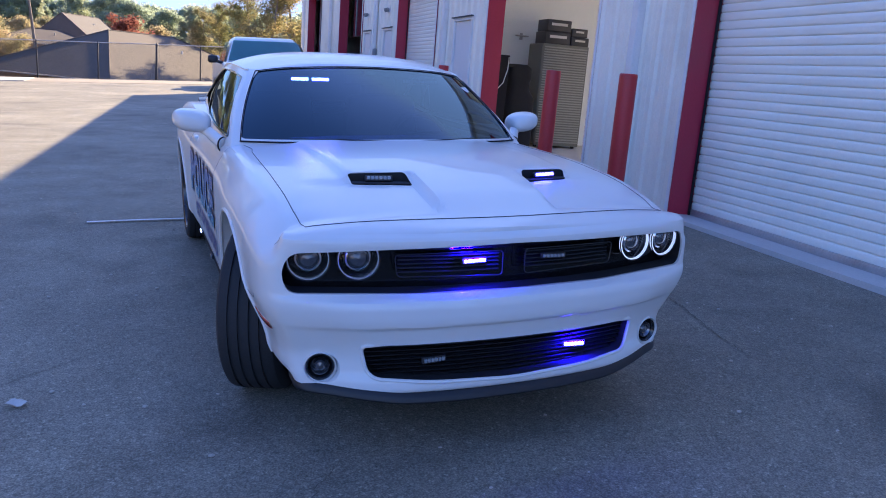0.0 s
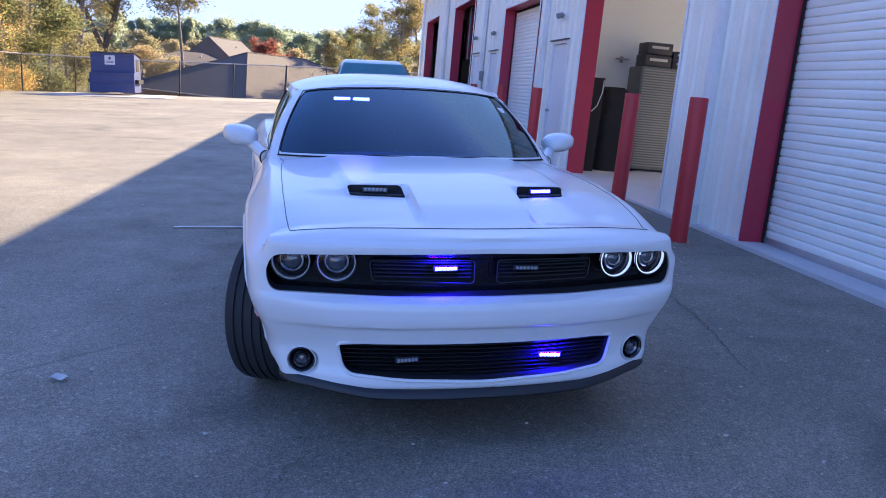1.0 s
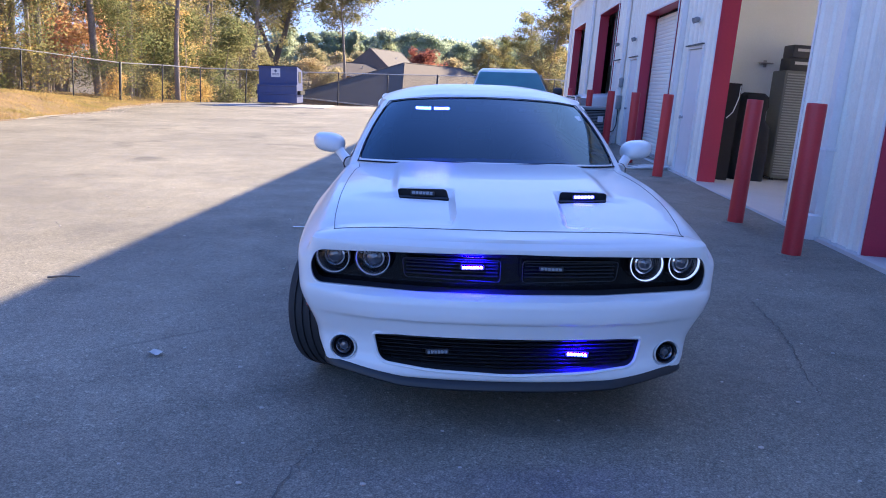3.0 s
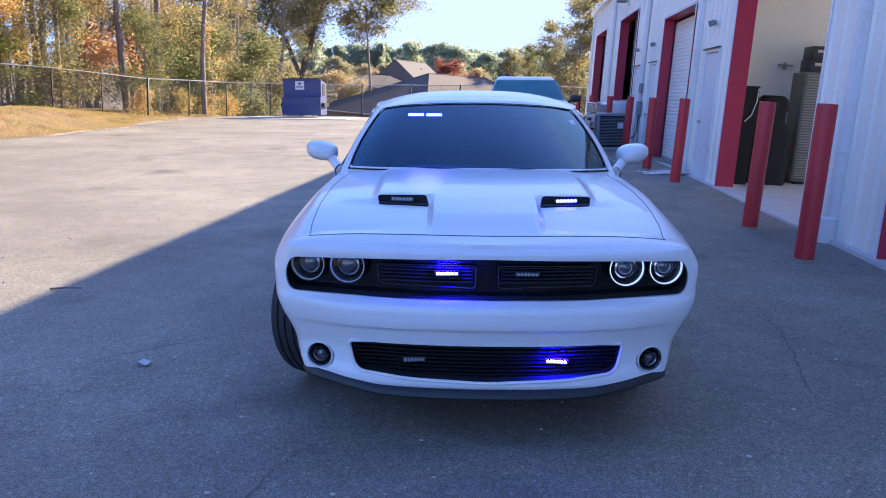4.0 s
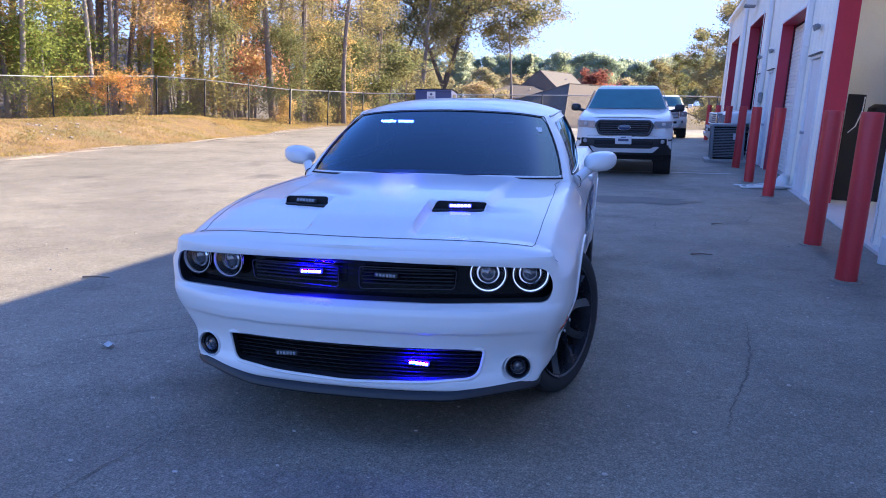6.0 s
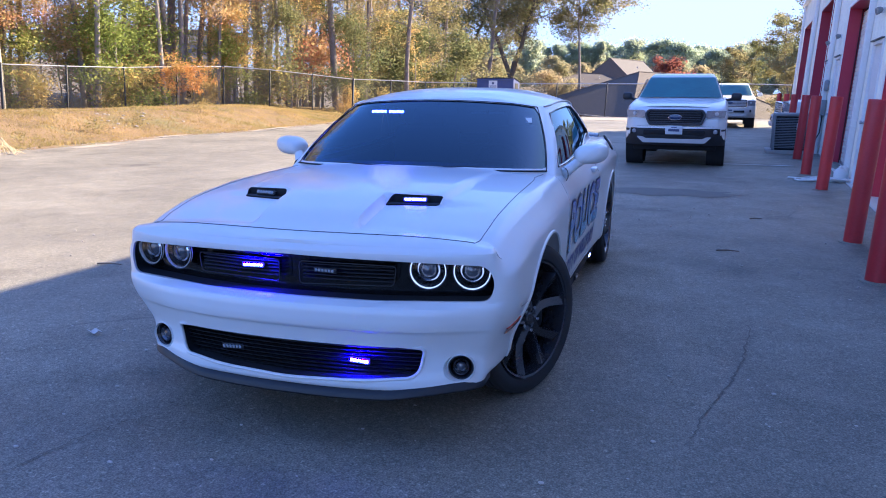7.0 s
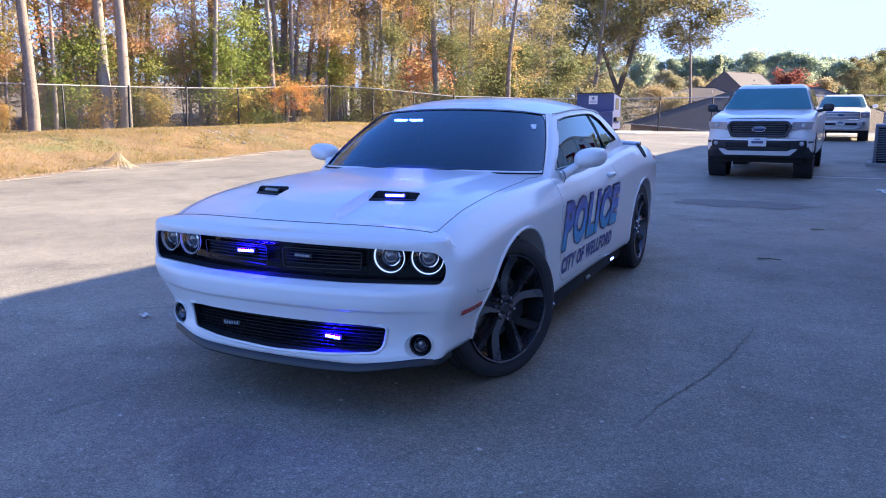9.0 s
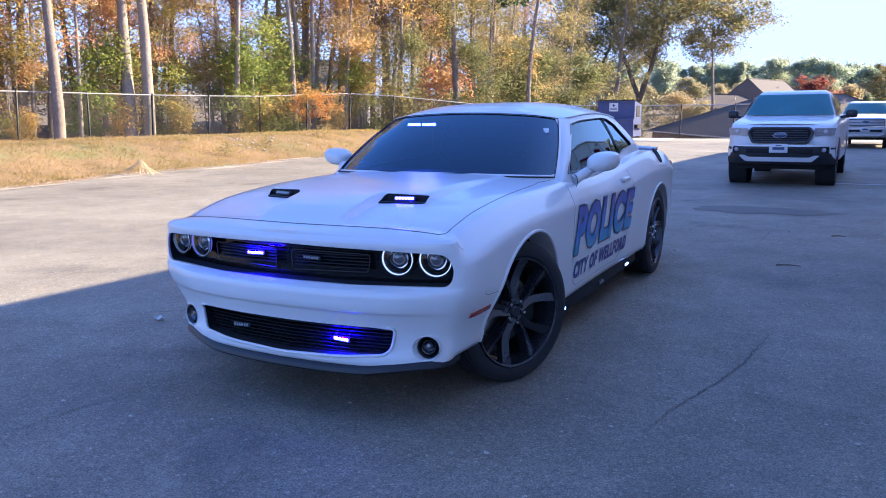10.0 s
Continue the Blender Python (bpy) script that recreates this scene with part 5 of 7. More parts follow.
    part("mirror_arm", bm, WHITE_PAINT, mir, smooth=60)
    bm = bmesh.new()
    lathe(bm, [(0, 0.04), (0.004, 0.042), (0.008, 0.036)], 20, Matrix.Translation((s * 0.838, 1.755, 0.950)) @ pose(0, 0, 0, 0, 0, 50 * s))
    part("mirror_gasket", bm, SOFT_BLACK, mir)
# round fuel cap on the rear quarter
h, nrm = on_skin((1.4, 3.95, 1.000), (-1, 0, 0))
bm = bmesh.new()
lathe(bm, [(-0.006, 0.072), (0.004, 0.070), (0.006, 0.062), (0.003, 0.058), (0.004, 0.030), (0.004, 0.001)], 36)
part("fuel_cap", bm, SOFT_BLACK, car, "black round fuel cap", m=Matrix.Translation(h) @ nrm.to_track_quat("X", "Z").to_matrix().to_4x4())
# rear spoiler and lamps
bm = bmesh.new()
ring_loft(bm, [[Vector((x, 4.80 - 0.10 * (abs(x) / 0.8) ** 2 + dy, 1.040 + dz - 0.03 * (abs(x) / 0.8) ** 2)) for x in np.linspace(-0.72, 0.72, 25)]
               for dy, dz in ((-0.08, -0.045), (-0.02, -0.010), (0.05, 0.018), (0.07, 0.014), (0.06, 0.0), (0.03, -0.05))], False)
part("rear_spoiler", bm, GLOSS_BLACK, car)
part("tail_light", boxed(-0.82, 0.82, 4.955, 5.012, 0.78, 0.90, 0.02, 2), RED_LENS, car)
bm = bmesh.new()
box(bm, -0.56, 0.56, 0.30, 1.30, 0.17, 0.24, 0.02, 1)
box(bm, -0.78, 0.78, 1.32, 4.8, 0.17, 0.24, 0.02, 1)
part("underbody", bm, SOFT_BLACK, car)


# --- wheels ---
def tyre_profile(r, w):
    """Tyre section as (along, radius): sidewalls, shoulders and grooved tread."""
    pr = [(-w * 0.40, r * 0.765), (-w * 0.47, r * 0.80), (-w * 0.50, r * 0.87), (-w * 0.485, r * 0.94), (-w * 0.44, r * 0.982)]
    grooves = (-0.26, -0.09, 0.09, 0.26)
    pr.append((-w * 0.40, r * 0.992))
    for g in grooves:
        pr += [(w * (g - 0.025), r), (w * (g - 0.022), r - 0.008), (w * (g + 0.022), r - 0.008), (w * (g + 0.025), r)]
    pr.append((w * 0.40, r * 0.992))
    return pr + [(-a, b) for a, b in reversed(pr[:5])]


def coupe_wheel(m, out):
    """A black split-spoke alloy with tyre, disc and nuts; out: +1 or -1, the outer side."""
    r, w = 0.364, 0.240
    o = out
    bm = bmesh.new()
    lathe(bm, [(-0.10 * o, 0.272), (0.085 * o, 0.274), (0.110 * o, 0.284), (0.117 * o, 0.281), (0.112 * o, 0.272), (0.090 * o, 0.266), (0.03 * o, 0.255), (-0.09 * o, 0.255)], 64)
    wh = part("wheel", bm, RIM_BLACK, car, "satin black alloy wheel", m=m)
    bm = bmesh.new()
    lathe(bm, tyre_profile(r, w), 72)
    part("tyre", bm, RUBBER, wh, smooth=30)
    for k in range(5):
        a = 2 * math.pi * k / 5 + 0.42
        rad, tan = Vector((0, math.cos(a), math.sin(a))), Vector((0, -math.sin(a), math.cos(a)))
        d = Vector((o, 0, 0))
        for side in (-1, 1):
            bm = bmesh.new()
            secs = []
            for f in np.linspace(0, 1, 8):
                lateral = side * (0.015 + 0.075 * smooth01((f - 0.25) / 1.0) * 1.15)
                width = 0.0155 + 0.020 * f
                depth = (0.082 + 0.018 * f - 0.020 * math.sin(f * math.pi)) * o
                c = rad * (0.035 + 0.240 * f) + tan * lateral + Vector((depth, 0, 0))
                secs.append([c - tan * width - d * 0.040, c - tan * width * 0.9 - d * 0.004, c - tan * width * 0.55 + d * (0.008 - 0.006 * side),
                             c + tan * width * 0.55 + d * (0.008 + 0.006 * side), c + tan * width * 0.9 - d * 0.004, c + tan * width - d * 0.040])
            ring_loft(bm, secs, True, True)
            part("spoke", bm, RIM_BLACK, wh)
        bm = bmesh.new()
        lathe(bm, [(0.075 * o, 0.011), (0.098 * o, 0.011), (0.102 * o, 0.008), (0.102 * o, 0.001)], 6, Matrix.Translation((0, 0.057 * math.cos(a + 0.63), 0.057 * math.sin(a + 0.63))))
        part("lug_nut", bm, CHROME, wh)
    bm = bmesh.new()
    lathe(bm, [(0.03 * o, 0.070), (0.080 * o, 0.068), (0.088 * o, 0.056), (0.082 * o, 0.034), (0.092 * o, 0.032), (0.098 * o, 0.026), (0.098 * o, 0.001)], 40)
    part("hub", bm, RIM_BLACK, wh)
    bm = bmesh.new()
    lathe(bm, [(-0.01 * o, 0.172), (0.012 * o, 0.172), (0.012 * o, 0.09), (0.02 * o, 0.001)], 40)
    part("brake_disc", bm, STEEL, wh)
    bm = bmesh.new()
    box(bm, -0.045, 0.045, 0.10, 0.19, -0.09, 0.09, 0.02, 2)
    part("brake_caliper", bm, SOFT_BLACK, wh)


STEER = 24
for s in (1, -1):
    coupe_wheel(Matrix.Translation((s * 0.759 - 0.002, FRONT_WHEEL_Y - 0.010, HUB_Z)) @ pose(0, 0, 0, 0, 0, -STEER), s)
    coupe_wheel(Matrix.Translation((s * 0.806, REAR_WHEEL_Y, HUB_Z)), s)


# --- door lettering ---
def police_blue():
    m = bpy.data.materials.new("blue_fade_vinyl")
    m.use_nodes = True
    nt = m.node_tree
    b = nt.nodes["Principled BSDF"]
    b.inputs["Roughness"].default_value = 0.25
    b.inputs["Coat Weight"].default_value = 0.6
    tc = nt.nodes.new("ShaderNodeTexCoord")
    sp = nt.nodes.new("ShaderNodeSeparateXYZ")
    nt.links.new(tc.outputs["Object"], sp.inputs[0])
    nz = node(nt, "ShaderNodeTexNoise", Scale=14.0, Detail=4.0)
    nt.links.new(tc.outputs["Object"], nz.inputs["Vector"])
    ad = node(nt, "ShaderNodeMath", op="MULTIPLY_ADD")
    ad.inputs[1].default_value = 0.06
    nt.links.new(nz.outputs["Fac"], ad.inputs[0])
    nt.links.new(sp.outputs["Z"], ad.inputs[2])
    mr = nt.nodes.new("ShaderNodeMapRange")
    mr.inputs["From Min"].default_value, mr.inputs["From Max"].default_value = 0.56, 0.82
    nt.links.new(ad.outputs[0], mr.inputs["Value"])
    ramp = nt.nodes.new("ShaderNodeValToRGB")
    e = ramp.color_ramp.elements
    e[0].color, e[1].color = (0.03, 0.33, 0.62, 1), (0.06, 0.06, 0.42, 1)
    mid = e.new(0.45)
    mid.color = (0.04, 0.16, 0.60, 1)
    nt.links.new(mr.outputs[0], ramp.inputs["Fac"])
    nt.links.new(ramp.outputs[0], b.inputs["Base Color"])
    return m


VINYL = police_blue()
NAVY = mat("navy_vinyl", (0.02, 0.02, 0.09), 0.35, var=0.1)
NAVY_TEXT = mat("dark_blue_vinyl", (0.05, 0.05, 0.22), 0.35, var=0.25, fine=30)
for s in (1, -1):
    # x of the writing runs along the car, y up
    turn = Matrix(((0, 0, s, 0), (s, 0, 0, 0), (0, 1, 0, 0), (0, 0, 0, 1)))
    for text, size, y0, y1, z0, material, lift, fat in (
            ("POLICE", 0.35, 1.575, 2.975, 0.548, NAVY, 0.003, 0.032), ("POLICE", 0.35, 1.575, 2.975, 0.548, VINYL, 0.006, 0.019),
            ("CITY OF WELLFORD", 0.125, 1.60, 2.84, 0.385, NAVY_TEXT, 0.003, 0.0065)):
        bm = lettering(text, size, Matrix(), 0.26, fat, 0, 1.13)
        bmesh.ops.triangulate(bm, faces=bm.faces)
        for _ in range(3):
            long_ = [e for e in bm.edges if e.calc_length() > 0.06]
            bmesh.ops.subdivide_edges(bm, edges=long_, cuts=1, use_grid_fill=False) if long_ else None
            bmesh.ops.triangulate(bm, faces=bm.faces)
        xs = [v.co.x for v in bm.verts]
        lo, hi = min(xs), max(xs)
        grow = 0.014 if fat > 0.01 else 0.0
        for v in bm.verts:
            u = (v.co.x - lo) / (hi - lo)
            y = (y0 - grow + u * (y1 - y0 + 2 * grow)) if s > 0 else (y1 + grow - u * (y1 - y0 + 2 * grow))
            z = z0 + v.co.y
            h, nrm = on_skin((s * 1.4, y, z), (-s, 0, 0))
            v.co = h + Vector((s * lift, 0, 0))
        part("lettering", bm, material, car, "blue police lettering" if material is VINYL else "dark blue lettering", smooth=0)

# ---- pickup trucks ----
def round_rect(w, z0, z1, r, n=5, lean=0.0):
    """Half-closed loop of a rounded section (x, z), lean narrows the top."""
    out = []
    for cx, cz, a0 in ((w - r, z1 - r, 0), (-w + r, z1 - r, 90), (-w + r, z0 + r, 180), (w - r, z0 + r, 270)):
        for k in range(n + 1):
            a = radians(a0 + 90 * k / n)
            z = cz + r * math.sin(a)
            f = 1 - lean * (z - z0) / (z1 - z0)
            out.append(((cx + r * math.cos(a)) * f, z))
    return out


PLATE = mat("white_plate", (0.65, 0.65, 0.66), 0.4, var=0.05)
PLATE_INK = mat("plate_ink", (0.07, 0.08, 0.16), 0.5, var=0.1)
EMBLEM = mat("blue_emblem", (0.012, 0.03, 0.10), 0.3, var=0.1, coat=1.0)
SILVER = mat("silver_plastic", (0.46, 0.46, 0.48), 0.35, metal=0.4, var=0.08)
GREY_BUMPER = mat("dark_grey_bumper", (0.055, 0.056, 0.062), 0.5, var=0.15)
LAMP_CLEAR = mat("lamp_reflector", (0.30, 0.30, 0.32), 0.15, metal=0.2, var=0.25, fine=25, coat=1.0)
SCREEN = glass("truck_glass", (0.80, 0.92, 0.90), 1.38)
# tint and sky reflection of the truck windshields, put into one colour
SCREEN_SHEEN = mat("truck_dash", (0.22, 0.37, 0.37), 0.8, var=0.2)


def truck_wheel(parent, x, y, r, s):
    m = Matrix.Translation((x, y, r))
    bm = bmesh.new()
    lathe(bm, [(-0.09, r * 0.62), (0.10 * s, r * 0.62), (0.11 * s, r * 0.60), (0.07 * s, r * 0.52), (0.05 * s, r * 0.2), (0.08 * s, 0.06), (0.08 * s, 0.001)], 36)
    wh = part("wheel", bm, RIM_BLACK, parent, m=m)
    bm = bmesh.new()
    lathe(bm, tyre_profile(r, 0.255), 40)
    part("tyre", bm, RUBBER, wh, smooth=30)
    for k in range(6):
        bm = bmesh.new()
        a = math.pi * k / 3
        tube(bm, [(0.085 * s, 0.05 * math.cos(a), 0.05 * math.sin(a)), (0.105 * s, r * 0.58 * math.cos(a), r * 0.58 * math.sin(a))], [0.04, 0.03], 6)
        part("spoke", bm, RIM_BLACK, wh)


def pickup(m, label, style, W=0.925, H=1.80, L=5.30, R=0.385):
    t = base("pickup_truck", m, label, "truck")
    k = H / 1.80
    # lower body and hood
    st = [(0.16, 0.80, 0.62, 0.99, 0.10), (0.20, 0.88, 0.52, 1.04, 0.11), (0.32, 0.965, 0.44, 1.09, 0.12), (0.60, 1.0, 0.42, 1.15, 0.10), (1.10, 1.0, 0.40, 1.20, 0.10),
          (1.45, 1.0, 0.40, 1.225, 0.09), (2.0, 1.0, 0.40, 1.22, 0.07), (3.3, 1.0, 0.40, 1.21, 0.07), (3.42, 1.0, 0.42, 1.22, 0.07), (5.2, 1.0, 0.50, 1.24, 0.07), (5.3, 0.97, 0.55, 1.22, 0.07)]
    bm = bmesh.new()
    ring_loft(bm, [[Vector((x, y, z)) for x, z in round_rect(W * w, z0 * k, z1 * k, r, 5, 0.03)] for y, w, z0, z1, r in st], True, True)
    cuts_ = []
    for y in (0.93, L - 1.14):
        for s in (1, -1):
            c = bmesh.new()
            lathe(c, [(s * 0.58, R + 0.075), (s * 1.3, R + 0.075)], 32, Matrix.Translation((0, y, R + 0.03)), True)
            cuts_.append(c)
    part("body", carve(bm, cuts_), WHITE_PAINT, t, smooth=35)
    # hood bulge
    bm = bmesh.new()
    ring_loft(bm, [[Vector((x * (0.92 + 0.08 * f), 0.30 + 1.10 * f, (1.085 + 0.145 * f ** 0.7) * k + b_)) for x, b_ in ((-0.66, 0.0), (-0.58, 0.012), (-0.3, 0.020), (0, 0.022), (0.3, 0.020), (0.58, 0.012), (0.66, 0.0))] for f in np.linspace(0, 1, 9)], False)
    part("hood", bm, WHITE_PAINT, t, smooth=50)
    # cab
    cab_st = [(1.36, 1.22, 0.0), (2.02, 1.675, 0.6), (2.10, 1.705, 0.8), (2.35, 1.73, 1), (3.0, 1.725, 1), (3.25, 1.70, 0.9), (3.38, 1.63, 0.6)]
    bm = bmesh.new()
    ring_loft(bm, [[Vector((x, y, z)) for x, z in round_rect(W * 0.93, 1.10 * k, max(z1 * k, 1.16 * k), 0.05 if z1 < 1.3 else 0.12, 5, 0.31 * (z1 - 1.10) / 0.7)] for y, z1, _ in cab_st], True, True)
    part("cab", bm, WHITE_PAINT, t, smooth=40)
    # glass a little proud of the cab
    bm = bmesh.new()
    rows_ = []
    for f in np.linspace(0.06, 0.93, 9):
        y, z = 1.36 + 0.66 * f, (1.225 + 0.450 * f) * k
        hw = W * (0.85 - 0.185 * f)
        rows_.append([Vector((hw * u, y - 0.050 + 0.035 * u ** 4, z + 0.014)) for u in np.linspace(-1, 1, 13)])
    ring_loft(bm, rows_, False)
    part("windshield", bm, GLOSS_BLACK if style == "far" else SCREEN, t, "blue-green tinted windshield", smooth=60)
    # teal sheet behind the glass, coloured to imitate its tint and sky reflection
    bm = bmesh.new()
    ring_loft(bm, [[q + Vector((0, 0.012, -0.006)) for q in r] for r in rows_], False)
    part("windshield_backing", bm, SCREEN_SHEEN, t, smooth=60)
    part("mirror_pod", boxed(-0.10, 0.10, 1.90, 1.95, 1.54 * k, 1.60 * k, 0.02, 2), SOFT_BLACK, t)
    for s in (1, -1):
        for y0, y1 in ((1.95, 2.60), (2.66, 3.20)):
            bm = bmesh.new()
            x0, x1 = s * W * 0.915, s * W * 0.755
            sk = 0.34 if y0 < 2 else 0.0
            ring_loft(bm, [[Vector((x0 * 1.0 + s * 0.012, y0 - sk, 1.20 * k)), Vector((x0 + s * 0.012, y1, 1.20 * k))], [Vector((x1 + s * 0.012, y0 + 0.06, 1.62 * k)), Vector((x1 + s * 0.012, y1 - 0.03, 1.63 * k))]], False)
            part("side_window", bm, GLOSS_BLACK, t)
        # mirrors
        bm = bmesh.new()
        box(bm, s * (W + 0.13) - 0.10, s * (W + 0.13) + 0.10, 1.66, 1.78, 1.20 * k, 1.35 * k, 0.055, 4)
        mi = part("side_mirror", bm, BLACK_TRIM if style == "hex" else WHITE_PAINT, t)
        part("mirror_arm", tubed([(s * W * 0.92, 1.72, 1.20 * k), (s * (W + 0.08), 1.72, 1.24 * k)], 0.03, 8), BLACK_TRIM, mi)
        # head lamps
        bm = bmesh.new()
        x0, x1 = sorted((s * W * 0.60, s * W * 0.945))
        if style == "hex":
            pts = [(s * W * 0.60, 0.895), (s * W * 0.93, 0.915), (s * W * 0.955, 1.035), (s * W * 0.60, 1.03), (s * W * 0.575, 0.975)]
        else:
            pts = [(s * W * 0.66, 0.86), (s * W * 0.95, 0.86), (s * W * 0.95, 1.06), (s * W * 0.66, 1.06)]
        ring_loft(bm, [[Vector((x, y + 0.10 * (abs(x) / W) ** 4, z * k)) for x, z in pts] for y in (0.105, 0.30)], True, True)
        hl = part("headlight", bm, LAMP_CLEAR, t)
        bm = bmesh.new()
        lathe(bm, [(0.0, 0.036), (0.012, 0.032), (0.014, 0.001)], 18, Matrix.Translation((s * W * 0.78, 0.140, 0.975 * k)) @ pose(0, 0, 0, 0, 0, -90))
        part("lamp_lens", bm, SILVER, hl)
        for y in (0.93, L - 1.14):
            truck_wheel(t, s * (W - 0.155), y, R, s)
            bm = bmesh.new()
            lathe(bm, [(s * 0.60, R + 0.070), (s * (W - 0.03), R + 0.072)], 30, Matrix.Translation((0, y, R + 0.03)))
            part("wheel_well", bm, SOFT_BLACK, t)
    # grille
    if style == "hex":
        ho = [(-0.545, 0.955), (-0.485, 1.035), (0.485, 1.035), (0.545, 0.955), (0.47, 0.785), (-0.47, 0.785)]
    else:
        ho = [(-0.64, 1.075), (0.64, 1.075), (0.64, 0.80), (-0.64, 0.80)]
    ho = [(x, z * k) for x, z in ho]
    g = part("front_grille", prism(rounded(ho, 0.035, 4), 0.115, 0.30), SOFT_BLACK, t, "black front grille")
    loop = rounded(ho, 0.035, 4)
    loop.append(loop[0])
    part("grille_surround", tubed([(x, 0.112, z) for x, z in loop], 0.022 if style == "hex" else 0.018, 8), GREY_BUMPER if style == "hex" else CHROME, g)
    nbar = 5 if style == "hex" else 4
    zz = [ho[-1][1] + (ho[1][1] - ho[-1][1]) * (i + 1) / (nbar + 1) for i in range(nbar)]
    for z in zz:
        hw = 0.46 if style == "hex" else 0.61
        part("grille_bar", boxed(-hw, hw, 0.095, 0.125, z - (0.008 if style == "hex" else 0.020) * k, z + (0.008 if style == "hex" else 0.020) * k, 0.005, 2), GREY_BUMPER if style == "hex" else SILVER, g)
    bm = bmesh.new()
    lathe(bm, [(0.0, 0.060), (0.010, 0.056), (0.014, 0.03), (0.014, 0.001)], 28, Matrix.Translation((0, 0.095, (zz[2] if style == "hex" else zz[2]))) @ pose(0, 0, 0, 0, 0, -90) @ Matrix.Diagonal((1, 1.95, 0.80, 1)))
    em = part("emblem", bm, EMBLEM, g, "plain blue oval emblem")
    ez = zz[2]
    part("emblem_rim", tubed([(0.118 * math.cos(a), 0.086, ez + 0.049 * math.sin(a)) for a in np.linspace(0, 2 * math.pi, 33)], 0.006, 6), CHROME, em)
    # bumper
    bm = bmesh.new()
    rows_ = []
    for z, o in ((0.40, 0.07), (0.46, 0.02), (0.58, 0.0), (0.69, 0.0), (0.735, 0.02), (0.745, 0.08)):
        rows_.append([Vector((x, o + 0.40 * (abs(x) / W) ** 5, z * k)) for x in np.linspace(-W * 0.965, W * 0.965, 25)])
    ring_loft(bm, rows_, False)
    bmesh.ops.solidify(bm, geom=bm.faces[:], thickness=0.05)
    bu = part("front_bumper", bm, GREY_BUMPER if style == "hex" else WHITE_PAINT, t, "dark grey front bumper" if style == "hex" else "")
    bm = bmesh.new()
    rows_ = []
    for z, o in ((0.712, -0.004), (0.745, 0.0)):
        rows_.append([Vector((x, o + 0.40 * (abs(x) / W) ** 5 - 0.006, z * k)) for x in np.linspace(-W * 0.965, W * 0.965, 25)])
    ring_loft(bm, rows_, False)
    part("bumper_cap", bm, WHITE_PAINT, bu)
    part("air_opening", boxed(-0.56, 0.56, -0.006, 0.05, 0.59 * k, 0.68 * k, 0.02, 2), SOFT_BLACK, bu)
    bm = prism(rounded([(-0.68, 0.56 * k), (-0.58, 0.56 * k), (-0.52, 0.525 * k), (0.52, 0.525 * k), (0.58, 0.56 * k), (0.68, 0.56 * k), (0.56, 0.45 * k), (-0.56, 0.45 * k)], 0.02, 3), -0.018, 0.06)
    part("skid_plate", bm, SILVER, bu, "pale silver skid plate")
    for s in (1, -1):
        part("fog_bezel", boxed(s * 0.74 - 0.075, s * 0.74 + 0.075, 0.09, 0.16, 0.605 * k, 0.705 * k, 0.025, 3), SOFT_BLACK, bu)
        bm = bmesh.new()
        lathe(bm, [(0.0, 0.042), (0.012, 0.036), (0.014, 0.001)], 18, Matrix.Translation((s * 0.74, 0.092, 0.655 * k)) @ pose(0, 0, 0, 0, 0, -90))
        part("fog_lamp", bm, LAMP_CLEAR, bu)
    pl = part("plate", boxed(-0.155, 0.155, -0.032, -0.012, 0.605 * k, 0.76 * k, 0.006, 2), PLATE, t, "white front plate with dark marks")
    part("plate_bar", boxed(-0.10, 0.10, -0.036, -0.031, 0.658 * k, 0.705 * k), PLATE_INK, pl)
    part("plate_bar", boxed(-0.05, 0.05, -0.036, -0.031, 0.725 * k, 0.742 * k), PLATE_INK, pl)
    part("underbody", boxed(-W * 0.8, W * 0.8, 0.3, L - 0.2, 0.30 * k, 0.45 * k, 0.03, 2), SOFT_BLACK, t)
    return t


pickup(LOT @ Matrix.Translation((1.33, 12.60, 0)) @ pose(0, 0, 0, 0, 0, -2.6), "white mid-size pickup with a black grille and grey bumper", "hex", 0.955, 1.86, 5.45, 0.398)
pickup(LOT @ Matrix.Translation((3.20, 30.2, 0)) @ pose(0, 0, 0, 0, 0, -3.0), "white full-size pickup with a barred chrome grille in the sun", "bars", 1.0, 1.83, 5.7, 0.41)
pickup(BLD @ Matrix.Translation((-1.0, 21.0, 0.02)) @ pose(0, 0, 0, 0, 0, -84), "white pickup with a chrome grille nosing out of a bay", "bars", 1.0, 1.92, 5.7, 0.41)

# ---- dumpster ----
dm = base("dumpster", LOT @ Matrix.Translation((-8.40, 38.6, 0.035)) @ pose(0, 0, 0, 0, 0, -3), "dark blue steel dumpster with a white sign, on a concrete pad", "dumpster")
bm = prism([(0.0, 0.12), (0.0, 1.02), (0.22, 1.06), (0.22, 2.0), (1.5, 1.80), (1.6, 0.12)], -1.02, 1.02, "x")
part("bin", bm, DUMP_BLUE, dm)
for z in (0.55, 0.98, 1.92):
    part("rib", boxed(-1.05, 1.05, -0.05 if z < 1 else 0.16, 0.06 if z < 1 else 0.26, z, z + 0.08, 0.01, 1), DUMP_BLUE, dm)
for x in (-1.05, 1.0):
    part("rib", boxed(x, x + 0.05, -0.04, 0.04, 0.12, 1.02, 0.008, 1), DUMP_BLUE, dm)
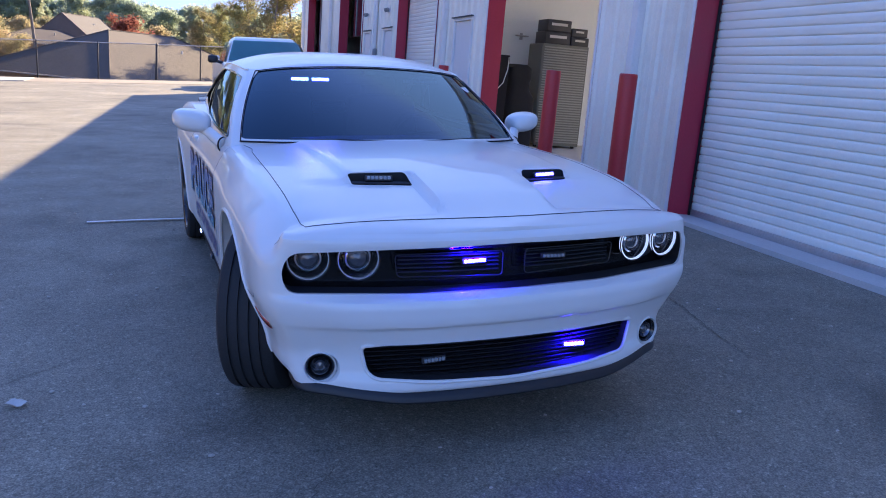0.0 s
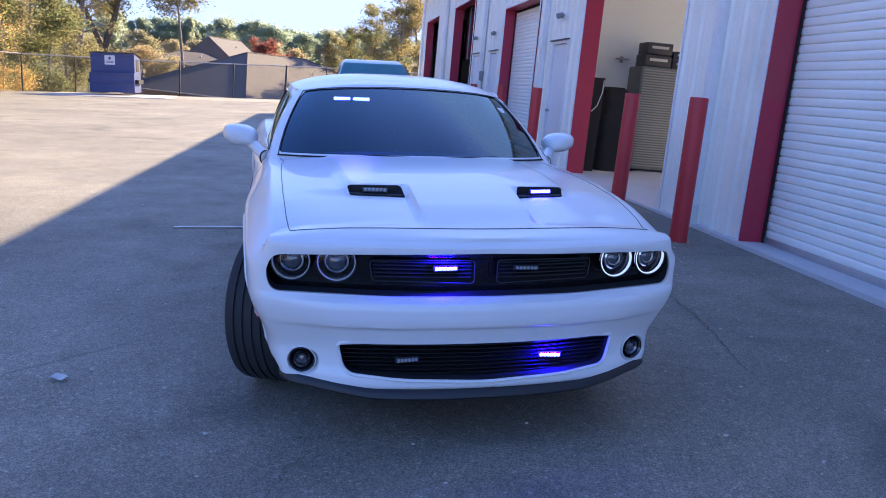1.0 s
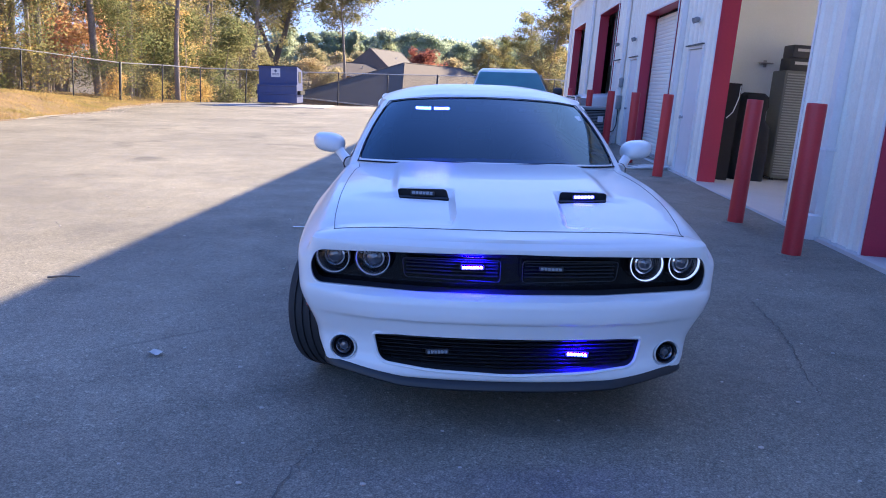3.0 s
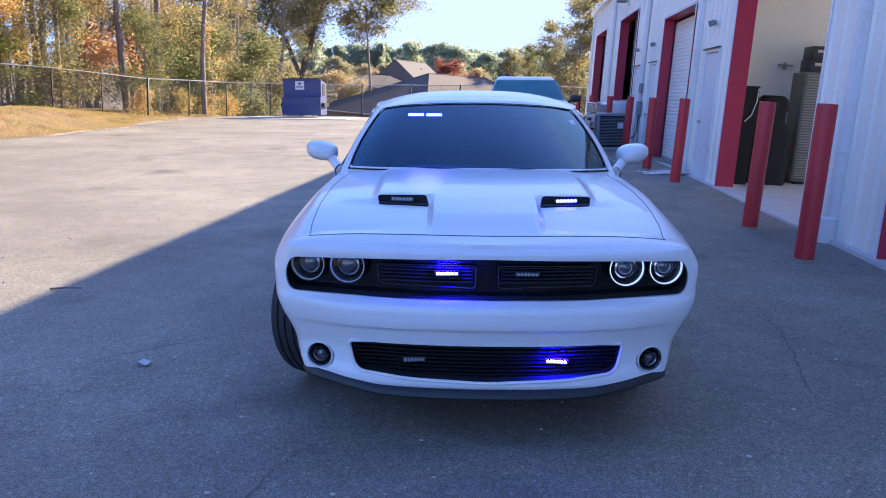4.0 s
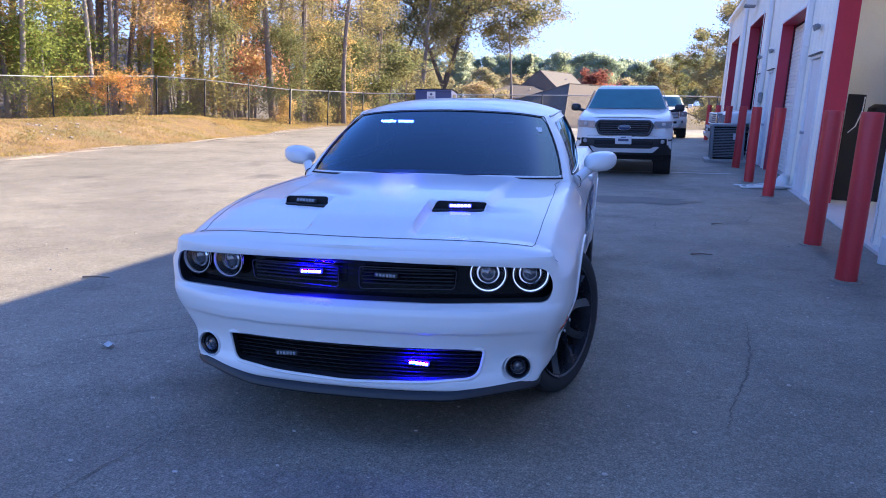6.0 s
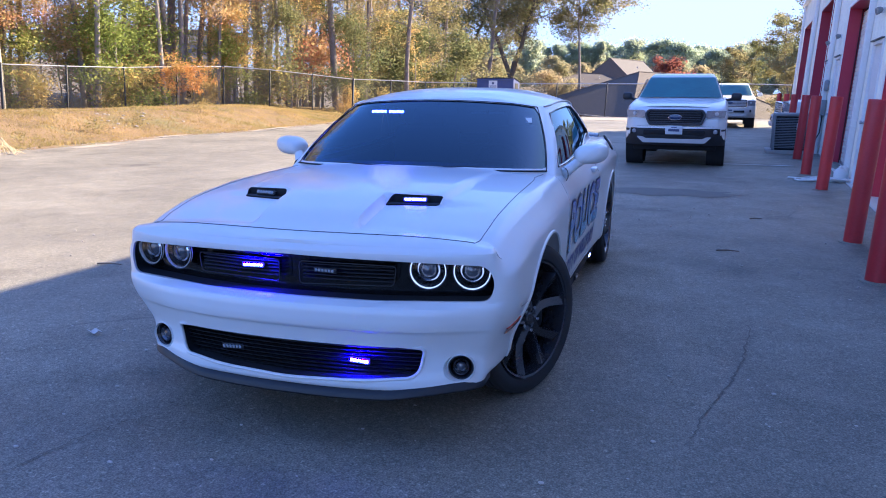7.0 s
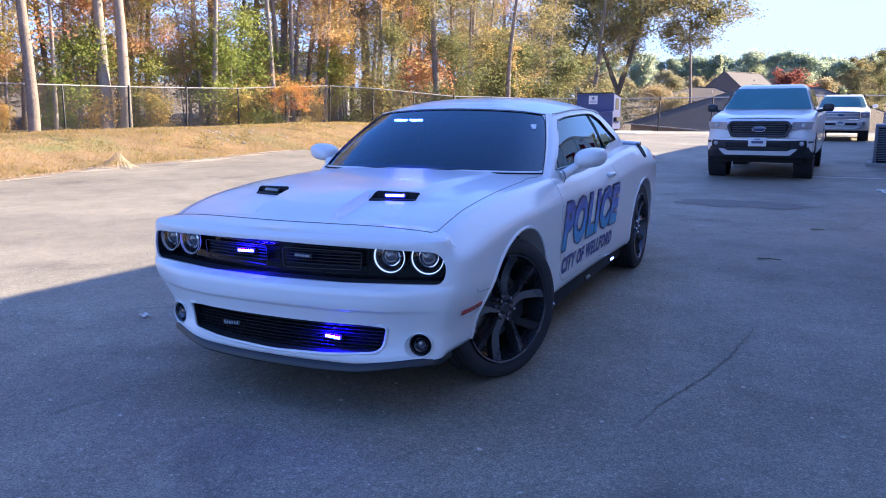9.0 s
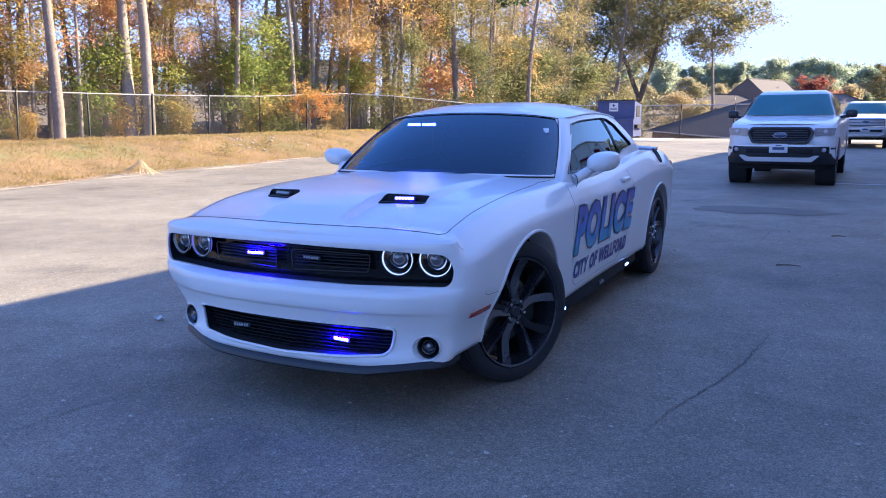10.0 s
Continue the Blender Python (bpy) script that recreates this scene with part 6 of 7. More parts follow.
for s in (-1, 1):
    part("fork_pocket", boxed(s * 1.10 - 0.09, s * 1.10 + 0.09, 0.25, 1.35, 0.55, 0.75, 0.01, 1), SOFT_BLACK, dm)
    part("side_door", boxed(s * 1.02 - 0.02, s * 1.02 + 0.02, 0.55, 1.15, 1.15, 1.75, 0.01, 1), SOFT_BLACK, dm, "black side door")
bm = bmesh.new()
rows_ = [[Vector((x, y, 2.0 - 0.155 * (y - 0.2) + 0.045 + 0.022 * math.sin(x * 42))) for x in np.linspace(-1.06, 1.06, 91)] for y in (0.18, 1.55)]
ring_loft(bm, rows_, False)
bmesh.ops.solidify(bm, geom=bm.faces[:], thickness=0.03)
part("lid", bm, BLACK_TRIM, dm, "black ribbed plastic lid")
sg = part("sign", boxed(-0.36, 0.12, 0.205, 0.219, 1.45, 1.90, 0.004, 1), PLATE, dm, "white sign with dark marks")
bm = bmesh.new()
box(bm, -0.06, 0.06, 0.198, 0.204, -0.06, 0.06, 0, 1, Matrix.Translation((-0.12, 0, 1.76)) @ pose(0, 0, 0, 0, 45, 0))
part("sign_mark", bm, PLATE_INK, sg)
for z in (1.54, 1.60):
    part("sign_bar", boxed(-0.30, 0.06, 0.198, 0.204, z, z + 0.03), PLATE_INK, sg)

# ---- condenser, hose, bay contents ----
ac = base("air_conditioner", LOT @ Matrix.Translation((3.93, 17.45, 0.0)) @ pose(0, 0, 0, 0, 0, -4), "grey louvred condenser unit on a pale pad", "air conditioner")
part("pad", boxed(-0.52, 0.48, -0.50, 0.50, -0.03, 0.07, 0.01, 1), CONCRETE, ac)
part("core", boxed(-0.33, 0.33, -0.33, 0.33, 0.07, 0.86, 0.03, 2), SOFT_BLACK, ac)
for z in np.arange(0.12, 0.82, 0.038):
    part("louvre", boxed(-0.36, 0.36, -0.36, 0.36, z, z + 0.018, 0.008, 1), AC_GREY, ac)
for x in (-0.36, 0.36):
    for y in (-0.36, 0.36):
        part("corner_post", boxed(x - 0.03, x + 0.03, y - 0.03, y + 0.03, 0.06, 0.88, 0.012, 2), AC_GREY, ac)
part("top", boxed(-0.39, 0.39, -0.39, 0.39, 0.86, 0.93, 0.02, 2), AC_GREY, ac)
part("rating_label", boxed(0.12, 0.26, -0.366, -0.362, 0.55, 0.70), PLATE, ac)
meter = base("electric_box", BLD @ Matrix.Translation((-0.03, 17.15, 0)), "grey electric disconnect box with conduit on the wall", "electric box")
part("cabinet", boxed(-0.11, 0.0, -0.12, 0.12, 0.95, 1.30, 0.01, 2), AC_GREY, meter)
part("conduit", tubed([(-0.05, 0, 0.95), (-0.05, 0, 0.55), (-0.12, -0.1, 0.40), (-0.3, -0.05, 0.30), (-0.42, 0.1, 0.35)], 0.014, 8), BLACK_TRIM, meter)
part("meter_dome", boxed(-0.10, 0.0, -0.09, 0.09, 1.5, 1.75, 0.04, 3), AC_GREY, meter)

hose = base("hose", LOT @ Matrix.Translation((3.62, 11.0, 0.01)), "white hose coiled loosely on the asphalt by the wall", "hose")
pts = []
rng = random.Random(4)
for k in range(140):
    a = k * 0.23
    r_ = 0.17 + 0.07 * math.sin(k * 0.11)
    pts.append((r_ * 1.5 * math.cos(a) + 0.002 * k, r_ * 0.75 * math.sin(a), 0.016 + 0.012 * (k / 46) + 0.008 * math.sin(k * 0.7)))
for k in range(1, 9):
    pts.append((0.30 + 0.055 * k, 0.12 + 0.10 * k, 0.04 + 0.50 * (k / 8) ** 2))
part("coil", tubed(pts, 0.014, 6), WHITE_PLASTIC, hose)
part("tail", tubed([(-0.2, 0.1, 0.018), (-0.28, 0.2, 0.016), (-0.34, 0.26, 0.016), (-0.40, 0.28, 0.016)], 0.013, 6), WHITE_PLASTIC, hose)
jug = base("jug", LOT @ Matrix.Translation((3.96, 11.05, 0)), "white plastic jug beside the wall", "jug")
bm = bmesh.new()
lathe(bm, [(0.0, 0.001), (0.0, 0.085), (0.02, 0.095), (0.16, 0.095), (0.21, 0.06), (0.23, 0.03), (0.25, 0.03), (0.25, 0.001)], 20, pose(0, 0, 0, 0, -90, 0))
part("bottle", bm, WHITE_PLASTIC, jug)

# inside the open bay
LOUVRE = mat("olive_grey_louvre", (0.30, 0.30, 0.28), 0.4, var=0.15)
cb = base("storage_cabinet", BLD @ Matrix.Translation((1.56, 10.48, 0.045)), "tall grey steel cabinet with a louvred front", "cabinet")
part("body", boxed(0.0, 0.92, 0.0, 0.62, 0.04, 1.88, 0.01, 2), CABINET, cb)
for z in np.arange(0.10, 1.82, 0.045):
    part("louvre", boxed(0.03, 0.89, -0.016, 0.004, z, z + 0.022, 0.004, 1), LOUVRE, cb)
part("side_panel", boxed(-0.012, 0.004, 0.02, 0.60, 0.06, 1.86, 0.003, 1), CABINET, cb)
for x in (0.04, 0.82):
    for y in (0.06, 0.50):
        part("foot", boxed(x, x + 0.05, y, y + 0.05, 0.0, 0.045), SOFT_BLACK, cb)
cr = base("stacked_crates", BLD @ Matrix.Translation((1.62, 10.50, 1.925)), "stack of dark plastic crates on the cabinet", "crate")
for k, (x, y, z, w, d, h) in enumerate(((0.0, 0.05, 0.0, 0.5, 0.46, 0.22), (0.02, 0.06, 0.225, 0.48, 0.44, 0.21), (0.52, 0.05, 0.0, 0.36, 0.42, 0.16), (0.53, 0.07, 0.165, 0.32, 0.38, 0.15))):
    c = part("crate", boxed(x, x + w, y, y + d, z, z + h, 0.015, 2), mat_crate if k else (mat_crate := mat("dark_crate", (0.03, 0.032, 0.04), 0.5, var=0.2)), cr)
    part("crate_slot", boxed(x + 0.08, x + w - 0.08, y - 0.004, y + 0.02, z + h * 0.5, z + h * 0.72), SILVER, c)
fl2 = base("covered_chair", BLD @ Matrix.Translation((1.02, 10.30, 0.045)), "black covered office chair standing in the bay", "chair")
bm = bmesh.new()
ring_loft(bm, [[Vector((x, y * 1.0, z)) for x, y in rounded([(-a, -b), (a, -b), (a, b), (-a, b)], min(a, b) * 0.5, 4)] for a, b, z in ((0.28, 0.32, 0.0), (0.29, 0.33, 0.40), (0.28, 0.30, 0.88), (0.19, 0.24, 1.02), (0.19, 0.23, 1.16), (0.22, 0.24, 1.24), (0.21, 0.22, 1.40), (0.14, 0.16, 1.46))], True, True)
part("cover", bm, SOFT_BLACK, fl2)
pn = base("leaning_panel", BLD @ Matrix.Translation((0.36, 9.75, 0.045)) @ pose(0, 0, 0, 3, 0, 0), "dark board leaning on the bay wall", "board")
part("board", boxed(0.0, 0.24, 0.0, 0.03, 0.0, 1.58, 0.004, 1), SOFT_BLACK, pn)
part("strap", tubed([(0.22, -0.01, 1.55), (0.21, -0.03, 1.35), (0.15, -0.03, 1.12), (0.06, -0.03, 1.02)], 0.008, 6), WHITE_PLASTIC, pn)
br = base("wall_bracket", BLD @ Matrix.Translation((1.35, 11.35, 2.05)), "small metal bracket on the bay wall", "bracket")
part("arm", boxed(0.0, 0.24, -0.10, 0.0, 0.0, 0.022, 0.005, 1), STEEL, br)
part("plate", boxed(0.09, 0.15, -0.012, 0.0, -0.06, 0.06, 0.004, 1), STEEL, br)

# ---- fence round the lot ----
FENCE = [(-31.0, -4.0), (-29.0, 6.0), (-26.8, 14.0), (-24.6, 22.0), (-20.6, 31.5), (-13.2, 41.2), (-8.5, 42.6), (0.0, 42.4), (9.0, 42.2), (22.0, 42.0)]


def mesh_material():
    m = bpy.data.materials.new("chain_link")
    m.use_nodes = True
    nt = m.node_tree
    b = nt.nodes["Principled BSDF"]
    b.inputs["Base Color"].default_value = (0.04, 0.04, 0.04, 1)
    b.inputs["Roughness"].default_value = 0.5
    tc = nt.nodes.new("ShaderNodeTexCoord")
    sp = nt.nodes.new("ShaderNodeSeparateXYZ")
    nt.links.new(tc.outputs["UV"], sp.inputs[0])
    grid = []
    for sign in (1, -1):
        a = node(nt, "ShaderNodeMath", op="MULTIPLY_ADD")
        a.inputs[1].default_value = sign
        nt.links.new(sp.outputs["Y"], a.inputs[0])
        nt.links.new(sp.outputs["X"], a.inputs[2])
        f = node(nt, "ShaderNodeMath", op="PINGPONG")
        f.inputs[1].default_value = 0.030
        nt.links.new(a.outputs[0], f.inputs[0])
        g = node(nt, "ShaderNodeMath", op="LESS_THAN")
        g.inputs[1].default_value = 0.0036
        nt.links.new(f.outputs[0], g.inputs[0])
        grid.append(g)
    mx = node(nt, "ShaderNodeMath", op="MAXIMUM")
    for k in (0, 1):
        nt.links.new(grid[k].outputs[0], mx.inputs[k])
    tr = nt.nodes.new("ShaderNodeBsdfTransparent")
    ms = nt.nodes.new("ShaderNodeMixShader")
    nt.links.new(mx.outputs[0], ms.inputs[0])
    nt.links.new(tr.outputs[0], ms.inputs[1])
    nt.links.new(b.outputs[0], ms.inputs[2])
    nt.links.new(ms.outputs[0], nt.nodes["Material Output"].inputs["Surface"])
    return m


CHAIN = mesh_material()
fence = base("fence", Matrix(), "black chain-link fence with round posts and top rail", "fence")
pts = []
for (x0, y0), (x1, y1) in zip(FENCE, FENCE[1:]):
    n = max(1, round(math.hypot(x1 - x0, y1 - y0) / 2.55))
    pts += [(x0 + (x1 - x0) * k / n, y0 + (y1 - y0) * k / n) for k in range(n)]
pts.append(FENCE[-1])
feet = [Vector((x, y, ground_z(x, y))) for x, y in pts]
post_bm = bmesh.new()
tube(post_bm, [(0, 0, -0.2), (0, 0, 1.95), (0, 0, 1.99)], [0.036, 0.036, 0.01], 10)
post_ob = None
for k, f in enumerate(feet):
    m_ = Matrix.Translation(f) @ pose(0, 0, 0, 0.8 * math.sin(k * 3.7), 0.8 * math.sin(k * 1.9), 0)
    if k % 7 == 3:
        m_ = m_ @ Matrix.Diagonal((1.7, 1.7, 1.0, 1))
    if post_ob is None:
        post_ob = part("post", post_bm, FENCE_BLACK, fence, m=m_)
    else:
        again(post_ob, fence, m_)
up = Vector((0, 0, 1))
RAIL = mat("grey_rail", (0.42, 0.42, 0.41), 0.4, metal=0.3, var=0.15)
for a, b in zip(feet, feet[1:]):
    part("top_rail", tubed([a + up * 1.92, b + up * 1.92], 0.024, 8), RAIL, fence)
    me = bpy.data.meshes.new("chain_panel")
    q = [a + up * 0.04, b + up * 0.04, b + up * 1.91, a + up * 1.91]
    me.from_pydata(q, [], [(0, 1, 2, 3)])
    uv = me.uv_layers.new(name="UVMap")
    w = (b - a).length
    for i, c in enumerate(((0, 0), (w, 0), (w, 1.87), (0, 1.87))):
        uv.data[i].uv = c
    me.materials.append(CHAIN)
    ob = new("chain_panel", me)
    ob.parent = fence


# ---- houses beyond the fence ----
def house(m, label, w, d, wall_h, roof_h, roof_mat, wall_mat, hip=True, windows=()):
    h = base("house", m, label, "house")
    bm = boxed(-w / 2, w / 2, -d / 2, d / 2, -1.5, wall_h)
    wall = part("wall", bm, wall_mat, h)
    o = 0.45
    bm = bmesh.new()
    e = [Vector((-w / 2 - o, -d / 2 - o, wall_h)), Vector((w / 2 + o, -d / 2 - o, wall_h)), Vector((w / 2 + o, d / 2 + o, wall_h)), Vector((-w / 2 - o, d / 2 + o, wall_h))]
    inset = d / 2 if hip else -0.0
    r0, r1 = Vector((-w / 2 - o + inset + 0.3 * hip, 0, wall_h + roof_h)), Vector((w / 2 + o - inset - 0.3 * hip, 0, wall_h + roof_h))
    vs = [bm.verts.new(p) for p in (*e, r0, r1)]
    for f in ((0, 1, 5, 4), (1, 2, 5), (2, 3, 4, 5), (3, 0, 4), (3, 2, 1, 0)):
        bm.faces.new([vs[i] for i in f])
    roof_ = part("roof", bm, roof_mat, h, smooth=0)
    for a, b in ((e[0], e[1]), (e[1], e[2]), (e[2], e[3]), (e[3], e[0])):
        part("fascia", tubed([a, b], 0.07, 4), SIDING, roof_)
    for a, b in ((e[0], r0), (e[1], r1), (e[2], r1), (e[3], r0), (r0, r1)):
        part("ridge_cap", tubed([a + Vector((0, 0, 0.02)), b + Vector((0, 0, 0.03))], 0.06, 5), roof_mat, roof_)
    for x, z, ww, hh, side in windows:
        y = -d / 2 if side == "f" else d / 2
        wi = part("window", boxed(x - ww / 2 - 0.08, x + ww / 2 + 0.08, y - 0.06, y + 0.04, z - 0.08, z + hh + 0.08, 0.01, 1), SIDING, h)
        part("pane", boxed(x - ww / 2, x + ww / 2, y - 0.075, y - 0.06, z, z + hh), GLOSS_BLACK, wi)
    part("vent_pipe", tubed([(w * 0.08, -d * 0.20, wall_h + roof_h * 0.3), (w * 0.08, -d * 0.20, wall_h + roof_h * 0.62 + 0.3)], 0.07, 8), SIDING, roof_)
    return h


house(Matrix.Translation((-0.2, 80.0, -3.7)) @ pose(0, 0, 0, 0, 0, 46), "single-storey house with a big dark brown hip roof behind the fence", 24.0, 16.0, 2.6, 4.2, ROOF_SHINGLE, BRICKISH)
house(Matrix.Translation((-10.4, 101.0, -3.9)) @ pose(0, 0, 0, 0, 0, 8), "house with a low brown hip roof and tan walls", 11.0, 8.5, 5.3, 1.7, ROOF_SHINGLE, BRICKISH)
house(Matrix.Translation((-7.6, 121.0, -3.9)) @ pose(0, 0, 0, 0, 0, 64), "pale two-storey house with a grey gable roof", 9.0, 7.4, 6.4, 3.2, ROOF_GREY, SIDING, False, ((-1.6, 5.0, 1.0, 1.1, "f"), (1.6, 5.0, 1.0, 1.1, "f")))
house(Matrix.Translation((36.0, 112.0, -3.2)) @ pose(0, 0, 0, 0, 0, -20), "house with a long tan roof beyond the trucks", 26.0, 12.0, 2.6, 3.6, ROOF_SHINGLE, BRICKISH)
house(Matrix.Translation((-42.0, 56.0, -2.8)) @ pose(0, 0, 0, 0, 0, 30), "pale house half hidden by the woods", 12.0, 8.0, 4.6, 2.6, ROOF_GREY, SIDING, False, ((-2.0, 1.0, 1.0, 1.4, "f"), (2.0, 1.0, 1.0, 1.4, "f"), (-2.0, 3.2, 1.0, 1.0, "f"), (2.0, 3.2, 1.0, 1.0, "f")))


# ---- trees ----
def leaf_mesh(name, centres, size, seed, material, flat=0.0):
    """Many small three-sided leaves at the given centres, each an island of its own."""
    rg = np.random.RandomState(seed)
    c = np.array(centres, float)
    n = len(c)
    a = rg.normal(size=(n, 3))
    a[:, 2] *= 0.6
    a /= np.linalg.norm(a, axis=1)[:, None]
    b = np.cross(a, rg.normal(size=(n, 3)))
    b /= np.linalg.norm(b, axis=1)[:, None]
    s = size * rg.uniform(0.55, 1.35, (n, 1))
    v = np.stack([c - a * s, c + b * s * 0.75, c + a * s], 1).reshape(-1, 3)
    me = bpy.data.meshes.new(name)
    me.from_pydata(v.tolist(), [], np.arange(3 * n).reshape(-1, 3).tolist())
    me.materials.append(material)
    return me


def limb(bm, start, d, length, r, rg, bend=0.25, n=6, lift=0.12):
    """A tapered wandering limb; gives its points."""
    pts, p, d = [Vector(start)], Vector(start), Vector(d).normalized()
    for k in range(n):
        d = (d + Vector((rg.uniform(-bend, bend), rg.uniform(-bend, bend), rg.uniform(-bend * 0.6, bend * 0.6) + lift * 0.3))).normalized()
        p = p + d * length / n
        pts.append(p.copy())
    tube(bm, pts, [r * (1 - 0.82 * k / n) for k in range(n + 1)], 7 if r > 0.06 else 5)
    return pts


def broadleaf(name, label, h, trunk_r, crown_from, spread, leaves, leaf_size, material, bark, seed, fork=0, lean=0.0, category="tree", clump=0.9, split=0.20):
    rg = random.Random(seed)
    t = base(name, Matrix(), label, category)
    bm = bmesh.new()
    stems = []
    if fork:
        low = limb(bm, (0, 0, -0.4), (0.05, 0, 1), h * split, trunk_r, rg, 0.08, 4)
        tip = low[-1]
        for k in range(fork):
            a = 2 * math.pi * k / fork + 0.6
            stems.append(limb(bm, tip, (0.62 * math.cos(a), 0.62 * math.sin(a), 1), h * (0.98 - split), trunk_r * 0.72, rg, 0.20, 9))
    else:
        stems.append(limb(bm, (0, 0, -0.4), (lean, 0, 1), h, trunk_r, rg, 0.07, 10, 0.2))
    centres = []
    for pts in stems:
        m_ = max(10, int(h * 1.4 / (1 + 0.3 * fork)))
        for k in range(m_):
            f = crown_from + (1 - crown_from) * (k + rg.random()) / m_
            i = min(int(f * (len(pts) - 1)), len(pts) - 2)
            p = pts[i].lerp(pts[i + 1], f * (len(pts) - 1) - i)
            a = rg.uniform(0, 2 * math.pi)
            reach = spread * (0.45 + 0.65 * math.sin(math.pi * min(1, 0.15 + 0.85 * (f - crown_from) / (1 - crown_from)))) * rg.uniform(0.6, 1.15)
            arm = limb(bm, p, (math.cos(a), math.sin(a), rg.uniform(0.1, 0.7)), reach, trunk_r * 0.22 * (1.15 - f * 0.6), rg, 0.30, 5)
            for _ in range(3):
                q = arm[rg.randint(2, 5)]
                tw = limb(bm, q, (rg.uniform(-1, 1), rg.uniform(-1, 1), rg.uniform(-0.2, 0.8)), reach * 0.45, trunk_r * 0.07, rg, 0.35, 3)
                centres += [tw[-1], tw[-2]]
            centres += arm[2:]
    part("trunk", bm, bark, t, smooth=60)
    pts = []
    per = max(1, leaves // len(centres))
    for c in centres:
        k = int(per * rg.uniform(0.2, 1.9))
        sc = clump * rg.uniform(0.5, 1.2)
        for _ in range(k):
            pts.append((c.x + rg.gauss(0, sc * 0.5), c.y + rg.gauss(0, sc * 0.5), c.z + rg.gauss(0, sc * 0.34)))
    ob = new("crown", leaf_mesh("crown", pts, leaf_size, seed, material))
    ob.parent = t
    return t


def pine(name, label, h, r, seed, leaves=2600, from_=0.42, spread=2.6, material=None, size=0.26):
    rg = random.Random(seed)
    t = base(name, Matrix(), label, "tree")
    bm = bmesh.new()
    pts = limb(bm, (0, 0, -0.4), (0, 0, 1), h, r, rg, 0.03, 9, 0.2)
    centres = []
    for k in range(34):
        f = from_ + (0.98 - from_) * (k / 33)
        p = pts[0].lerp(pts[-1], f)
        a = rg.uniform(0, 6.28)
        reach = spread * (1.05 - (f - from_) / (1 - from_)) * rg.uniform(0.5, 1.1) + 0.4
        arm = limb(bm, p, (math.cos(a), math.sin(a), 0.25), reach, r * 0.16, rg, 0.2, 4)
        centres += arm[1:]
    part("trunk", bm, BARK, t, smooth=60)
    pl = []
    per = leaves // len(centres)
    for c in centres:
        for _ in range(int(per * rg.uniform(0.3, 1.8))):
            pl.append((c.x + rg.gauss(0, 0.42), c.y + rg.gauss(0, 0.42), c.z + rg.gauss(0, 0.24)))
    ob = new("crown", leaf_mesh("crown", pl, size, seed, material or NEEDLES))
    ob.parent = t
    return t


rng = random.Random(11)


def on_ground(x, y, turn=0.0, s=1.0, dz=0.0):
    return Matrix.Translation((x, y, ground_z(x, y) + dz)) @ pose(0, 0, 0, 0, 0, turn) @ Matrix.Scale(s, 4)


def plant(proto, spots, group):
    """Sets the first at the first spot and copies at the rest."""
    proto["group"] = group
    for k, (x, y, s) in enumerate(spots):
        m_ = on_ground(x, y, rng.uniform(0, 360), s)
        if k == 0:
            proto.matrix_basis = m_
        else:
            o = copy_thing(proto, Matrix())
            o.matrix_basis = m_


def along(y0, y1, n, back0, back1, smin=0.8, smax=1.2):
    """Spots behind the fence line."""
    out = []
    for k in range(n):
        y = y0 + (y1 - y0) * (k + rng.uniform(0.1, 0.9)) / n
        x = float(np.interp(y, [p[1] for p in FENCE[:6]] + [60], [p[0] for p in FENCE[:6]] + [-16.0]))
        out.append((x - rng.uniform(back0, back1), y, rng.uniform(smin, smax)))
    return out


G = "woods behind the fence"
plant(broadleaf("tree", "tall slim hardwood with yellow and green autumn leaves", 15.0, 0.19, 0.30, 2.3, 6000, 0.078, LEAF_MIX, BARK, 1), along(2, 42, 13, 1.5, 8), G)
plant(broadleaf("tree", "tall hardwood with olive green leaves", 16.0, 0.22, 0.30, 2.6, 9000, 0.075, LEAF_OLIVE, BARK, 2), along(34, 66, 8, 3.0, 14), G)
plant(broadleaf("tree", "leafy young tree with yellow-green leaves", 9.0, 0.09, 0.20, 1.8, 9500, 0.065, LEAF_MIX, PALE_BARK, 3), along(8, 36, 6, 1.0, 6), G)
plant(broadleaf("tree", "slender tree with rust-brown leaves", 12.0, 0.13, 0.30, 1.9, 4800, 0.08, LEAF_RUST, BARK, 4), along(2, 34, 8, 1.5, 10), G)
plant(broadleaf("tree", "slender tree with orange and rust leaves", 13.0, 0.13, 0.40, 1.8, 7000, 0.075, LEAF_RUST, BARK, 34), along(20, 42, 4, 2.5, 12), G)
plant(broadleaf("tree", "tall slender tree with bright orange leaves", 14.0, 0.14, 0.35, 2.0, 4200, 0.08, LEAF_ORANGE, BARK, 39), along(6, 38, 7, 1.5, 9), G)
plant(pine("tree", "tall pine with a bare trunk and dark needles", 18.0, 0.22, 5, 4200, 0.45, 2.4, None, 0.22), along(2, 60, 5, 4.0, 15), G)
plant(broadleaf("tree", "dense green understorey tree", 6.0, 0.07, 0.10, 1.9, 9000, 0.075, LEAF_OAK, BARK, 6, clump=1.1), along(34, 62, 8, 1.5, 9), G)
plant(broadleaf("tree", "tall hardwood deep in the woods", 9.5, 0.22, 0.06, 3.0, 6500, 0.11, LEAF_OLIVE, BARK, 14, clump=1.3), along(20, 66, 5, 15.0, 28), G)
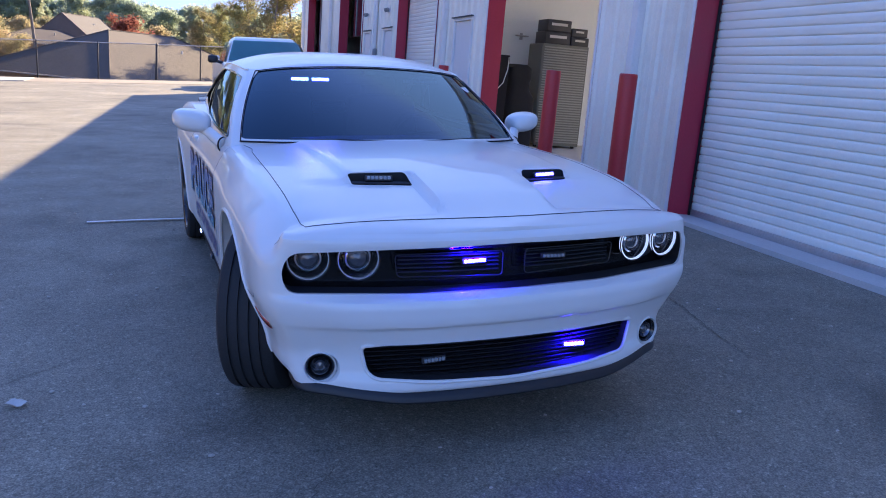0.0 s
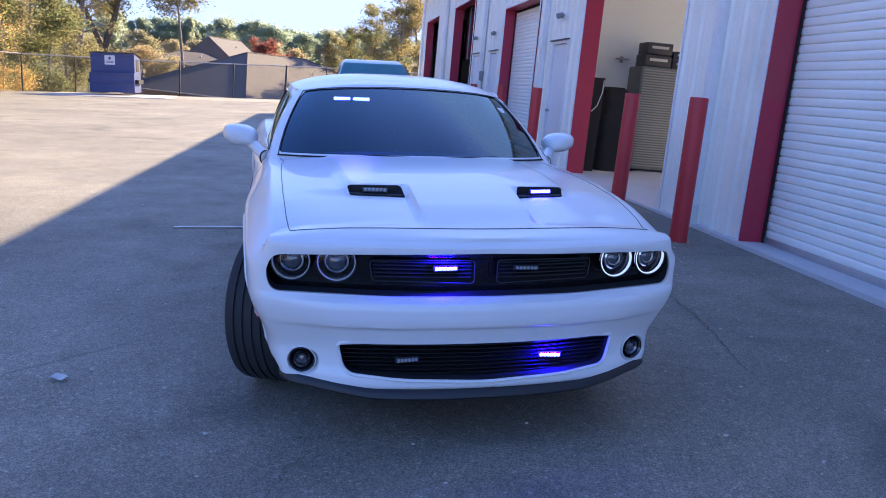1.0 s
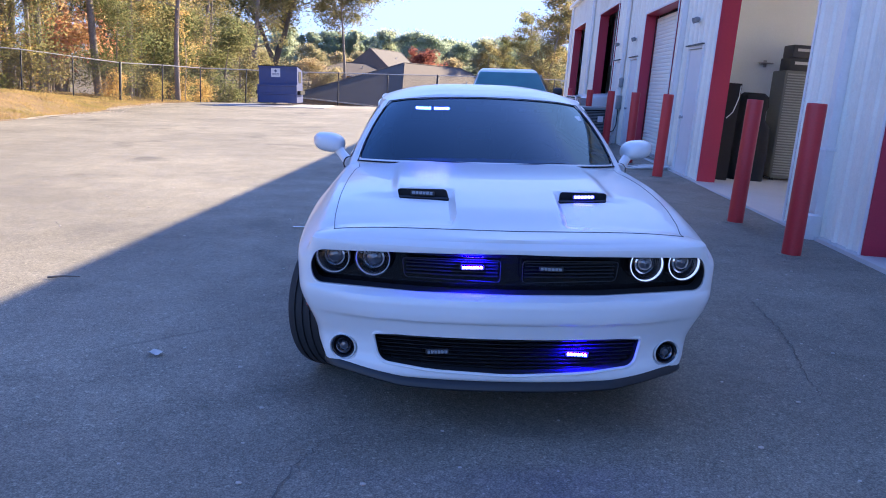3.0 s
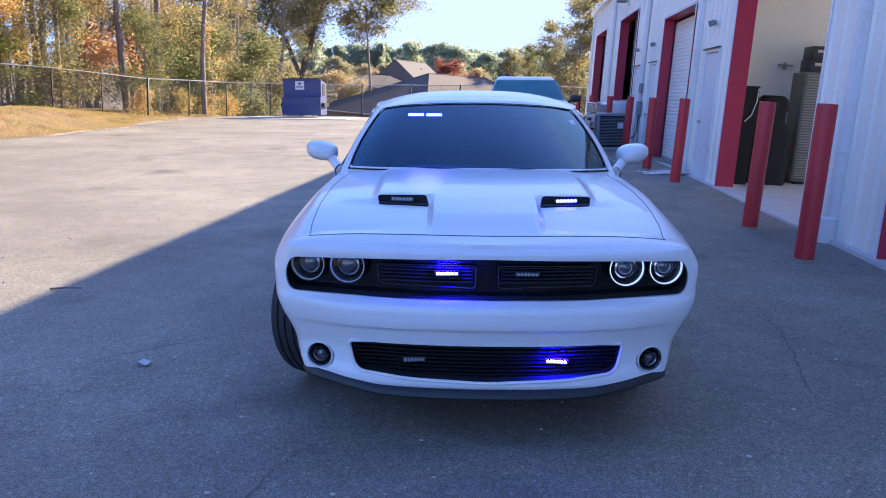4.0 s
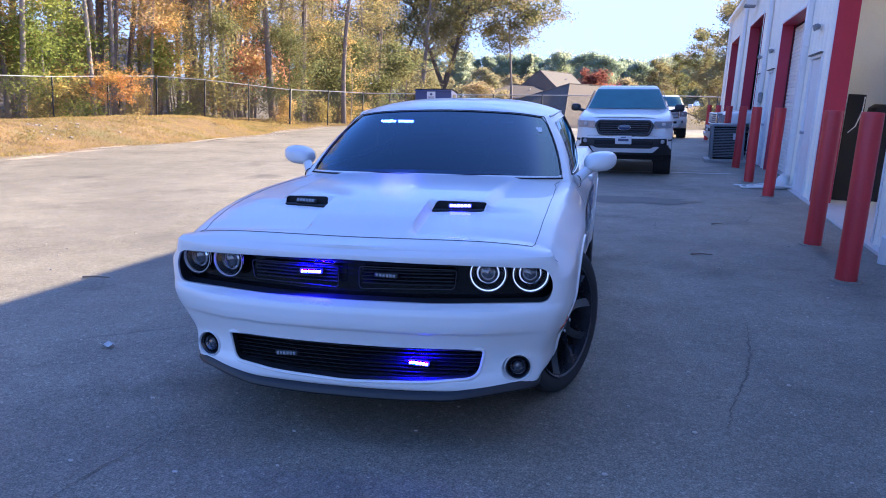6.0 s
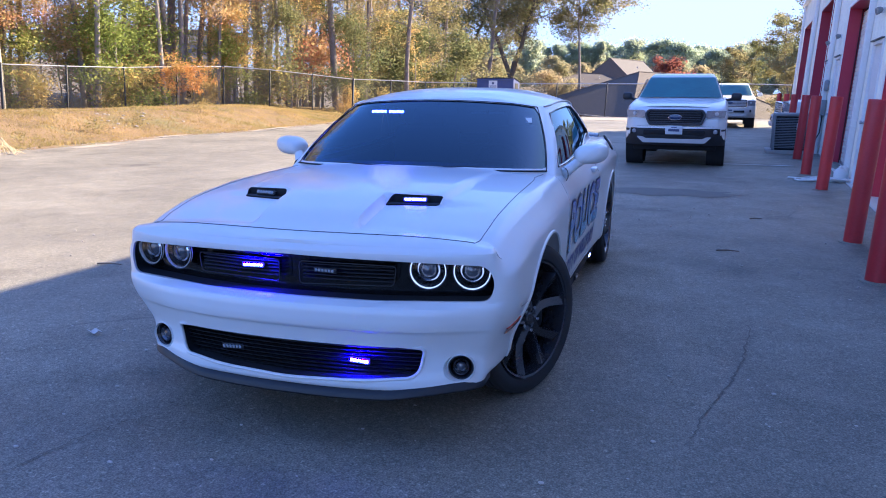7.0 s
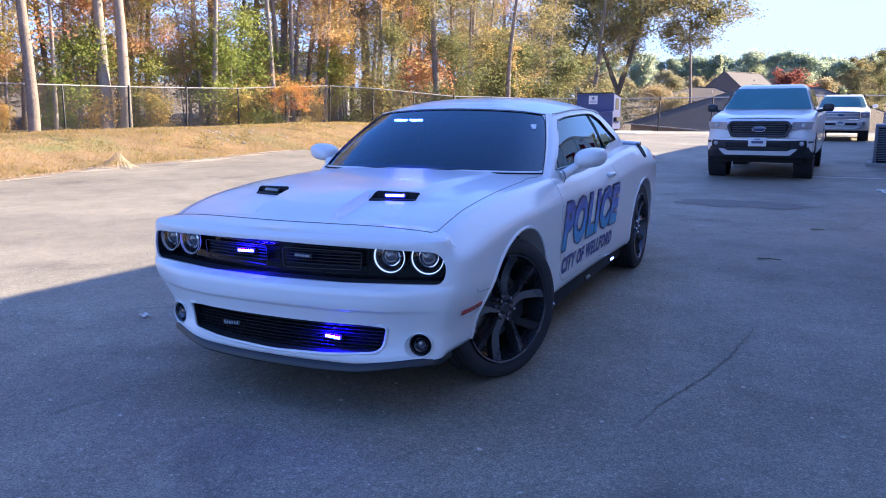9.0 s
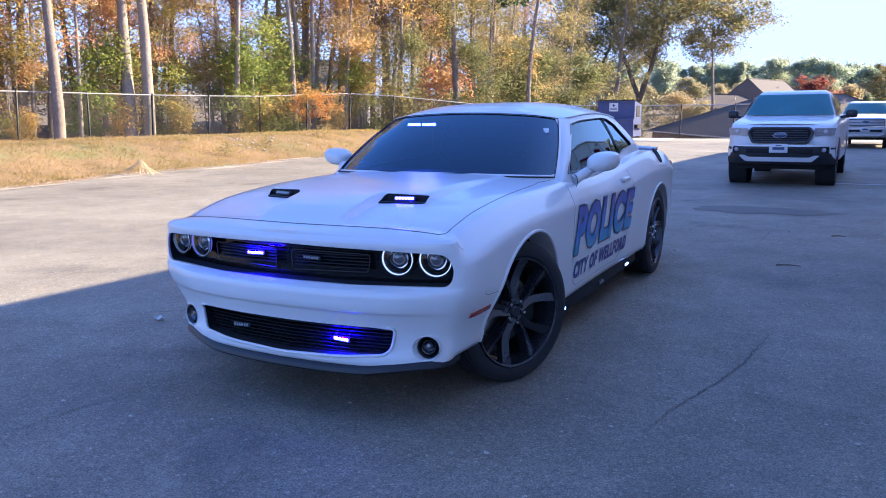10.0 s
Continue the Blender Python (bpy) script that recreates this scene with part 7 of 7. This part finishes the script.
plant(broadleaf("tree", "rusty hardwood deep in the woods", 8.0, 0.20, 0.06, 2.8, 5500, 0.12, LEAF_RUST, BARK, 15, clump=1.3), along(-6, 44, 4, 14.0, 28), G)
plant(broadleaf("shrub", "tangled brown thicket under the trees", 3.6, 0.04, 0.04, 2.2, 3600, 0.12, LEAF_RUST, BARK, 35, category="shrub", clump=1.1), along(-2, 46, 16, 8.0, 22, 0.8, 1.3), "thickets in the woods")
plant(broadleaf("shrub", "low weedy shrub at the foot of the fence", 2.0, 0.03, 0.05, 0.9, 2600, 0.065, LEAF_MIX, BARK, 7, category="shrub", clump=0.6), along(2, 48, 16, 0.3, 2.5, 0.6, 1.3), "shrubs along the fence")
plant(broadleaf("tree", "slim straight trunk with thin high yellow leaves", 16.0, 0.15, 0.45, 1.7, 4200, 0.08, LEAF_MIX, BARK, 17, clump=0.8), along(2, 40, 14, 1.0, 12), G)
plant(broadleaf("tree", "slim dark trunk with a thin olive crown", 16.0, 0.15, 0.25, 1.9, 6800, 0.07, LEAF_OLIVE, BARK, 19, clump=0.8), along(37, 68, 20, 1.5, 15), G)
plant(broadleaf("tree", "slim grey trunk with thin high rusty leaves", 15.0, 0.12, 0.42, 1.6, 3600, 0.08, LEAF_RUST, PALE_BARK, 18, clump=0.8), along(2, 42, 14, 1.0, 13), G)
plant(broadleaf("sapling", "thin bare-stemmed sapling with few leaves", 7.0, 0.045, 0.35, 0.9, 900, 0.065, LEAF_MIX, PALE_BARK, 36, category="tree", clump=0.5), along(3, 58, 26, 0.8, 9), "saplings in the woods")
plant(broadleaf("tree", "leaning hardwood with olive and rusty leaves", 14.0, 0.20, 0.22, 2.6, 6500, 0.085, LEAF_RUST, BARK, 53), along(3, 19, 6, 2.0, 12), G)
plant(broadleaf("tree", "young tree with yellow-green leaves close behind the fence", 4.2, 0.04, 0.06, 1.3, 3400, 0.075, LEAF_LIME, BARK, 61, clump=0.75), along(14, 34, 7, 0.5, 3.0, 0.7, 1.2), "young trees along the fence")
plant(broadleaf("tree", "tangled young tree with rust and yellow leaves", 6.5, 0.06, 0.08, 1.7, 5200, 0.075, LEAF_RUST, PALE_BARK, 62, clump=0.9), along(16, 38, 5, 1.5, 6.0, 0.7, 1.0), "young rusty trees along the fence")
plant(broadleaf("tree", "dense dark hardwood at the edge of the woods", 13.0, 0.20, 0.35, 2.4, 12000, 0.08, LEAF_OAK, BARK, 64), [(-27.8, 14.2, 1.0), (-29.5, 17.0, 1.1)], G)
# pair of pale trunks close behind the fence
dbl = broadleaf("tree", "pale leaning tree of a pair behind the fence", 17.0, 0.29, 0.38, 2.8, 7000, 0.075, LEAF_RUST, PALE_BARK, 8, lean=-0.07)
dbl.matrix_basis = on_ground(-25.6, 21.7, 0)
d2 = broadleaf("tree", "pale straight-trunked tree of a pair behind the fence", 17.0, 0.28, 0.36, 2.8, 7000, 0.075, LEAF_MIX, PALE_BARK, 9, lean=0.02)
d2.matrix_basis = on_ground(-25.15, 22.3, 0)
for x, y, r_, sd in ((-25.3, 17.9, 0.24, 41), (-22.5, 38.8, 0.24, 42), (-22.8, 63.1, 0.34, 43), (-23.6, 31.4, 0.17, 44), (-18.3, 75.0, 0.36, 45)):
    tk = broadleaf("tree", "straight brown trunk with a high thin crown", 17.0, r_, 0.36, 2.6, 7000, 0.085, LEAF_RUST if sd in (41, 43) else LEAF_OAK if sd == 45 else LEAF_MIX, BARK, sd)
    tk.matrix_basis = on_ground(x, y, sd * 50)
plant(broadleaf("tree", "bushy young tree with bright yellow-green leaves", 5.6, 0.06, 0.10, 1.5, 3600, 0.085, LEAF_LIME, PALE_BARK, 52, clump=0.8), [(-23.2, 27.3, 1.0), (-24.6, 28.6, 1.1), (-22.6, 33.5, 0.8), (-27.5, 20.5, 0.7)], "yellow-green young trees")
# orange maple bough by the fence
mp = broadleaf("tree", "small maple with drooping orange leaves at the fence", 3.0, 0.05, 0.40, 1.9, 3400, 0.07, LEAF_ORANGE, BARK, 10, clump=0.55)
mp.matrix_basis = on_ground(-21.3, 28.9, 30, 0.68)
# spreading oak beyond the dumpster
oak = broadleaf("tree", "spreading forked oak with thinning dark green leaves", 25.0, 0.40, 0.22, 6.6, 48000, 0.165, LEAF_OAK, OAK_BARK, 12, fork=3, clump=2.0, split=0.25)
oak.matrix_basis = on_ground(-17.7, 85.3, 40)
o2 = broadleaf("tree", "broad oak with olive leaves beside the larger one", 22.0, 0.30, 0.22, 6.0, 32000, 0.165, LEAF_OAK, OAK_BARK, 37, fork=2, clump=2.0, split=0.25)
o2.matrix_basis = on_ground(-24.5, 84.0, 10)
slim = broadleaf("tree", "slim pale tree with a high airy crown", 18.0, 0.22, 0.55, 6.2, 17000, 0.16, LEAF_OAK, PALE_BARK, 13, clump=1.4)
slim.matrix_basis = on_ground(-10.2, 88.5, 0)
plant(broadleaf("tree", "bushy golden tree below the oak", 8.0, 0.12, 0.10, 2.6, 9000, 0.12, LEAF_HAZED_MIX, BARK, 16, clump=1.1), [(-15.0, 92, 0.85), (-19.5, 90, 0.9), (-12.5, 93, 0.75)], "golden trees below the oak")
plant(broadleaf("tree", "bushy olive tree behind the dumpster", 7.0, 0.10, 0.08, 2.2, 9000, 0.10, LEAF_OAK, BARK, 38, clump=1.0), [(-14.5, 51, 1.0), (-17.5, 49, 1.1), (-20.0, 56, 1.25), (-16, 62, 1.2), (-22, 68, 1.4), (-27, 75, 1.5)], "trees behind the dumpster")

# distant woods, pines and hardwoods with the haze painted into their leaf colours
F = "distant woods"
spots_ = [(x + rng.uniform(-2, 2), 246 + rng.uniform(-10, 30), rng.uniform(0.70, 0.98)) for x in np.arange(-75, 75, 2.8)]
plant(pine("tree", "distant pine on the skyline in haze-paled green", 15.0, 0.22, 21, 9000, 0.10, 3.4, HAZED_GREEN, 0.30), spots_, F)
spots_ = [(x + rng.uniform(-2, 2), 236 + rng.uniform(-10, 30), rng.uniform(0.98, 1.2)) for x in np.arange(-75, 80, 4.2)]
plant(broadleaf("tree", "distant green hardwood on the skyline", 12.0, 0.2, 0.05, 4.2, 13000, 0.29, HAZED_GREEN, BARK, 22, clump=1.5), spots_, F)
spots_ = [(x + rng.uniform(-4, 4), 175 + rng.uniform(-14, 24), rng.uniform(0.6, 0.85)) for x in np.arange(-50, 62, 7.0)]
plant(broadleaf("tree", "distant yellowing hardwood below the skyline", 10.0, 0.2, 0.05, 4.2, 10000, 0.27, LEAF_HAZED_MIX, BARK, 23, clump=1.4), spots_, F)
red = broadleaf("tree", "distant red maple among green trees", 9.0, 0.16, 0.10, 3.4, 4600, 0.32, LEAF_RED, BARK, 24, clump=1.3)
red.matrix_basis = on_ground(-2.2, 147, 0, 0.92)
plant(broadleaf("tree", "airy dark tree beyond the building", 15.0, 0.22, 0.15, 3.0, 13000, 0.13, LEAF_OAK, BARK, 25, clump=0.9), [(10.8, 76, 1.0), (15.5, 80, 1.05), (6.9, 86, 0.62), (20, 70, 1.0), (13, 92, 0.9), (8.5, 95, 0.7)], "trees beyond the building")

# ---- grass, weeds and litter ----
rg = np.random.RandomState(3)
n = 84000
gy = rg.uniform(-2, 41, n)
gx = np.array([grass_edge(y) for y in gy]) - 0.02 - np.abs(rg.normal(0, 4.2, n))
thick = np.array([noise.noise((x * 0.5, y * 0.5, 7)) for x, y in zip(gx, gy)])
keep = thick > -0.55
gx, gy, thick = gx[keep], gy[keep], thick[keep]
verts, faces = [], []
for i in range(len(gx)):
    x, y = gx[i], gy[i]
    z = ground_z(x, y)
    hgt = rg.uniform(0.02, 0.06) * (1.0 + 1.4 * max(0, thick[i]))
    a = rg.uniform(0, 6.28)
    lx, ly = rg.normal(0, 0.05, 2)
    dx, dy = 0.012 * math.cos(a), 0.012 * math.sin(a)
    k = len(verts)
    verts += [(x - dx, y - dy, z - 0.01), (x + dx, y + dy, z - 0.01), (x + lx, y + ly, z + hgt)]
    faces.append((k, k + 1, k + 2))
me = bpy.data.meshes.new("grass")
me.from_pydata(verts, [], faces)
me.materials.append(GRASS_BLADE)
tagged(new("grass", me), "dry yellow mown grass on the bank", "grass", kind="stuff")

plant(broadleaf("weed", "dry brown weed clump on the bank", 0.7, 0.012, 0.05, 0.35, 420, 0.035, GRASS_BLADE, TWIG, 31, category="weed", clump=0.25),
      [(-14.6, 15.5, 1.0), (-15.5, 22.0, 1.2), (-14.9, 27.0, 0.9), (-16.0, 12.0, 0.7), (-14.8, 32.0, 1.1), (-15.2, 18.3, 0.8)], "weeds on the bank")

# heap of pale dead stalks at the edge of the asphalt
heap = base("stalk_heap", Matrix.Translation((-12.75, 10.6, ground_z(-13.3, 10.6) + 0.02)), "tent-shaped heap of dead pale stalks at the grass edge", "debris")
rg2 = random.Random(8)
bm = bmesh.new()
for k in range(34):
    a = rg2.uniform(0, 6.28)
    r_ = rg2.uniform(0.4, 0.95)
    tube(bm, [(r_ * 1.1 * math.cos(a), r_ * 0.6 * math.sin(a), 0.0), (0.25 * math.cos(a), 0.12 * math.sin(a), 0.25), (0.05 * math.cos(a), 0.02, 0.38 + rg2.uniform(-0.05, 0.06))], 0.005, 4)
part("stalks", bm, STRAW, heap)
bm = bmesh.new()
ring_loft(bm, [[Vector((1.0 * f * math.cos(a), 0.55 * f * math.sin(a), 0.06 * (1 - f) + 0.015 * math.sin(5 * a))) for a in np.linspace(0, 6.28, 20)[:-1]] for f in (1.0, 0.6, 0.2)], True, True)
part("mat_of_straw", bm, STRAW, heap)

# pale rubble on the bank
bm = bmesh.new()
for k in range(24):
    x, y = -15.6 + rg2.gauss(0, 0.5), 18.6 + rg2.gauss(0, 0.9)
    r_ = rg2.uniform(0.025, 0.075)
    ret = bmesh.ops.create_icosphere(bm, subdivisions=1, radius=r_)
    for v in ret["verts"]:
        v.co = Vector((v.co.x * rg2.uniform(0.7, 1.3), v.co.y * rg2.uniform(0.7, 1.3), v.co.z * 0.6)) + Vector((x, y, ground_z(x, y) + r_ * 0.2))
tagged(part("rubble", bm, STONE, smooth=0), "scatter of pale broken stone on the bank", "rubble", kind="stuff")

# sand washed over the edge of the asphalt
SAND = mat("washed_sand", (0.35, 0.30, 0.22), 0.95, var=0.35, scale=3.0, fine=50, bump=0.004)
bm = bmesh.new()
for k in range(13):
    y = 4 + 33 * (k + rg2.random()) / 13
    x = grass_edge(y) + rg2.uniform(0.05, 0.9)
    rx, ry = rg2.uniform(0.08, 0.28), rg2.uniform(0.4, 1.3)
    loop = []
    for a in np.linspace(0, 2 * math.pi, 29)[:-1]:
        f = 1 + 0.6 * noise.noise((2.5 * math.cos(a) + k * 7, 2.5 * math.sin(a), k))
        loop.append(bm.verts.new(lot(x + rx * f * math.cos(a), y + ry * f * math.sin(a), 0.008)))
    bm.faces.new(loop)
tagged(part("sand_patches", bm, SAND), "pale sand washed over the edge of the asphalt", "sand", kind="stuff")

# litter on the asphalt
lt = base("paper_scrap", LOT @ Matrix.Translation((-1.75, 0.88, 0.008)), "crumpled pale paper scrap on the asphalt", "litter")
bm = bmesh.new()
ring_loft(bm, [[Vector((0.038 * u + 0.006 * math.sin(5 * v), 0.023 * v, 0.012 + 0.010 * math.sin(3 * u + 2 * v))) for u in np.linspace(-1, 1, 7)] for v in np.linspace(-1, 1, 5)], False)
part("paper", bm, LITTER, lt)
for x, y, a, ln in ((-2.93, 2.40, 10, 0.22), (1.95, 4.6, 4, 0.20), (2.35, 6.6, 12, 0.14), (-1.0, -1.0, 40, 0.10)):
    tw = base("twig", LOT @ Matrix.Translation((x, y, 0.012)) @ pose(0, 0, 0, 0, 0, a), "short dark twig lying on the asphalt", "twig", "twigs on the asphalt")
    part("stem", tubed([(-ln / 2, 0, 0), (0, 0.012, 0.004), (ln / 2, -0.006, 0)], [0.008, 0.007, 0.004], 5), TWIG, tw)
bm = bmesh.new()
for k in range(420):
    x, y = rg2.uniform(-4.5, 3.2), rg2.uniform(-2.2, 8.0)
    if x > wall_x(y) - 0.3:
        continue
    r_ = rg2.choice((0.003, 0.004, 0.006, 0.009))
    ret = bmesh.ops.create_icosphere(bm, subdivisions=1, radius=r_)
    o = lot(x, y, r_ * 0.5)
    for v in ret["verts"]:
        v.co = Vector((v.co.x * 1.5, v.co.y, v.co.z * 0.7)) + o
for k in range(1500):
    y = rg2.uniform(2.0, 38.0)
    x = grass_edge(y) + abs(rg2.gauss(0, 0.55)) - 0.05
    r_ = rg2.choice((0.006, 0.008, 0.010, 0.014))
    ret = bmesh.ops.create_icosphere(bm, subdivisions=1, radius=r_)
    o = lot(x, y, r_ * 0.4)
    for v in ret["verts"]:
        v.co = Vector((v.co.x * 1.4, v.co.y, v.co.z * 0.7)) + o
tagged(part("gravel_chips", bm, STONE, smooth=0), "scattered pale gravel chips on the asphalt", "gravel", kind="stuff")
